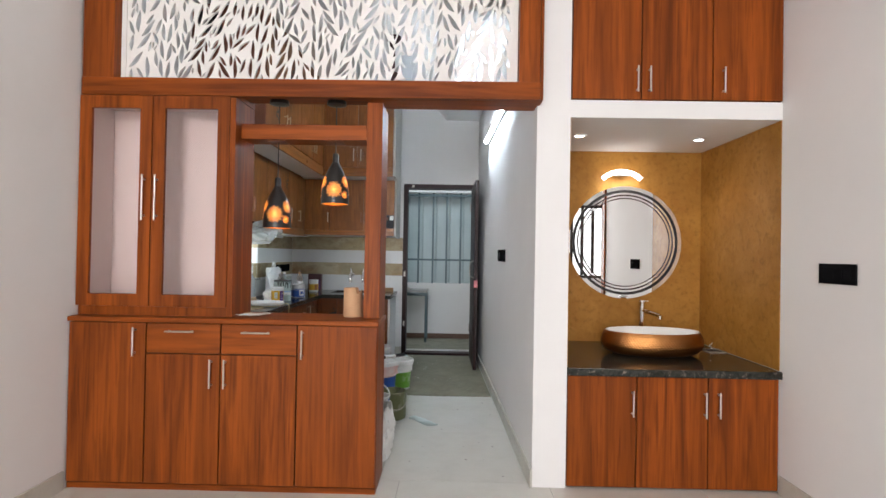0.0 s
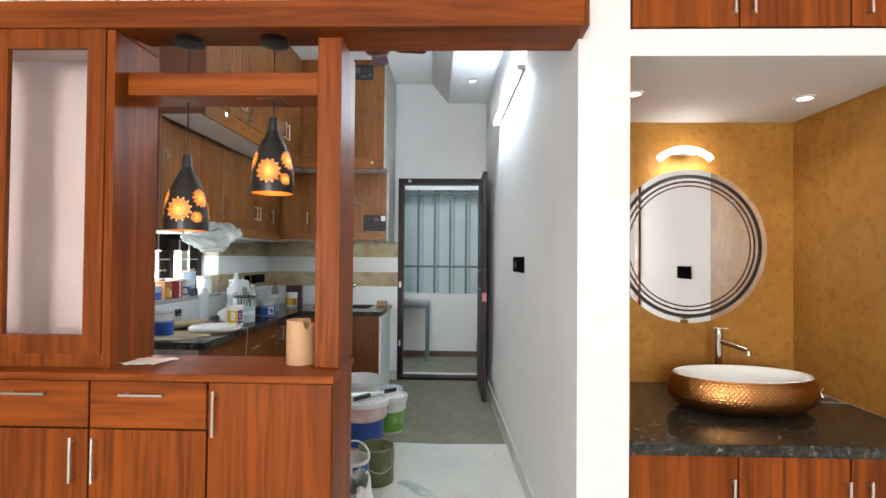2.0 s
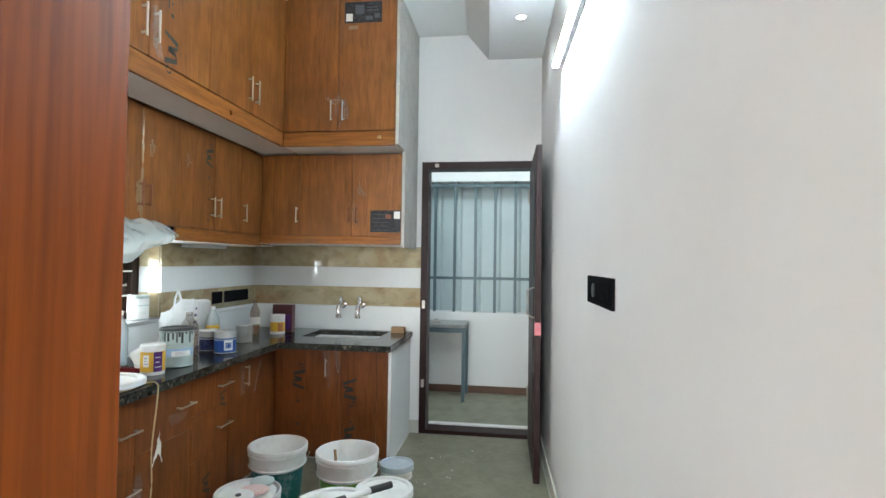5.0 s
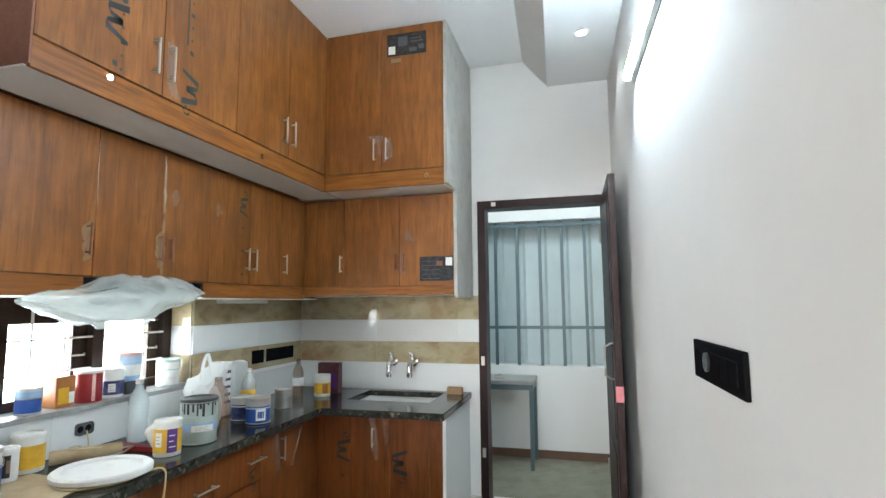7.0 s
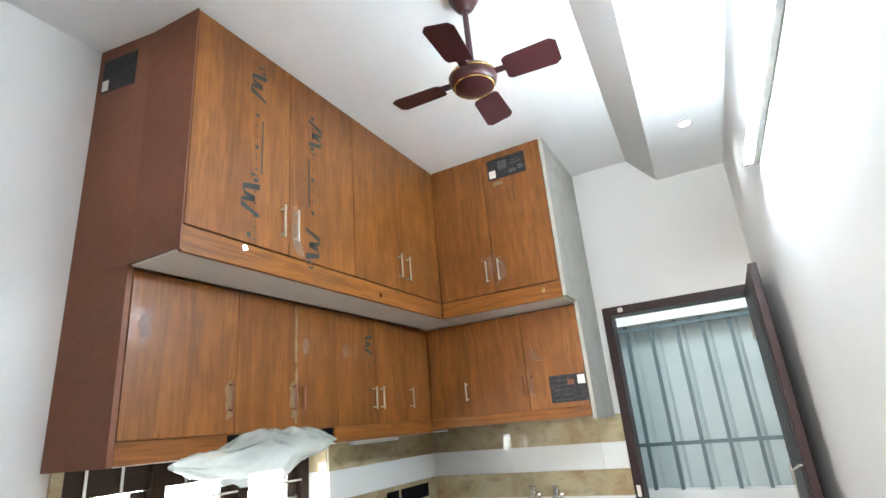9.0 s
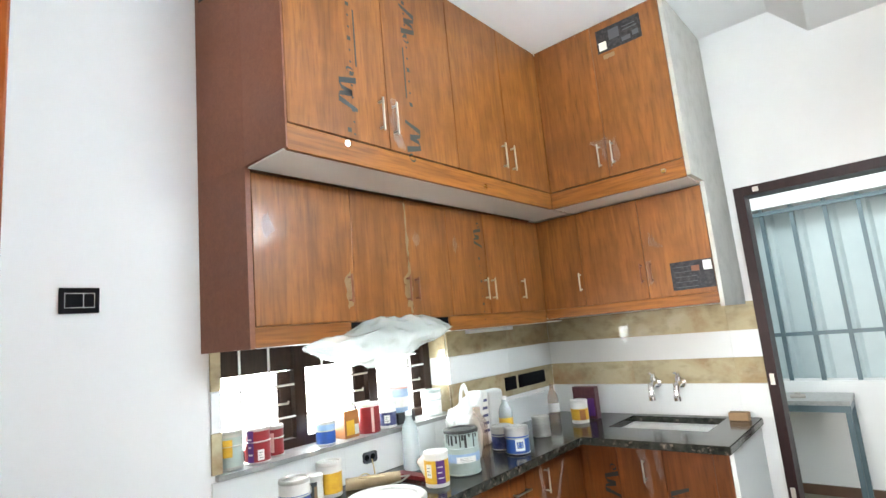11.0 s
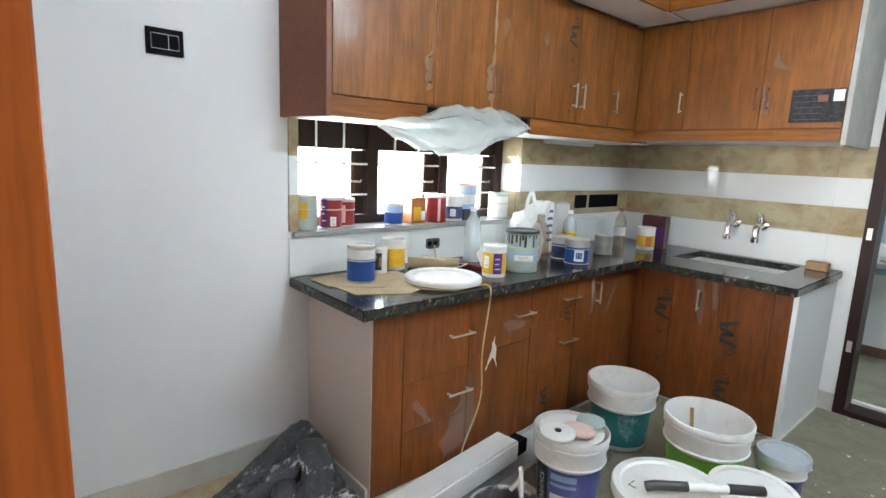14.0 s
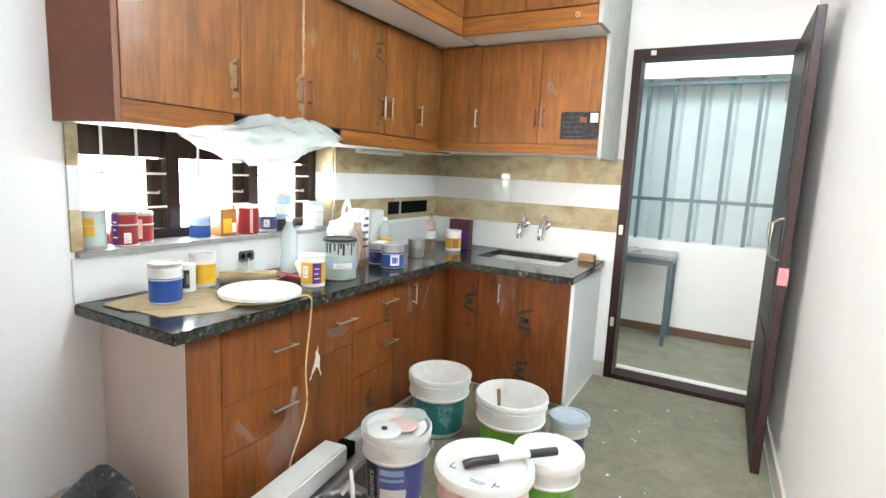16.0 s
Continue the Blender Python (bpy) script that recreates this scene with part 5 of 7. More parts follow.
def loft_units():
    X, Y = -0.29, 6.258
    g = thing("loft_cabinet_row", (X, 5.35, 2.06), "film-covered teak loft cabinets up to the ceiling", "cabinet")
    part("carcass", box(W + 0.002, X - 0.022, 4.472, Y + 0.2, 2.068, C - 0.002), "kit", g)
    part("soffit", box(-0.544, X - 0.0205, 4.4635, Y + 0.22, 2.06, 2.067), "wall", g, "white painted soffit")
    part("end_panel", prism([(W + 0.002, 4.405), (-0.545, 4.45), (X, 4.4635), (X, 4.47), (-0.545, 4.47), (W + 0.002, 4.47)], 2.0665, C - 0.001), "side", g, "dark brown laminate end panel")
    s = part("sticker", prism([(-0.80, 4.4075), (-0.62, 4.4360), (-0.62, 4.4373), (-0.80, 4.4088)], 2.84, 3.0), "sticker", g, "dark printed sticker")
    part("white_patch", prism([(-0.795, 4.4070), (-0.762, 4.4122), (-0.762, 4.4133), (-0.795, 4.4081)], 2.85, 2.90), "paper", s)
    part("bottom_rail", box(X - 0.02, X - 0.002, 4.471, Y, 2.0605, 2.155, 0.002), "kit_y", g)
    cuts = [4.472, 4.955, 5.40, 5.84, Y]
    for i in range(4):
        d = part("door", box(X - 0.02, X, cuts[i] + 0.0015, cuts[i + 1] - 0.0015, 2.16, C - 0.004, 0.002), "kit", g)
        handle(d, (X, (4.908, 4.985, 5.785, 5.868)[i], 2.295), (0, 0, 1), (1, 0, 0), 0.14)
        if i == 0:
            zigzag(d, (X, 4.77, 2.88), (0, 0, -1), (0, 1, 0), (1, 0, 0), 0.12, 12)
            zigzag(d, (X, 4.745, 2.35), (0, 0, -1), (0, 1, 0), (1, 0, 0), 0.13, 2)
            part("print", box(X, X + 0.0008, 4.795, 4.802, 2.47, 2.72), "ink", d, "line of dark print")
        if i == 1:
            zigzag(d, (X, 5.12, 2.80), (0, 0, 1), (0, -1, 0), (1, 0, 0), 0.13, 0)
            zigzag(d, (X, 5.10, 2.24), (0, 0, 1), (0, -1, 0), (1, 0, 0), 0.13, 11)
            part("print", box(X, X + 0.0008, 5.072, 5.079, 2.42, 2.66), "ink", d, "line of dark print")
            scrap(d, [(X, 4.965, 2.38), (X, 5.0, 2.39), (X, 5.01, 2.28), (X, 5.04, 2.17), (X, 4.995, 2.17)], (1, 0, 0))
            scrap(d, [(X, 4.96, 2.30), (X, 4.985, 2.31), (X, 5.02, 2.19), (X, 4.98, 2.20)], (1, 0, 0))
    f = thing("loft_cabinet_row", (0.1, Y, 2.06), "film-covered teak loft cabinets over the sink wall", "cabinet")
    part("carcass", box(X - 0.02, 0.47, Y + 0.022, F - 0.002, 2.068, C - 0.002), "kit", f)
    part("soffit", box(X - 0.001, 0.4705, Y + 0.0205, F - 0.002, 2.06, 2.067), "wall", f, "white painted soffit")
    part("bottom_rail", box(X, 0.47, Y + 0.002, Y + 0.02, 2.0605, 2.155, 0.002), "kit_x", f)
    cuts = [X + 0.002, 0.082, 0.47]
    for i in range(2):
        d = part("door", box(cuts[i] + 0.0015, cuts[i + 1] - 0.0015, Y, Y + 0.02, 2.16, C - 0.004, 0.002), "kit", f)
        handle(d, ((0.042, 0.12)[i], Y, 2.29), (0, 0, 1), (0, -1, 0), 0.13)
    s = part("sticker", box(0.118, 0.37, Y - 0.0012, Y - 0.0002, 2.872, 3.012), "sticker", d, "dark printed sticker")
    part("white_patch", box(0.128, 0.172, Y - 0.002, Y - 0.0013, 2.885, 2.935), "paper", s)
    for u0, u1, z0, z1 in ((0.19, 0.25, 2.93, 2.99), (0.26, 0.31, 2.89, 2.915), (0.32, 0.355, 2.90, 2.93), (0.27, 0.35, 2.95, 2.957), (0.27, 0.34, 2.97, 2.975)):
        part("print_block", box(u0, u1, Y - 0.002, Y - 0.0013, z0, z1), "glossy_grey", s)
    part("white_patch", box(0.145, 0.21, Y - 0.002, Y - 0.0013, 2.83, 2.855), "tape", s)
    for q in ([(0.0, 2.385), (0.10, 2.385), (0.105, 2.355), (0.085, 2.345), (0.08, 2.26), (0.06, 2.26), (0.055, 2.345), (0.01, 2.355)], [(0.12, 2.37), (0.15, 2.37), (0.155, 2.24), (0.12, 2.23), (0.09, 2.19), (0.10, 2.26)]):
        scrap(d, [(u, Y, z) for u, z in q], (0, -1, 0))
    part("end_plaster", box(0.4715, 0.492, Y + 0.004, F - 0.0005, 2.0676, C - 0.001), "grey", f, "bare grey plaster end")


loft_units()
for at, out in (((-0.291, 4.728, 2.135), (1, 0, 0)), ((-0.291, 5.595, 2.10), (1, 0, 0)), ((0.366, 6.259, 2.115), (0, -1, 0))):
    t = thing("rail_light", at, "tiny round light set in the loft rail", "small light", "lights in the loft rail")
    p, o = Vector(at), Vector(out)
    lit = at[1] < 5
    part("bezel", tube([p, p + o * 0.004], 0.013, 16), "chrome", t)
    part("lens", tube([p + o * 0.0041, p + o * 0.006], 0.010, 14), "glow_cold" if lit else "brass", t, "lit lens" if lit else "")


def base_units():
    X, Y = -0.332, 6.31
    g = thing("base_cabinet_row", (X, 5.3, 0), "film-covered teak base cabinets with drawers under the window", "cabinet")
    part("carcass", box(W + 0.002, X - 0.022, 4.542, F - 0.002, 0.0, 0.728), "low", g)
    part("end_panel", box(W + 0.002, X - 0.003, 4.52, 4.54, 0.0, 0.729), "pink", g, "cream painted end panel")
    part("filler", box(X - 0.02, X, 4.522, 4.655, 0.012, 0.727, 0.002), "low", g)
    drawers = [(4.658, 4.99, [(0.43, 0.727), (0.235, 0.427), (0.012, 0.232)]), (5.383, 5.72, [(0.52, 0.727), (0.29, 0.517), (0.012, 0.287)]),
               (4.993, 5.38, [(0.47, 0.727), (0.012, 0.467)])]
    for y0, y1, rows in drawers:
        for n, (z0, z1) in enumerate(rows):
            d = part("drawer_front", box(X - 0.02, X, y0, y1, z0, z1, 0.002), "low", g)
            if n < (2 if len(rows) == 3 else 1):
                handle(d, (X, y0 + (y1 - y0) * 0.84, z0 + (z1 - z0) * 0.5), (0, 1, 0), (1, 0, 0), 0.13)
    d = part("door", box(X - 0.02, X, 5.723, 6.19, 0.012, 0.727, 0.002), "low", g)
    handle(d, (X, 5.90, 0.62), (0, 0, 1), (1, 0, 0), 0.12)
    scrap(d, [(X, 6.10, 0.71), (X, 6.115, 0.71), (X, 6.02, 0.50), (X, 5.99, 0.50)], (1, 0, 0))
    scrap(d, [(X, 5.84, 0.70), (X, 5.87, 0.71), (X, 5.89, 0.52), (X, 5.85, 0.50)], (1, 0, 0))
    zigzag(g, (X, 5.66, 0.545), (0, 0, 1), (0, 1, 0), (1, 0, 0), 0.08, 0)
    zigzag(g, (X, 5.52, 0.14), (0, 0, 1), (0, 1, 0), (1, 0, 0), 0.09, 0)
    scrap(g, [(X, 5.09, 0.38), (X, 5.14, 0.53), (X, 5.165, 0.38), (X, 5.135, 0.43)], (1, 0, 0), "paper")
    scrap(g, [(X, 4.70, 0.33), (X, 4.72, 0.36), (X, 4.80, 0.24), (X, 4.78, 0.24)], (1, 0, 0))
    scrap(g, [(X, 5.18, 0.575), (X, 5.28, 0.58), (X, 5.35, 0.56), (X, 5.33, 0.53), (X, 5.22, 0.535)], (1, 0, 0))
    f = thing("base_cabinet_row", (0.1, Y, 0), "film-covered teak base cabinets under the sink", "cabinet")
    part("carcass", box(X - 0.02, 0.435, Y + 0.022, 6.49, 0.0, 0.728), "low", f)
    part("carcass_back", box(X - 0.02, 0.435, 6.491, F - 0.002, 0.0, 0.55), "low", f)
    part("end_panel", box(0.437, 0.457, Y, F - 0.001, 0.0, 0.729), "wall", f, "white painted end wall of the sink unit")
    cuts = [X + 0.002, -0.125, 0.121, 0.36, 0.435]
    for i in range(4):
        d = part("door" if i < 3 else "filler", box(cuts[i] + 0.001, cuts[i + 1] - 0.001, Y, Y + 0.02, 0.012, 0.727, 0.002), "low", f)
        if i == 0:
            zigzag(d, (-0.172, Y, 0.515), (0, 0, -1), (1, 0, 0), (0, -1, 0), 0.12, 5)
        if i == 1:
            handle(d, (0.02, Y, 0.60), (0, 0, 1), (0, -1, 0), 0.11)
            scrap(d, [(-0.01, Y, 0.715), (0.03, Y, 0.715), (0.045, Y, 0.60), (0.055, Y, 0.53), (0.035, Y, 0.46), (0.01, Y, 0.53), (0.0, Y, 0.62)], (0, -1, 0))
            scrap(d, [(0.07, Y, 0.715), (0.10, Y, 0.71), (0.112, Y, 0.58), (0.095, Y, 0.56)], (0, -1, 0))
        if i == 2:
            zigzag(d, (0.18, Y, 0.46), (0, 0, 1), (1, 0, 0), (0, -1, 0), 0.13, 0)
            zigzag(d, (0.18, Y, 0.16), (0, 0, -1), (1, 0, 0), (0, -1, 0), 0.11, 0)


base_units()
SX0, SX1, SY0, SY1 = -0.235, 0.30, 6.50, 6.865
xs, ys = (W + 0.002, -0.262, SX0, SX1, 0.475), (4.435, 6.2, SY0, SY1, F - 0.012)
bm = bmesh.new()
top = {(i, j): bm.verts.new((x, y, CT)) for i, x in enumerate(xs) for j, y in enumerate(ys)}
for i in range(4):
    for j in range(4):
        if (i == 0 or j > 0) and (i, j) != (2, 2):
            bm.faces.new((top[i, j], top[i + 1, j], top[i + 1, j + 1], top[i, j + 1]))
for v in [v for v in bm.verts if not v.link_faces]:
    bm.verts.remove(v)
ext = bmesh.ops.extrude_face_region(bm, geom=bm.faces[:])
bmesh.ops.translate(bm, verts=[v for v in ext["geom"] if isinstance(v, bmesh.types.BMVert)], vec=(0, 0, -0.040))
bmesh.ops.recalc_face_normals(bm, faces=bm.faces)
bmesh.ops.bevel(bm, geom=[e for e in bm.edges if e.calc_face_angle(0) > 1], offset=0.004, segments=2, affect="EDGES")
solid("worktop", bm, "granite", "polished dark speckled granite L-shaped worktop", "countertop", at=(0, 5.5, CT))
s = thing("kitchen_sink", (0.03, 6.68, 0.56), "pale undermounted sink bowl in the granite worktop", "sink")
part("bowl", boxes((SX0 - 0.01, SX1 + 0.01, SY0 - 0.008, SY1 + 0.01, 0.585, 0.60), (SX0 - 0.01, SX0, SY0, SY1, 0.60, 0.733), (SX1, SX1 + 0.01, SY0, SY1, 0.60, 0.733),
                   (SX0 - 0.01, SX1 + 0.01, SY0 - 0.008, SY0, 0.60, 0.733), (SX0 - 0.01, SX1 + 0.01, SY1, SY1 + 0.01, 0.60, 0.733)), "pvc", s)
part("drain", lathe([(0, 0.002), (0.04, 0.002), (0.04, 0.0)], (0.03, 6.68, 0.6005), 20), "steel", s)
part("pale_rim_film", box(SX0 + 0.02, SX1 - 0.03, SY0 + 0.06, SY1 - 0.05, 0.728, 0.731), "pvc", s, "white film across the bowl")


def bib_tap(x):
    g = thing("wall_tap", (x, F, 0.97), "chrome wall-mounted bib tap over the sink", "tap", "sink taps")
    part("flange", tube([(x, F - 0.012, 0.965), (x, F - 0.022, 0.965)], 0.030, 18), "chrome", g)
    part("body", tube(smooth_line([(x, F - 0.02, 0.965), (x, F - 0.075, 0.967), (x, F - 0.115, 0.955), (x, F - 0.125, 0.915), (x, F - 0.125, 0.885)], 4), 0.020, 14), "chrome", g, smooth=True)
    part("nozzle", lathe([(0, 0.0), (0.023, 0.0), (0.023, 0.022), (0.019, 0.026)], (x, F - 0.125, 0.872), 16), "chrome", g, smooth=True)
    part("spindle", lathe([(0.021, 0.0), (0.021, 0.03), (0.014, 0.036), (0.014, 0.05), (0, 0.05)], (x, F - 0.065, 0.975), 14), "chrome", g, smooth=True)
    part("lever", box(x - 0.011, x + 0.011, F - 0.115, F - 0.05, 1.0255, 1.038, 0.004), "chrome", g)


bib_tap(-0.08)
bib_tap(0.07)
solid("wooden_block", box(0.335, 0.435, 6.80, 6.855, CT + 0.001, CT + 0.045, 0.003), "skin_wood", "small pale wooden block on the worktop", "wood block", at=(0.385, 6.83, CT))

# wall sockets on the tiling
for y, wdt, n in ((6.645, 0.327, "black socket plate on the tiled wall"), (6.385, 0.12, "small black socket plate on the tiled wall")):
    g = thing("socket_plate", (W + 0.01, y, 1.035), n, "socket")
    part("plate", box(W + 0.0105, W + 0.021, y - wdt / 2, y + wdt / 2, 0.995, 1.078, 0.002), "black", g)
    part("insert", box(W + 0.0212, W + 0.024, y - wdt * 0.38, y + wdt * 0.38, 1.015, 1.058, 0.001), "black", g)
g = thing("socket_outlet", (W + 0.01, 5.175, 0.855), "grey flush socket outlet below the window", "socket")
part("plate", box(W + 0.0105, W + 0.016, 5.135, 5.215, 0.832, 0.882, 0.012), "glossy_grey", g)
for y in (5.157, 5.193):
    part("socket_hole", tube([(W + 0.0155, y, 0.857), (W + 0.0168, y, 0.857)], 0.014, 14), "black", g)


# ---- wrapped hood under the wall cabinets ----
def hood():
    g = thing("cooker_hood", (-0.6, 5.2, 1.40), "black cooker hood wrapped in clear plastic under the cabinets", "cooker hood")
    part("body", boxes((-0.80, -0.555, 4.905, 5.525, 1.412, 1.475), (-0.80, -0.60, 5.0, 5.43, 1.37, 1.411)), "black", g)
    bm = bmesh.new()
    nu, nv = 96, 48
    grid = []
    for i in range(nu + 1):
        u = i / nu
        y = 4.64 + 0.83 * u
        swell = math.sin(math.pi * (0.02 + 0.96 * u)) ** 0.65
        top = float(np.interp(u, (0, 0.25, 0.45, 0.62, 0.85, 1), (1.392, 1.425, 1.47, 1.478, 1.462, 1.43)))
        low = float(np.interp(u, (0, 0.2, 0.4, 0.6, 0.8, 1), (1.378, 1.32, 1.295, 1.318, 1.37, 1.42)))
        row = []
        for j in range(nv):
            a = 2 * math.pi * j / nv
            q = Vector((math.cos(a) * 1.6, math.sin(a) * 1.6, u * 7))
            crease = 0.024 * noise.noise(q * 0.8) + 0.015 * (1 - 2 * abs(noise.noise(q * 1.15))) + 0.004 * (0.5 - abs(noise.noise(q * 2.8)))
            rx = 0.095 * swell + crease * swell
            rz = (top - low) / 2 + crease * swell
            row.append(bm.verts.new((-0.50 + rx * math.cos(a), y, (top + low) / 2 + rz * math.sin(a))))
        grid.append(row)
    for i in range(nu):
        for j in range(nv):
            bm.faces.new((grid[i][j], grid[i + 1][j], grid[i + 1][(j + 1) % nv], grid[i][(j + 1) % nv]))
    part("wrapping", bm, "film", g, "loose sagging clear plastic wrapping", True)


hood()
g = thing("tube_fitting", (-0.78, 6.2, 1.38), "short white batten light under the cabinets", "light fitting")
part("body", box(-0.80, -0.76, 5.95, 6.40, 1.378, 1.40, 0.004), "pvc", g)


def batten():
    g = thing("tube_light", (1.48, 5.08, 2.33), "lit white tube light on the passage wall", "tube light")
    x0, x1 = wall_x(5.70) - 0.026, wall_x(4.46) - 0.026
    bm = box(0.0, 0.024, -0.62, 0.62, -0.016, 0.016, 0.004)
    turn = Matrix.Translation(((x0 + x1) / 2, 5.08, 2.33)) @ Matrix.Rotation(math.atan(0.0355), 4, "Z")
    bmesh.ops.transform(bm, matrix=turn, verts=bm.verts)
    part("body", bm, "pvc", g)
    bm = tube([(-0.014, -0.60, 0), (-0.014, 0.60, 0)], 0.0135, 12)
    bmesh.ops.transform(bm, matrix=turn, verts=bm.verts)
    part("tube", bm, "glow_tube", g, "glowing tube", True)
    for s in (-0.61, 0.61):
        bm = box(-0.029, 0.0, s - 0.012, s + 0.012, -0.016, 0.016, 0.003)
        bmesh.ops.transform(bm, matrix=turn, verts=bm.verts)
        part("end_cap", bm, "pvc", g)


batten()


def fan():
    x, y, z = 0.604, 4.985, 2.65
    g = thing("ceiling_fan", (x, y, z), "maroon four-blade ceiling fan with brass rings", "ceiling fan")
    part("canopy", lathe([(0, 0), (0.062, 0), (0.06, -0.03), (0.035, -0.075), (0.018, -0.09), (0, -0.09)], (x, y, C - 0.001), 28), "fan", g, smooth=True)
    part("downrod", tube([(x, y, z + 0.06), (x, y, C - 0.08)], 0.012, 12), "fan", g, smooth=True)
    part("motor", lathe([(0, 0.07), (0.035, 0.066), (0.05, 0.045), (0.078, 0.03), (0.089, 0.01), (0.086, -0.014), (0.072, -0.03), (0.036, -0.040), (0, -0.042)], (x, y, z), 36), "fan", g, smooth=True)
    part("ring", lathe([(0.0895, 0.015), (0.092, 0.012), (0.090, 0.008), (0.088, 0.011)], (x, y, z), 36, close=True), "brass", g, "brass trim ring", True)
    part("ring", lathe([(0.074, -0.0285), (0.077, -0.030), (0.074, -0.033), (0.071, -0.031)], (x, y, z), 36, close=True), "brass", g, "brass trim ring", True)
    for k in range(4):
        a = radians(4 + 90 * k)
        m = Matrix.Translation((x, y, z)) @ Matrix.Rotation(a, 4, "Z")
        bm = bmesh.new()
        out = [(0.125, -0.042), (0.14, -0.052), (0.305, -0.058), (0.325, -0.042), (0.325, 0.042), (0.305, 0.058), (0.14, 0.052), (0.125, 0.042)]
        prism(out, -0.002, 0.002, bm)
        bmesh.ops.transform(bm, matrix=m @ Matrix.Translation((0, 0, 0.004)) @ Matrix.Rotation(radians(-13), 4, "X"), verts=bm.verts)
        blade = part("blade", bm, "fan", g)
        bm = boxes((0.075, 0.165, -0.016, 0.016, 0.007, 0.011))
        bmesh.ops.transform(bm, matrix=m, verts=bm.verts)
        part("blade_arm", bm, "fan", blade)


fan()


# ---- paint cans, tubs and bottles ----
FACE = -0.75  # side of the tins turned to the room


def can(name, x, y, z, r, h, body, label, bands=(), lid="tin", lid_label="", taper=0.0, group="", category="paint can", patches=()):
    """A tin or tub: body, printed bands (from, to, material) round it, lid with rim, patches (angle, width, from, to, material)."""
    r, h = r * 0.9, h * 0.92
    g = thing(name, (x, y, z), label, category, group)
    o = (x, y, z + 0.0008)

    def rr(f):
        return r * (1 - taper * (1 - f))

    part("body", lathe([(0, 0), (rr(0) * 0.97, 0), (rr(0), 0.003), (rr(1), h * 0.97), (rr(1) * 0.96, h * 0.985), (0, h * 0.985)], o, 32), body, g, smooth=True)
    for f0, f1, m in bands:
        part("label", lathe([(rr(f0) + 0.0008, f0 * h), (rr(f1) + 0.0008, f1 * h), (rr(f1) + 0.0002, f1 * h), (rr(f0) + 0.0002, f0 * h)], o, 32, close=True), m, g, "printed label band", True)
    for a0, wd, f0, f1, m in patches:
        bm = bmesh.new()
        prev = None
        for i in range(7):
            a = a0 - wd / 2 + wd * i / 6
            cur = [bm.verts.new((x + (rr(f) + 0.0018) * math.cos(a), y + (rr(f) + 0.0018) * math.sin(a), o[2] + f * h)) for f in (f0, f1)]
            if prev:
                bm.faces.new((prev[0], cur[0], cur[1], prev[1]))
            prev = cur
        part("label_patch", bm, m, g, "printed patch", True)
        if m in ("violet", "paper"):
            for q in range(3):
                bm = bmesh.new()
                fa = f0 + (f1 - f0) * (0.22 + 0.24 * q)
                prev = None
                for i in range(4):
                    a = a0 - wd * 0.33 + wd * (0.66, 0.45, 0.55)[q] * i / 3
                    cur = [bm.verts.new((x + (rr(f) + 0.0024) * math.cos(a), y + (rr(f) + 0.0024) * math.sin(a), o[2] + f * h)) for f in (fa, fa + (f1 - f0) * 0.045)]
                    if prev:
                        bm.faces.new((prev[0], cur[0], cur[1], prev[1]))
                    prev = cur
                part("print_line", bm, "ink" if m != "violet" else "plastic_w", g, "line of print", True)
    if lid in ("tin", "greytin"):
        for f in (0.03, 0.62):
            part("bead", lathe([(rr(f) + 0.0005, f * h - 0.003), (rr(f) + 0.003, f * h), (rr(f) + 0.0005, f * h + 0.003)], o, 32), lid, g, "pressed ring round the tin", True)
        side = FACE + 1.3
        pts = []
        for i in range(11):
            a = side + math.pi * i / 10
            pts.append((x + (r * 1.07) * math.cos(a), y + (r * 1.07) * math.sin(a), o[2] + h * 0.86 - h * 0.45 * math.sin(math.pi * i / 10)))
        if r > 0.05:
            part("bail_handle", tube(pts, 0.0018, 6), "steel", g, "thin wire handle", True)
    if lid:
        part("lid", lathe([(0, h * 0.99), (r * 0.80, h * 0.99), (r * 0.84, h + 0.003), (r * 1.0, h + 0.004), (r * 1.035, h - 0.001), (r * 1.03, h - 0.009), (r * 1.0, h - 0.011)], o, 32), lid, g, lid_label, True)
    return g


Z = CT
can("paint_can", -0.61, 4.64, Z + 0.0058, 0.062, 0.155, "blue", "blue paint can with a white upper band on cardboard", [(0.66, 0.95, "plastic_w")], "tin")
can("paint_can", -0.71, 4.79, Z + 0.004, 0.042, 0.115, "plastic_w", "small white tin with dark print", [], "plastic_w", patches=[(FACE, 1.0, 0.15, 0.85, "ink"), (FACE + 0.35, 0.3, 0.3, 0.7, "tape")])
can("paint_tub", -0.755, 4.90, Z + 0.001, 0.058, 0.145, "plastic_w", "white tub with a yellow label", [(0.12, 0.72, "yellow")], "plastic_w")
can("paint_tub", -0.415, 5.20, Z + 0.001, 0.057, 0.145, "plastic_w", "white tub with a violet and yellow label", [(0.12, 0.8, "yellow")], "plastic_w",
    patches=[(FACE + 0.25, 0.75, 0.12, 0.8, "violet"), (FACE - 0.75, 0.5, 0.3, 0.7, "paper")])
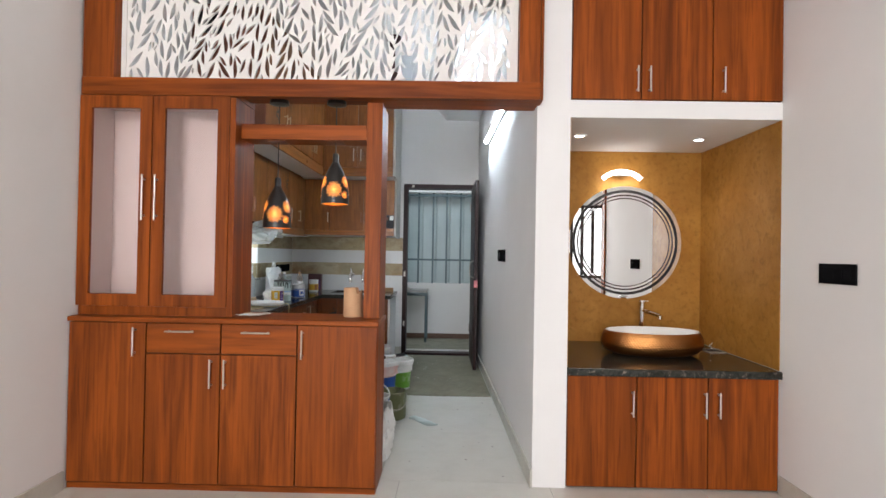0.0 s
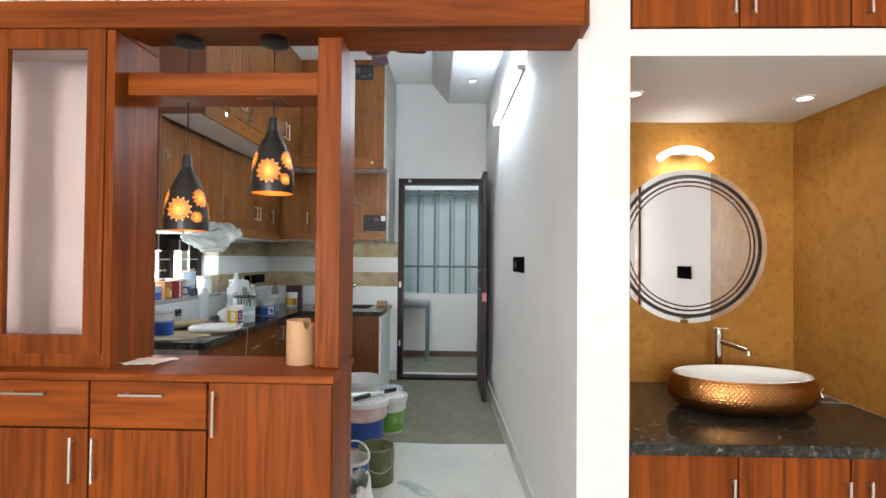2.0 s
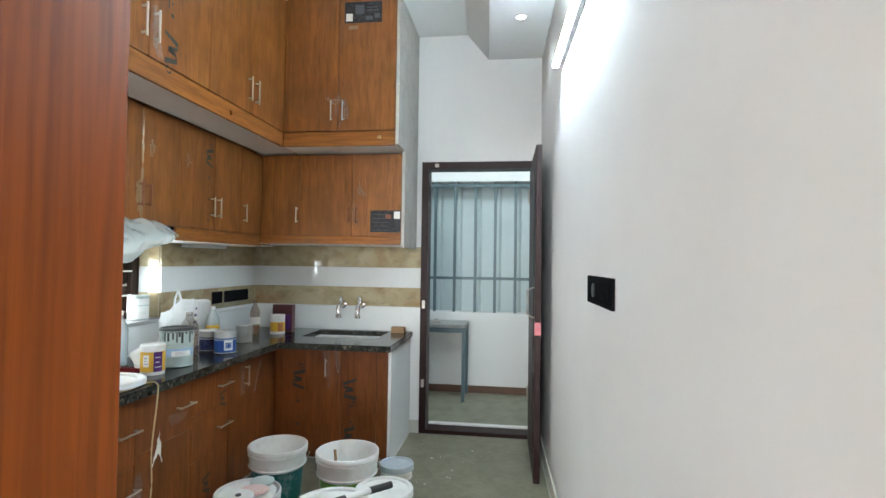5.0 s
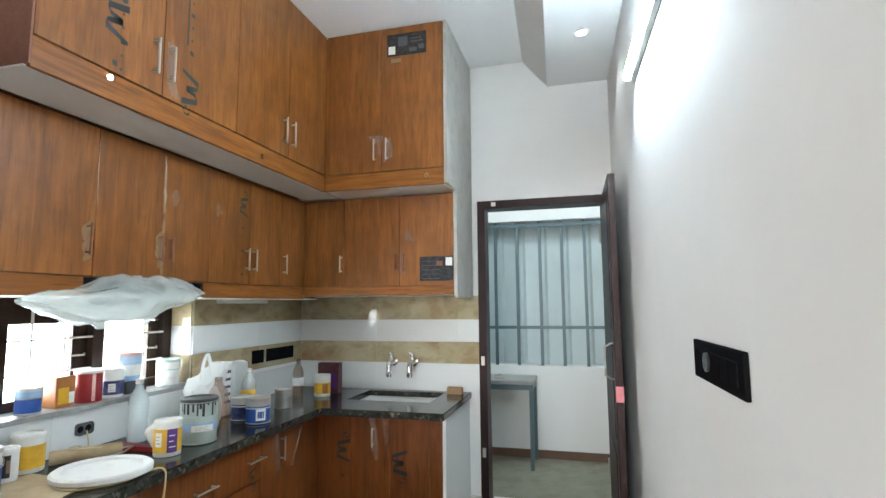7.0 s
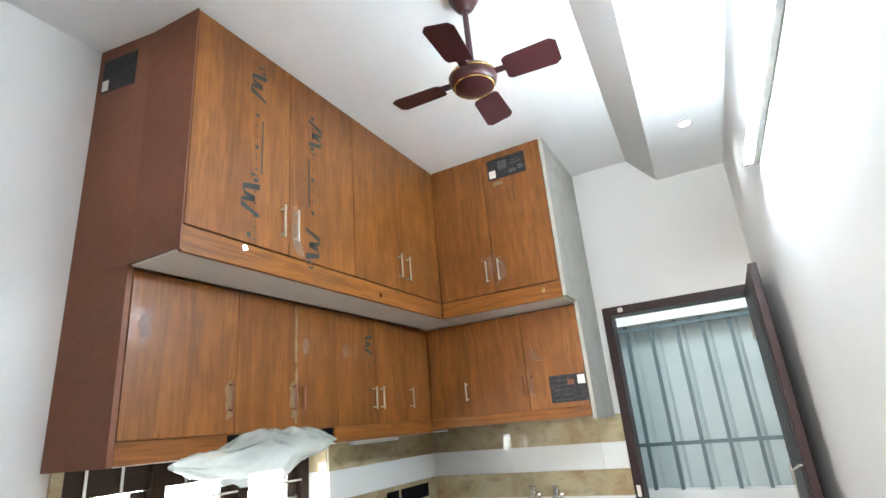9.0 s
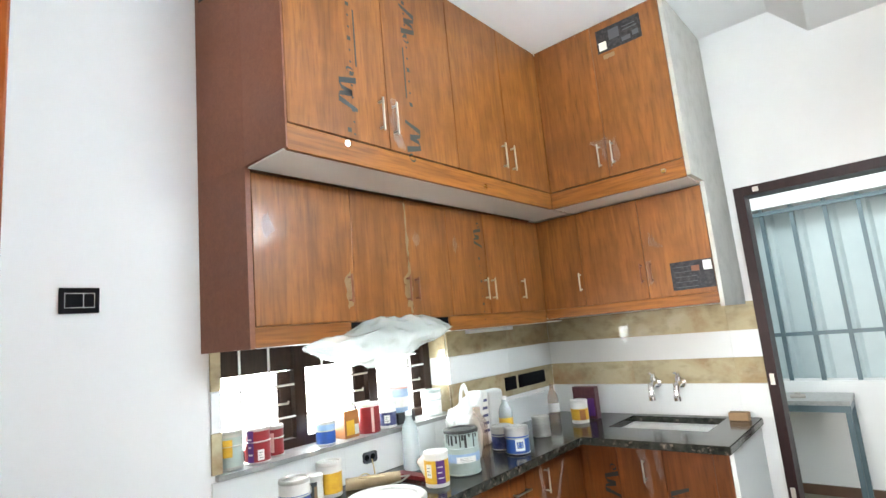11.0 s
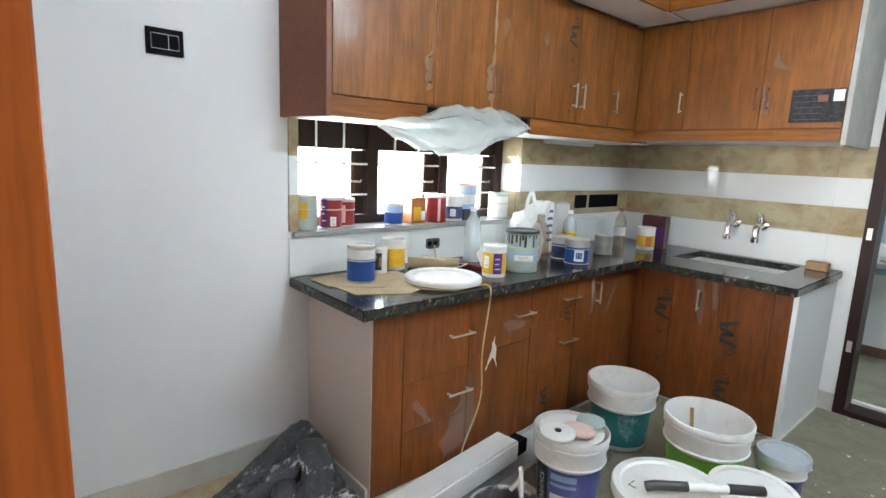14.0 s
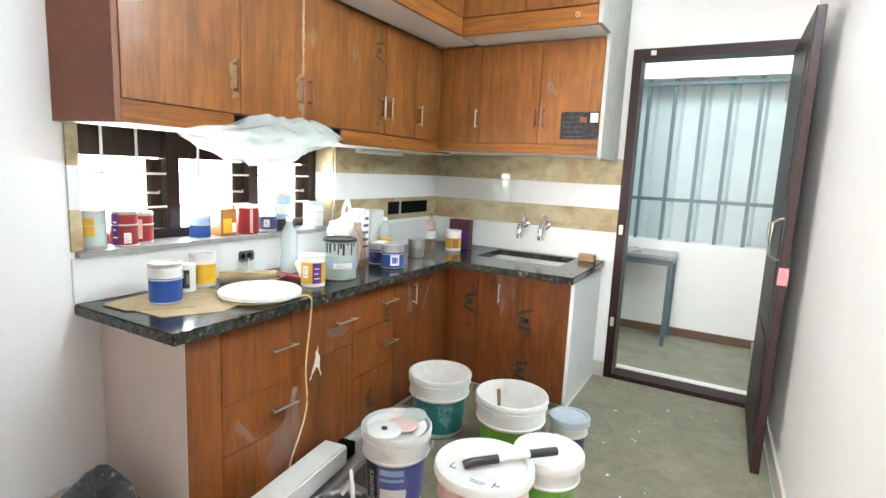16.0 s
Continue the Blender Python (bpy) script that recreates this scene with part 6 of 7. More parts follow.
can("paint_can", -0.435, 5.40, Z + 0.001, 0.085, 0.20, "greytin", "large grey-green paint tin with black drips at its rim", [(0.30, 0.50, "lightblue")], "greytin",
    patches=[(FACE - 0.1, 2.6, 0.93, 0.985, "paint_black")] + [(FACE - 1.1 + 0.21 * i + 0.06 * math.sin(5 * i), 0.07 + 0.07 * abs(math.sin(2.3 * i)), 0.90 - 0.26 * abs(math.sin(1.7 * i + 0.6)), 0.94, "paint_black") for i in range(10)]
    + [(FACE + 0.1, 1.2, 0.30, 0.44, "paper")])
part("dried_paint", lathe([(0, 0.186), (0.060, 0.186), (0.064, 0.190), (0.0765, 0.1915), (0.0798, 0.187), (0.0798, 0.178)], (-0.435, 5.40, Z + 0.0012), 32), "paint_black", bpy.data.objects["paint_can.002"], "dried black paint on the lid")
can("paint_can", -0.40, 5.79, Z + 0.001, 0.066, 0.135, "blue", "blue paint can with a white oval label", [(0.7, 0.96, "tin")], "tin", patches=[(FACE, 0.8, 0.15, 0.6, "paper"), (FACE, 0.55, 0.25, 0.5, "blue")])
can("paint_can", -0.53, 5.84, Z + 0.001, 0.06, 0.125, "navy", "dark blue paint can with a metal lid", [(0.7, 0.96, "tin")], "tin")
can("steel_canister", -0.49, 6.17, Z + 0.001, 0.055, 0.115, "tin", "shiny steel canister on the granite worktop", [], "tin", category="canister")
can("paint_tub", -0.455, 6.58, Z + 0.001, 0.058, 0.145, "plastic_w", "white tub with a yellow and orange label", [(0.15, 0.65, "yellow")], "plastic_w", patches=[(FACE, 0.7, 0.15, 0.6, "orange")])
S = wz0
can("paint_can", -0.87, 4.53, S, 0.052, 0.155, "tin", "tin with a grey and yellow label on the sill", [(0.1, 0.85, "greytin")], "tin", patches=[(FACE, 0.9, 0.35, 0.8, "yellow")])
can("paint_can", -0.872, 4.645, S, 0.055, 0.145, "red", "dark red paint tin with a white patch on the sill", [], "tin", patches=[(FACE - 0.3, 0.5, 0.05, 0.95, "violet"), (FACE + 0.5, 0.5, 0.1, 0.4, "paper")])
can("paint_can", -0.91, 4.74, S, 0.045, 0.13, "red", "red paint tin with a white patch on the sill", [], "tin", patches=[(FACE, 0.5, 0.15, 0.8, "plastic_p")])
can("paint_can", -0.87, 4.975, S, 0.048, 0.105, "blue", "small blue tin with a white upper band on the sill", [(0.62, 0.95, "lightblue")], "tin")
g = thing("paint_carton", (-0.88, 5.105, S), "orange and yellow carton on the sill", "carton")
part("box", box(-0.925, -0.845, 5.065, 5.15, S + 0.001, S + 0.125, 0.003), "orange", g)
part("label_patch", box(-0.8446, -0.8436, 5.075, 5.12, S + 0.015, S + 0.08), "yellow", g)
part("label_patch", box(-0.8446, -0.8436, 5.122, 5.145, S + 0.015, S + 0.06), "paper", g)
can("paint_can", -0.875, 5.235, S, 0.06, 0.145, "red", "bright red paint tin on the sill", [], "plastic_w", patches=[(FACE + 0.4, 0.25, 0.05, 0.9, "plastic_p")])
can("paint_tub", -0.88, 5.36, S, 0.052, 0.135, "plastic_w", "white tub with a navy label on the sill", [(0.1, 0.6, "navy")], "plastic_w", patches=[(FACE, 0.6, 0.2, 0.5, "paper")])
g = thing("paint_carton", (-0.90, 5.47, S), "dark carton lying on the sill", "carton")
part("box", box(-0.95, -0.85, 5.41, 5.53, S + 0.001, S + 0.055, 0.003), "ink", g)
can("paint_bucket", -0.90, 5.47, S + 0.056, 0.06, 0.14, "lightblue", "light blue plastic bucket on a carton", [(0.2, 0.6, "plastic_w")], "plastic_p", taper=0.12, category="bucket")
can("paint_can", -0.885, 5.70, S, 0.06, 0.145, "tin", "pale metal tin streaked with grey paint on the sill", [(0.05, 0.9, "plastic_w")], "greytin")


def bottle(x, y, z, r, h, material, label, cap="plastic_w", band=None):
    g = thing("bottle", (x, y, z), label, "bottle")
    o = (x, y, z + 0.0008)
    prof = [(0, 0), (r * 0.9, 0), (r, 0.008)]
    for k in range(6):
        zz = 0.03 + k * h * 0.085
        prof += [(r, zz), (r * 0.95, zz + h * 0.03)]
    prof += [(r, h * 0.62), (r * 0.85, h * 0.74), (r * 0.42, h * 0.86), (r * 0.36, h * 0.93), (0, h * 0.93)]
    part("body", lathe(prof, o, 24), material, g, smooth=True)
    part("cap", lathe([(0, h), (r * 0.38, h), (r * 0.4, h * 0.925), (r * 0.37, h * 0.925)], o, 16), cap, g, smooth=True)
    if band:
        part("label", lathe([(r * 1.01, h * 0.3), (r * 1.01, h * 0.52), (r * 1.0, h * 0.52), (r * 1.0, h * 0.3)], o, 24, close=True), band, g, "printed label band", True)


bottle(-0.71, 5.345, Z, 0.042, 0.27, "clear", "clear plastic water bottle, part full")
bottle(-0.62, 6.02, Z, 0.04, 0.24, "clear", "clear bottle with a yellow label", "plastic_w", "yellow")
bottle(-0.60, 6.52, Z, 0.035, 0.24, "amber", "brown glass bottle with a pale label", "amber", "paper")
bottle(-0.54, 5.66, Z, 0.05, 0.24, "amber", "pale brown clear plastic jar", "amber")


def white_bag():
    """A limp carrier bag leaning towards the tile wall, flared at the mouth, with two handle loops."""
    x, y = -0.585, 5.60
    g = thing("carrier_bag", (x, y, Z), "white plastic carrier bag leaning behind the large tin", "bag")
    bm = bmesh.new()
    rings = []
    for k in range(17):
        f = k / 16
        w, d = 0.10 + 0.05 * f, 0.065 * (1 - 0.6 * f)
        ring = []
        for i in range(40):
            a = 2 * math.pi * i / 40
            c = Vector((math.cos(a) * 1.8, math.sin(a) * 1.8, f * 2.2))
            crease = 0.014 * noise.noise(c) + 0.009 * (0.5 - 2 * abs(noise.noise(c * 2.4 + Vector((4, 0, 0)))))
            top = 0.245 + 0.055 * math.cos(a + 0.5) + 0.02 * noise.noise(Vector((math.cos(a) * 3, math.sin(a) * 3, 9)))
            ring.append(bm.verts.new((x + (d + crease) * math.sin(a) * 1.0 - 0.02 * f, y + (w + crease) * math.cos(a) + 0.05 * f, Z + 0.001 + top * f)))
        rings.append(ring)
    for a, b in zip(rings, rings[1:]):
        for i in range(40):
            bm.faces.new((a[i], a[(i + 1) % 40], b[(i + 1) % 40], b[i]))
    bm.faces.new(rings[0][::-1])
    part("body", bm, "bag", g, "creased white bag body", True)
    for dx, dy in ((0.012, -0.02), (-0.02, 0.03)):
        q = (x - 0.02 + dx, y + 0.05 + dy, Z + 0.235)
        loop = smooth_line([(q[0], q[1] - 0.035, q[2]), (q[0], q[1] - 0.025, q[2] + 0.075), (q[0], q[1] + 0.0, q[2] + 0.115), (q[0], q[1] + 0.022, q[2] + 0.08), (q[0], q[1] + 0.045, q[2])])
        bm = tube(loop, 0.008, 8)
        for v in bm.verts:
            v.co.x = q[0] + (v.co.x - q[0]) * 0.3
        part("strap", bm, "bag", g, smooth=True)


white_bag()
g = thing("paper_packet", (-0.70, 5.96, Z), "white packet with dark printed rows beside the bag", "packet")
part("packet", box(-0.755, -0.655, 5.84, 5.92, Z + 0.001, Z + 0.29, 0.012), "paper", g)
for k in range(5):
    part("print_line", box(-0.6548, -0.654, 5.855, 5.905, Z + 0.07 + 0.04 * k, Z + 0.085 + 0.04 * k), "navy", g)
g = thing("plastic_packet", (-0.70, 6.06, Z), "translucent white plastic packet", "packet")
part("packet", box(-0.75, -0.67, 5.95, 6.09, Z + 0.001, Z + 0.28, 0.02), "bag", g)
g = thing("paint_carton", (-0.47, 6.75, Z), "dark maroon and blue carton near the sink", "carton")
part("box", box(-0.555, -0.40, 6.70, 6.76, Z + 0.001, Z + 0.20, 0.004), "maroon", g)
part("label_patch", box(-0.455, -0.41, 6.699, 6.6996, Z + 0.02, Z + 0.13), "violet", g)
part("label_patch", box(-0.545, -0.47, 6.699, 6.6996, Z + 0.03, Z + 0.075), "tape", g)

g = thing("plastic_disc", (-0.44, 4.93, Z), "white plastic bucket lid lying on the worktop", "lid")
bm = lathe([(0, 0.012), (0.12, 0.012), (0.125, 0.02), (0.15, 0.022), (0.158, 0.016), (0.158, 0.002), (0.152, 0.002), (0.148, 0.01), (0, 0.006)], (-0.43, 4.92, Z + 0.012), 48)
part("disc", bm, "plastic_w", g, smooth=True)
g = thing("cardboard_sheet", (-0.58, 4.68, Z), "torn brown cardboard sheet on the worktop", "cardboard")
part("sheet", prism([(-0.76, 4.50), (-0.45, 4.52), (-0.36, 4.70), (-0.42, 4.86), (-0.70, 4.88), (-0.78, 4.70)], Z + 0.0008, Z + 0.003), "card", g)
part("flap", prism([(-0.74, 4.485), (-0.60, 4.49), (-0.47, 4.66), (-0.50, 4.70), (-0.66, 4.62)], Z + 0.0032, Z + 0.0055), "card", g, "folded cardboard flap")
g = thing("paint_roller", (-0.68, 5.04, Z), "brown paint roller sleeve on the worktop", "paint roller")
part("sleeve", tube([(-0.74, 4.97, Z + 0.026), (-0.60, 5.16, Z + 0.026)], 0.025, 16), "card", g, smooth=True)
part("frame", tube([(-0.60, 5.16, Z + 0.026), (-0.575, 5.19, Z + 0.026), (-0.56, 5.13, Z + 0.02), (-0.60, 5.06, Z + 0.008)], 0.004), "steel", g, smooth=True)
g = thing("paint_tray", (-0.63, 5.28, Z), "dark red plastic tray under the bottle", "tray")
part("tray", boxes((-0.74, -0.50, 5.22, 5.30, Z + 0.001, Z + 0.006), (-0.50, -0.494, 5.22, 5.30, Z + 0.001, Z + 0.018), (-0.74, -0.494, 5.214, 5.22, Z + 0.001, Z + 0.018)), "red", g)
g = thing("crumpled_tissue", (-0.50, 5.28, Z), "crumpled white tissue between the tins", "tissue")
bm = bmesh.new()
bmesh.ops.create_icosphere(bm, subdivisions=3, radius=0.05)
for v in bm.verts:
    v.co = v.co * (1 + 0.5 * noise.noise(v.co * 30))
    v.co = Vector((v.co.x - 0.51, v.co.y + 5.27, max(Z + 0.001, v.co.z * 1.2 + Z + 0.05)))
part("ball", bm, "paper", g, smooth=True)


g = thing("cord", (-0.26, 5.0, 0), "straw-coloured cord hanging from the worktop", "cord")
part("strand", tube(smooth_line([(-0.60, 4.86, Z + 0.006), (-0.42, 4.76, Z + 0.006), (-0.30, 4.86, Z + 0.006), (-0.30, 5.0, Z + 0.008), (-0.262, 5.02, Z + 0.006), (-0.255, 5.02, Z - 0.05),
                                 (-0.262, 5.0, 0.5), (-0.268, 5.01, 0.3), (-0.262, 4.92, 0.12), (-0.25, 4.88, 0.006)]), 0.0035, 6), "cord", g, smooth=True)
g = thing("cable", (-0.70, 5.12, Z), "thin pale cable loop under the socket", "cable")
part("strand", tube(smooth_line([(-0.80, 5.175, 0.85), (-0.77, 5.16, Z + 0.01), (-0.70, 5.05, Z + 0.056), (-0.66, 4.98, Z + 0.06), (-0.62, 5.02, Z + 0.058), (-0.66, 5.2, Z + 0.02), (-0.74, 5.24, Z + 0.01)]), 0.003, 6), "cord", g, smooth=True)
g = thing("plastic_wrap", (-0.29, 4.93, 0.3), "crumpled clear plastic hanging on a drawer", "plastic wrap")
bm = bmesh.new()
prev = None
for k in range(29):
    f = k / 28
    w = 0.012 + 0.085 * min(1, 1.35 * f) ** 1.2 * (1 - 0.35 * max(0, f - 0.75) / 0.25)
    cur = []
    for i in range(21):
        s = -1 + 0.1 * i
        c = Vector((s * 2.2, f * 4.5, 2))
        lift = 0.030 * abs(noise.noise(c)) + 0.014 * abs(noise.noise(c * 2.7))
        cur.append(bm.verts.new((-0.312 + lift, 4.985 - 0.075 * f + s * w * (1 + 0.25 * noise.noise(Vector((s, f * 7, 5)))), 0.40 - 0.31 * f + 0.02 * s * f)))
    if prev:
        for i in range(20):
            bm.faces.new((prev[i], cur[i], cur[i + 1], prev[i + 1]))
    prev = cur
part("film", bm, "scrap", g, smooth=True)


# ---- buckets on the floor ----
def bucket(x, y, r, h, label, label_mat, inner="plastic_w", lid=False, body="plastic_w", rim="plastic_w", lidmat="plastic_w", patches=()):
    g = thing("paint_bucket", (x, y, 0.005), label, "bucket", "paint buckets on the kitchen floor")
    o = (x, y, 0.0058)
    b = r * 0.77

    def rr(f):
        return b + (r * 0.90 - b) * f

    prof = [(0, 0), (b * 0.96, 0), (b, 0.006), (rr(0.66), h * 0.66), (r * 0.955, h * 0.662), (r * 0.965, h * 0.675), (r * 0.935, h * 0.69), (r * 0.945, h * 0.85), (r * 0.985, h * 0.86), (r * 0.985, h * 0.895),
            (r * 0.955, h * 0.905), (r * 0.955, h * 0.925), (r, h * 0.935), (r, h * 0.99), (r * 0.985, h), (r * 0.955, h), (r * 0.92, h * 0.95), (b * 0.94, 0.02), (0, 0.02)]
    part("shell", lathe(prof, o, 48), body, g, smooth=True)
    if label_mat:
        part("label", lathe([(rr(0.08) + 0.0012, h * 0.08), (rr(0.62) + 0.0012, h * 0.62), (rr(0.62) + 0.0002, h * 0.62), (rr(0.08) + 0.0002, h * 0.08)], o, 48, close=True), label_mat, g, "printed label sleeve", True)
    for a0, wd, f0, f1, m in patches:
        bm = bmesh.new()
        prev = None
        for i in range(9):
            a = a0 - wd / 2 + wd * i / 8
            cur = [bm.verts.new((x + (rr(f) + 0.0024) * math.cos(a), y + (rr(f) + 0.0024) * math.sin(a), o[2] + f * h)) for f in (f0, f1)]
            if prev:
                bm.faces.new((prev[0], cur[0], cur[1], prev[1]))
            prev = cur
        part("label_patch", bm, m, g, "printed patch", True)
    if lid:
        part("lid", lathe([(0, h + 0.002), (r * 0.86, h + 0.002), (r * 0.90, h + 0.009), (r * 1.02, h + 0.01), (r * 1.045, h + 0.004), (r * 1.045, h - 0.02), (r * 1.01, h - 0.02)], o, 48), lidmat, g, "white press-on lid", True)
    bm = tube([(x + (r + 0.008) * math.cos(a), y + (r + 0.008) * math.sin(a), o[2] + h * 0.8 - (h * 0.45) * math.sin(i / 12 * math.pi)) for i, a in enumerate([0.45 + 2.5 * i / 12 for i in range(13)])], 0.003, 6)
    part("bail_handle", bm, "steel", g, "thin wire bail handle", True)
    return g


bucket(-0.02, 5.69, 0.158, 0.30, "open white bucket with a teal label", "teal")
bucket(0.40, 5.60, 0.162, 0.325, "open white bucket with a green label, stirring stick inside", "green")
bucket(0.12, 5.10, 0.138, 0.31, "white bucket with a navy and indigo label under jar lids", "indigo", lid=False, patches=[(-1.9, 0.6, 0.08, 0.62, "ink"), (-1.1, 0.8, 0.50, 0.58, "lightblue"), (-1.1, 0.8, 0.42, 0.46, "lightblue"), (-1.05, 0.9, 0.1, 0.32, "paper")])
bucket(0.525, 5.04, 0.165, 0.30, "white lidded bucket streaked with pink paint", "blue", lid=True, body="plastic_p")
bucket(0.663, 5.33, 0.128, 0.255, "white lidded bucket with a green label", "green", lid=True)
bucket(0.615, 5.80, 0.09, 0.19, "small navy bucket with a flat blue-grey lid", "navy", lid=True, lidmat="greylid")
BUCKET = [o for o in scene.objects if o.name.startswith("paint_bucket") and o.get("label", "").startswith("white bucket with a navy")][0]
cu = bpy.data.curves.new("word", "FONT")
cu.body, cu.size, cu.align_x, cu.align_y = "paints", 0.05, "CENTER", "CENTER"
tmp = new("word_outline", cu)
me = bpy.data.meshes.new_from_object(tmp.evaluated_get(bpy.context.evaluated_depsgraph_get()))
bpy.data.objects.remove(tmp)
bm = bmesh.new()
bm.from_mesh(me)
for v in bm.verts:
    a, zz = -1.86 - v.co.y / 0.125, 0.11 + v.co.x
    rad = 0.138 * (0.77 + 0.13 * zz / 0.31) + 0.0036
    v.co = Vector((0.12 + rad * math.cos(a), 5.10 + rad * math.sin(a), zz))
part("printed_word", bm, "plastic_w", BUCKET, "white printed word on the navy panel")
LIDDED = [o for o in scene.objects if o.name.startswith("paint_bucket") and o.get("label", "").startswith("white lidded bucket streaked")][0]
for x0, x1, y0, y1 in ((0.43, 0.433, 4.96, 4.995), (0.433, 0.455, 4.96, 4.964), (0.52, 0.575, 4.935, 4.9375), (0.525, 0.57, 4.925, 4.9275), (0.60, 0.604, 4.93, 4.96), (0.604, 0.622, 4.943, 4.947)):
    part("pen_mark", box(x0, x1, y0, y1, 0.3082, 0.3088), "ink", LIDDED, "short pen stroke on the lid")
g = thing("stirring_stick", (0.36, 5.62, 0.05), "short pale stick leaning in the open bucket", "stick")
part("stick", tube([(0.37, 5.58, 0.03), (0.315, 5.65, 0.31)], 0.008, 6), "skin_wood", g)
g = thing("paint_brush", (0.57, 5.08, 0.32), "paint-smeared dark-handled brush lying across two lids", "paint brush")
part("handle", tube([(0.482, 4.967, 0.328), (0.50, 4.987, 0.333), (0.565, 5.059, 0.333)], 0.015, 12), "matt_black", g, smooth=True)
part("ferrule", tube([(0.565, 5.059, 0.333), (0.59, 5.087, 0.335), (0.62, 5.12, 0.333), (0.645, 5.148, 0.333)], 0.0135, 12), "plastic_w", g, "white paint-covered middle", True)
part("tip", tube([(0.645, 5.148, 0.333), (0.718, 5.229, 0.330)], 0.015, 12), "matt_black", g, smooth=True)
for k, (x, y, r, m, dz) in enumerate(((0.128, 5.005, 0.062, "plastic_w", 0.0105), (0.155, 5.09, 0.060, "plastic_p", 0.003), (0.14, 5.19, 0.052, "greytin", -0.004))):
    g = thing("jar_lid", (x, y, 0.32), ("white", "pink", "grey")[k] + " jar lid lying on the bucket", "lid", "lids on the bucket")
    bm = lathe([(0, 0.01), (r * 0.9, 0.01), (r, 0.007), (r, 0), (r * 0.96, 0), (r * 0.93, 0.006), (0, 0.006)], (0, 0, 0), 28)
    bmesh.ops.transform(bm, matrix=Matrix.Translation((x, y, 0.3165 + dz + 0.002 * k)) @ Matrix.Rotation(radians((3, -4, 2)[k]), 4, "X"), verts=bm.verts)
    part("disc", bm, m, g, smooth=True)
    if k == 0:
        part("knob", lathe([(0, 0.0145), (0.012, 0.0145), (0.012, 0.0105)], (x, y, 0.327), 14), "ink", g)
solid("inner_disc", lathe([(0, 0.003), (0.118, 0.003), (0.118, 0.0), (0, 0.0)], (0.12, 5.10, 0.305), 36), "plastic_w", "white inner lid of a bucket", "lid", at=(0.12, 5.1, 0.305))
can("paint_can", 0.30, 5.33, 0.005, 0.062, 0.14, "olive", "small stained yellow-green tin between the buckets", [(0.3, 0.8, "yellow")], "greytin")
g = thing("paint_can", (0.70, 4.50, 0), "open olive tin with dried dark paint", "paint can")
part("body", lathe([(0, 0), (0.095, 0), (0.098, 0.004), (0.098, 0.19), (0.102, 0.195), (0.098, 0.2), (0.094, 0.195), (0.093, 0.10), (0, 0.10)], (0.70, 4.50, 0.0008), 36), "olive", g, smooth=True)
part("dried_paint", lathe([(0, 0.103), (0.092, 0.103)], (0.70, 4.50, 0.0008), 30), "paint_black", g)
part("bail_handle", tube([(0.70 + 0.105 * math.cos(a), 4.50 + 0.105 * math.sin(a), 0.17 - 0.09 * math.sin(i / 10 * math.pi)) for i, a in enumerate([-2.6 + 2.9 * i / 10 for i in range(11)])], 0.003, 6), "steel", g, smooth=True)


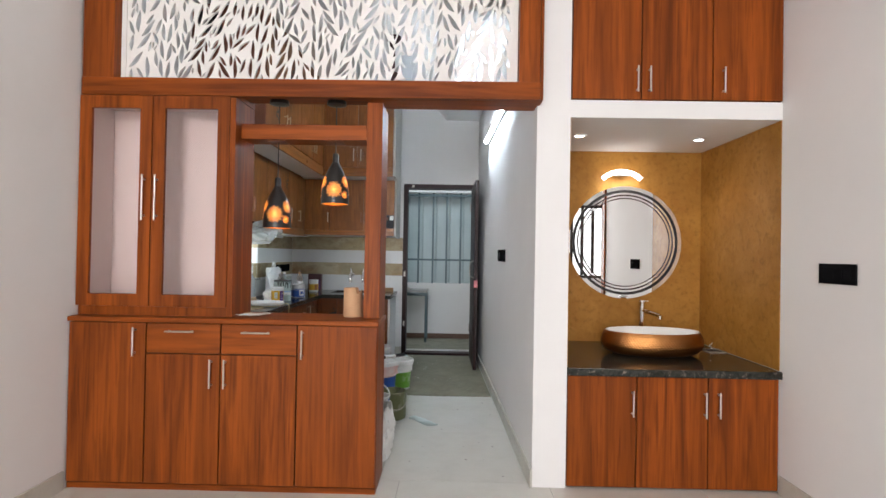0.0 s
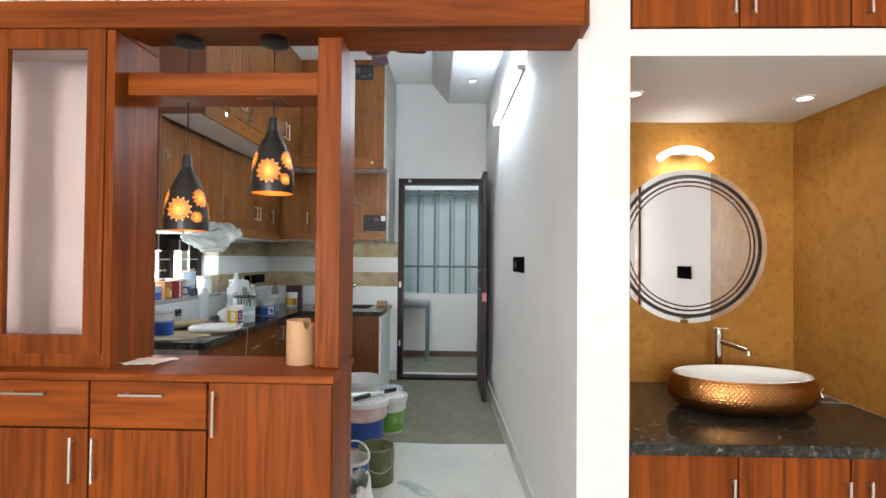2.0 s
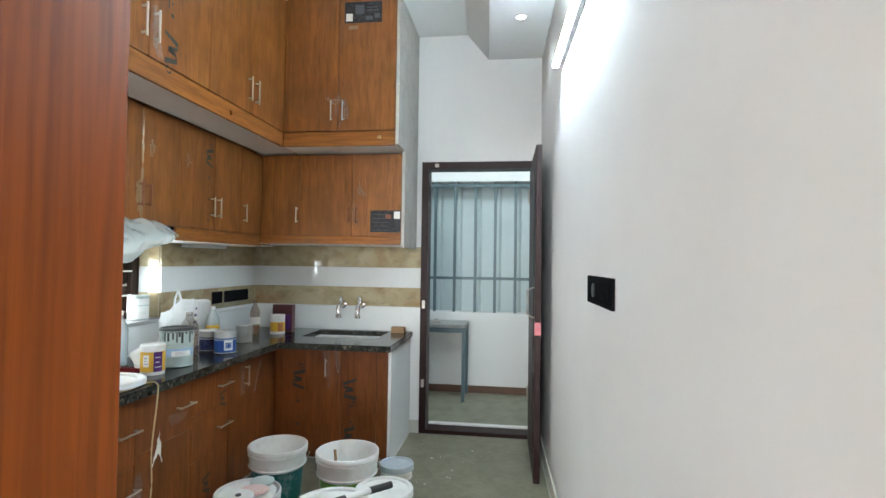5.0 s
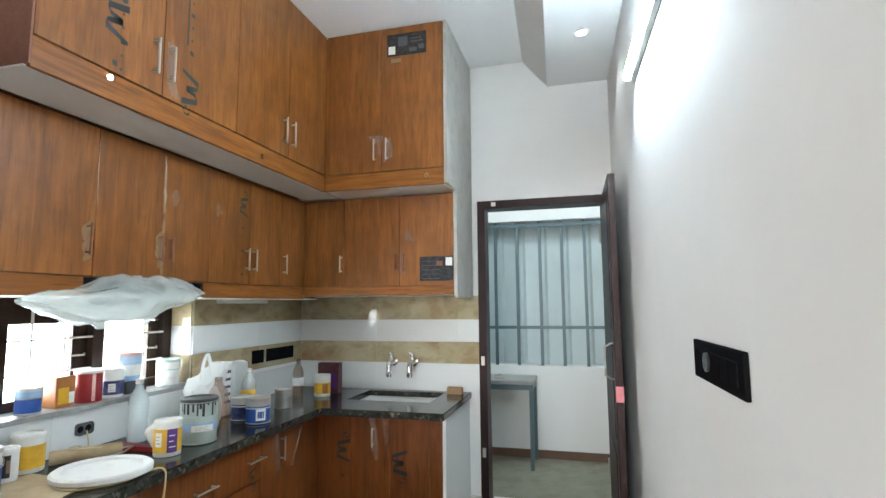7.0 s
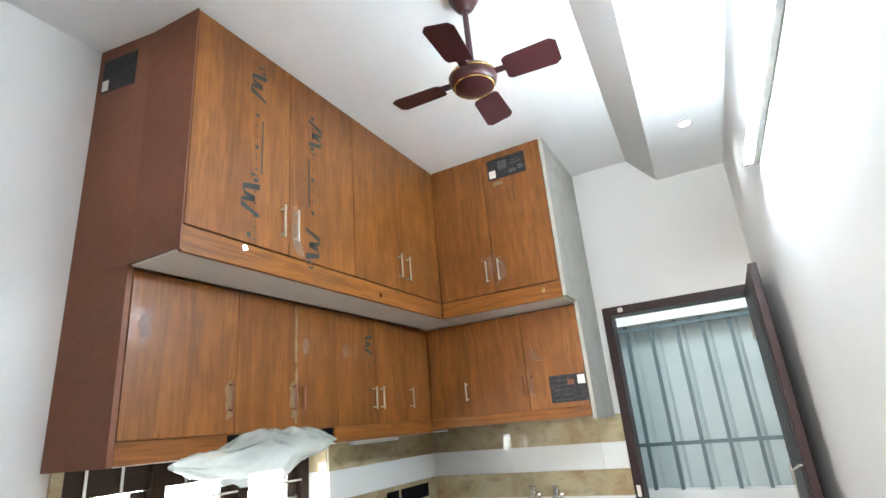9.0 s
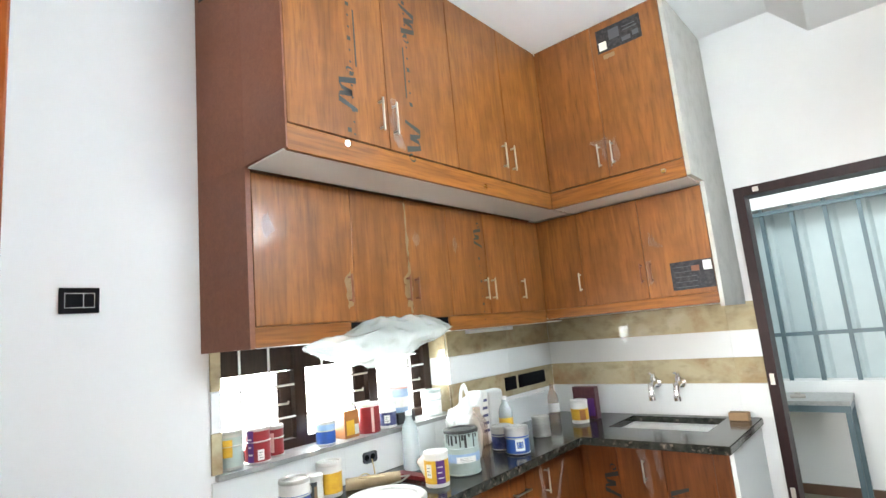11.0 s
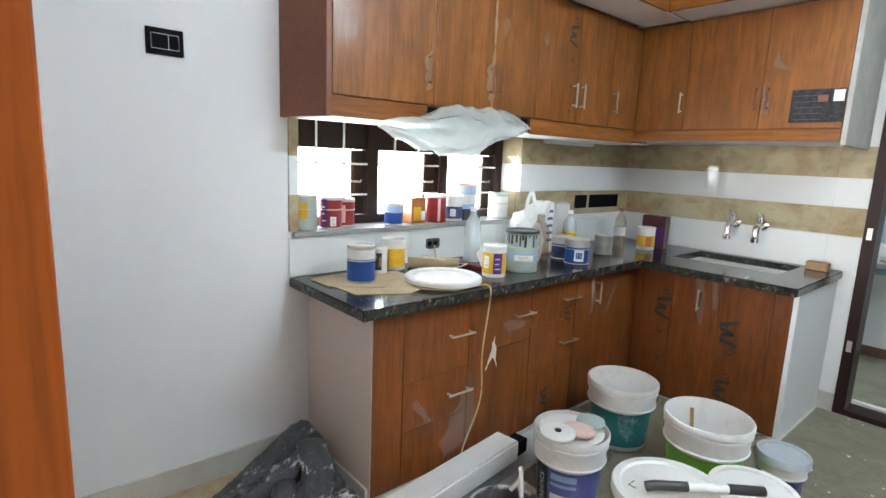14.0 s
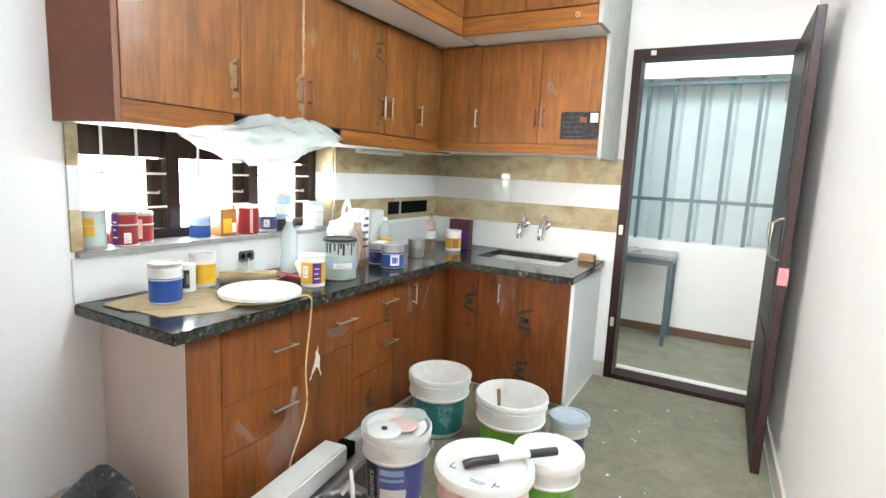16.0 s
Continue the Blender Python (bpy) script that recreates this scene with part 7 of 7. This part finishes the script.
def sheeting():
    """Stiff black sheeting thrown into the corner: broad flat laps lying over one another, paint along their crests."""
    g = thing("black_sheeting", (-0.55, 4.25, 0.005), "heap of black rubberised sheeting smeared with white paint", "sheeting")
    laps = (
        (((-0.655, 4.475, 0.11), (-0.63, 4.37, 0.14), (-0.58, 4.23, 0.10), (-0.53, 4.09, 0.05), (-0.50, 3.99, 0.012)), 0.058, 0.085, 0.0),
        (((-0.55, 4.47, 0.075), (-0.525, 4.33, 0.095), (-0.49, 4.17, 0.065), (-0.46, 4.02, 0.02)), 0.050, 0.075, 2.0),
        (((-0.455, 4.46, 0.05), (-0.43, 4.33, 0.065), (-0.40, 4.20, 0.045), (-0.375, 4.06, 0.015)), 0.046, 0.058, 4.0),
        (((-0.755, 4.44, 0.05), (-0.71, 4.32, 0.06), (-0.65, 4.18, 0.04), (-0.60, 4.07, 0.010)), 0.042, 0.05, 6.0),
        (((-0.37, 4.47, 0.035), (-0.355, 4.36, 0.045), (-0.335, 4.25, 0.03), (-0.32, 4.16, 0.012)), 0.034, 0.036, 12.0),
        (((-0.57, 4.40, 0.185), (-0.50, 4.37, 0.185), (-0.42, 4.35, 0.145), (-0.345, 4.31, 0.09)), 0.050, 0.016, 8.0),
        (((-0.47, 4.25, 0.125), (-0.41, 4.22, 0.12), (-0.36, 4.18, 0.085), (-0.32, 4.15, 0.045)), 0.036, 0.014, 10.0),
    )
    for pts, wide, high, seed in laps:
        bm = bmesh.new()
        line = smooth_line(pts, 16)
        n = 48
        rings = []
        for k, p in enumerate(line):
            d = (line[min(k + 1, len(line) - 1)] - line[max(k - 1, 0)]).normalized()
            across = d.cross(Vector((0, 0, 1))).normalized()
            end = min(1, 0.45 + 4.0 * min(k, len(line) - 1 - k) / len(line))
            ring = []
            for i in range(n):
                a = 2 * math.pi * i / n
                c = Vector((math.cos(a) * 0.8, math.sin(a) * 0.8, k * 0.05 + seed))
                w = 1 + 0.16 * noise.noise(c)
                w += 0.16 * (0.5 - abs(noise.noise(c * 2.3 + Vector((seed, 0, 3))))) + 0.10 * (0.5 - 2 * abs(noise.noise(c * 5.5)))
                w += 0.035 * noise.noise(c * 14)
                s, q = math.cos(a), math.sin(a)
                s, q = abs(s) ** 0.85 * (1 if s > 0 else -1), abs(q) ** 1.35 * (1 if q > 0 else -1)
                v = p + across * (wide * w * s * (0.7 + 0.3 * end)) + Vector((0, 0, high * w * q * end))
                ring.append(bm.verts.new((max(v.x, -0.812), min(v.y, 4.508), max(v.z, 0.0055))))
            rings.append(ring)
        for a, b in zip(rings, rings[1:]):
            for i in range(n):
                bm.faces.new((a[i], a[(i + 1) % n], b[(i + 1) % n], b[i]))
        bm.faces.new(rings[0])
        bm.faces.new(rings[-1])
        part("fold", bm, "tarp", g, smooth=True)


sheeting()
structure("baseboard_cabinet", boxes((W + 0.013, -0.35, 4.510, 4.5195, 0.0, 0.045)), "wall", "white strip at the foot of the cabinet end", "skirting")
g = thing("woven_sack", (0.71, 3.9, 0), "crumpled white woven sack beside the sideboard", "sack")
bm = bmesh.new()
rings = []
for k in range(16):
    f = k / 15
    ring = []
    for i in range(40):
        a = 2 * math.pi * i / 40
        q = Vector((math.cos(a) * 1.5, math.sin(a) * 1.5, f * 4))
        w = 1 + 0.35 * noise.noise(q) + 0.25 * (1 - 2 * abs(noise.noise(q * 2.2)))
        top = 0.27 + 0.05 * noise.noise(Vector((math.cos(a) * 2, math.sin(a) * 2, 9)))
        ring.append(bm.verts.new((0.70 + 0.075 * w * (1 - 0.35 * f) * math.cos(a), 3.86 + 0.19 * w * (1 - 0.3 * f) * math.sin(a), 0.002 + top * f)))
    rings.append(ring)
for a, b in zip(rings, rings[1:]):
    for i in range(40):
        bm.faces.new((a[i], a[(i + 1) % 40], b[(i + 1) % 40], b[i]))
bm.faces.new(rings[0])
part("body", bm, "paper", g, smooth=True)
g = thing("paint_bucket", (0.62, 4.22, 0), "small white tub with a blue band and a white handle", "bucket", "paint buckets on the kitchen floor")
o = (0.62, 4.22, 0.0008)
part("shell", lathe([(0, 0), (0.075, 0), (0.085, 0.22), (0.089, 0.225), (0.089, 0.235), (0.082, 0.235), (0.072, 0.02), (0, 0.02)], o, 36), "plastic_w", g, smooth=True)
part("label", lathe([(0.0835, 0.15), (0.0865, 0.215), (0.0858, 0.215), (0.0828, 0.15)], o, 36, close=True), "blue", g, "blue band", True)
part("contents", lathe([(0, 0.12), (0.077, 0.12)], o, 30), "paint_black", g, "dark paint inside")
part("bail_handle", tube([(0.62 + 0.088 * math.cos(a), 4.22 + 0.088 * math.sin(a) * 0.5, 0.23 + 0.075 * math.sin(a)) for a in [math.pi * i / 12 for i in range(13)]], 0.005, 8), "plastic_w", g, "white plastic bail handle", True)

g = thing("pvc_casing", (-0.19, 4.75, 0), "long white boxed casing lying on a channel", "casing")
bm = boxes((-0.058, 0.058, -0.33, 0.33, 0.035, 0.125))
bmesh.ops.bevel(bm, geom=bm.edges[:], offset=0.008, segments=2, affect="EDGES")
bmesh.ops.transform(bm, matrix=Matrix.Translation((-0.165, 4.80, 0)) @ Matrix.Rotation(radians(7), 4, "Z"), verts=bm.verts)
part("casing", bm, "pvc", g)
bm = boxes((-0.02, 0.045, 0.33, 0.41, 0.04, 0.10))
bmesh.ops.transform(bm, matrix=Matrix.Translation((-0.165, 4.80, 0)) @ Matrix.Rotation(radians(7), 4, "Z"), verts=bm.verts)
part("end_plug", bm, "black", g, "black end piece")
g = thing("metal_channel", (-0.19, 5.0, 0), "long grey metal channel on the floor", "channel")
bm = boxes((-0.085, 0.085, -0.75, 0.75, 0.007, 0.012), (-0.085, -0.080, -0.75, 0.75, 0.012, 0.034), (0.080, 0.085, -0.75, 0.75, 0.012, 0.034))
bmesh.ops.transform(bm, matrix=Matrix.Translation((-0.185, 5.05, 0)) @ Matrix.Rotation(radians(7), 4, "Z"), verts=bm.verts)
part("channel", bm, "channel", g)
solid("cardboard_sheet", prism([(-0.06, 4.62), (0.20, 4.55), (0.52, 4.70), (0.44, 4.99), (0.02, 5.06), (-0.08, 4.90)], 0.0008, 0.0035), "card", "flat brown cardboard under the mixing tub", "cardboard", at=(0.2, 4.8, 0.001))
g = thing("rubber_tub", (0.115, 4.775, 0), "black rubber mixing tub with a white strap", "tub")
part("tub", lathe([(0, 0), (0.10, 0), (0.13, 0.10), (0.14, 0.105), (0.135, 0.115), (0.122, 0.10), (0.095, 0.012), (0, 0.012)], (0.115, 4.775, 0.006), 36), "tarp", g, smooth=True)
part("strap", tube(smooth_line([(0.11, 4.85, 0.13), (0.075, 4.88, 0.21), (0.06, 4.90, 0.16), (0.05, 4.86, 0.12)]), 0.008, 6), "plastic_w", g, "white plastic strap", True)
bm = prism([(-0.81, 3.75), (-0.35, 3.70), (-0.28, 4.30), (-0.42, 4.49), (-0.81, 4.49)], 0.0008, 0.004)
solid("cardboard_sheet", bm, "card", "flat brown cardboard on the floor under the sheeting", "cardboard", at=(-0.6, 4.1, 0.001))
bm = prism([(-0.30, 5.10), (0.1, 5.08), (0.79, 5.115), (1.02, 5.10), (wall_x(5.1) - 0.02, 5.12), (wall_x(6.9) - 0.02, F - 0.03), (0.47, F - 0.03), (0.47, 6.30), (-0.33, 6.30)], 0.0008, 0.0045)
solid("protective_sheet", bm, "dust", "dusty grey-green floor sheet spattered with white paint", "floor sheet", at=(0.6, 6.0, 0.001))
g = thing("rag", (0.92, 4.42, 0), "small grey crumpled rag on the floor tiles", "rag")
bm = bmesh.new()
prev = None
for k in range(14):
    f = k / 13
    cx, cy = 0.83 + 0.21 * f, 4.47 - 0.12 * f + 0.03 * math.sin(6 * f)
    w = 0.012 + 0.032 * math.sin(math.pi * f)
    cur = [bm.verts.new((cx + s * w * 0.4, cy + s * w, 0.003 + 0.02 * max(0, 1 - s * s) * (0.5 + 0.5 * math.sin(11 * f)))) for s in (-1, -0.4, 0.3, 1)]
    if prev:
        for i in range(3):
            bm.faces.new((prev[i], cur[i], cur[i + 1], prev[i + 1]))
    prev = cur
part("cloth", bm, "greytin", g, smooth=True).modifiers.new("thickness", "SOLIDIFY").thickness = 0.003

rnd = random.Random(11)
bm = bmesh.new()
for k in range(80):
    x, y = rnd.uniform(0.45, 1.38), rnd.uniform(5.15, 6.9)
    r = 0.0012 + 0.007 * rnd.random() ** 5
    c = [bm.verts.new((x + r * (0.7 + 0.5 * rnd.random()) * math.cos(a), y + r * (0.7 + 0.5 * rnd.random()) * math.sin(a), 0.0052)) for a in [i * math.pi / 4 for i in range(8)]]
    bm.faces.new(c)
solid("paint_spatter", bm, "plastic_w", "dried white paint spatter on the floor sheet", "paint spatter", "stuff", at=(0.9, 6.0, 0.005))

rnd = random.Random(23)
bm = bmesh.new()
for k in range(26):
    x, y = rnd.uniform(0.80, 1.45), rnd.uniform(3.45, 5.0)
    r = 0.002 + 0.006 * rnd.random() ** 2
    ring = [bm.verts.new((x + r * rnd.uniform(0.6, 1.4) * math.cos(t), y + r * rnd.uniform(0.6, 1.4) * math.sin(t), 0.0006)) for t in [i * math.pi / 3 for i in range(6)]]
    tip = bm.verts.new((x, y, 0.0006 + r * 0.6))
    for i in range(6):
        bm.faces.new((ring[i], ring[(i + 1) % 6], tip))
solid("floor_debris", bm, "grout", "small grey crumbs scattered on the floor tiles", "debris", "stuff", at=(1.1, 4.2, 0))

# ---- tiles ----
def tile_set(parent, name, cells, thick, material, axis):
    """cells: (u0, u1, v0, v1); axis says in which plane they lie; alike sizes share a mesh."""
    shared = {}
    for u0, u1, v0, v1, p, m in cells:
        key = (round(u1 - u0, 4), round(v1 - v0, 4), m)
        if key not in shared:
            a, b = (u1 - u0) / 2 - (0.0008 if axis == "z" else 0.0002), (v1 - v0) / 2 - 0.0008
            dims = {"z": (-a, a, -b, b, -thick, 0), "x": (0, thick, -a, a, -b, b), "y": (-a, a, -thick, 0, -b, b)}[axis]
            bm = box(*dims)
            bmesh.ops.bevel(bm, geom=bm.edges[:], offset=0.0012 if axis == "z" else 0.0005, segments=1, affect="EDGES")
            shared[key] = mesh_of(bm, name)
            shared[key].materials.append(M[m])
        ob = new(name, shared[key])
        ob.parent = parent
        u, v = (u0 + u1) / 2, (v0 + v1) / 2
        ob.location = {"z": (u, v, p), "x": (p, u, v), "y": (u, p, v)}[axis]


def cut(lo, hi, step, first=None):
    edges = [lo]
    x = first if first is not None else lo + step
    while x < hi - 0.01:
        if x > lo + 0.01:
            edges.append(x)
        x += step
    return list(zip(edges, edges[1:] + [hi]))


ROWS_Z = [(0.771, 0.955, "tile_w"), (0.957, 1.105, "tile_b"), (1.107, 1.255, "tile_w"), (1.257, 1.4195, "tile_b")]
cells = []
for z0, z1, m in ROWS_Z:
    for u0, u1 in cut(W + 0.011, 0.531, 0.6):
        cells.append((u0, u1, z0, z1, F, m))
tile_set(far, "tile", cells, 0.011, None, "y")
cells = []
for z0, z1, m in ROWS_Z:
    if z1 < 0.96:
        for u0, u1 in cut(4.435, F - 0.012, 0.6):
            cells.append((u0, u1, z0, 0.932, W, m))
    else:
        cells.append((4.435, wy0, z0, z1, W, m))
        for u0, u1 in cut(wy1, F - 0.012, 0.6):
            cells.append((u0, u1, z0, z1, W, m))
tile_set(west, "tile", cells, 0.011, None, "x")
cells = []
for z0, z1, m in ROWS_Z[1:]:
    cells.append((W - 0.129, W - 0.001, z0, z1, wy1, m))
tile_set(west, "tile", cells, 0.008, None, "y")
cells = []
for x0, x1 in cut(W, 6.2, 0.8, -0.74):
    for y0, y1 in cut(-3.95, 3.41, 0.8, -3.79):
        if x0 < NX1 or y0 < 2.1:
            cells.append((x0, x1, y0, y1, 0.0, "floor"))
for x0, x1 in cut(W, NX1, 0.8, -0.05):
    for y0, y1 in cut(3.41, F, 0.8):
        cells.append((x0, x1, y0, y1, 0.0, "floor"))
tile_set(floor, "tile", cells, 0.006, None, "z")
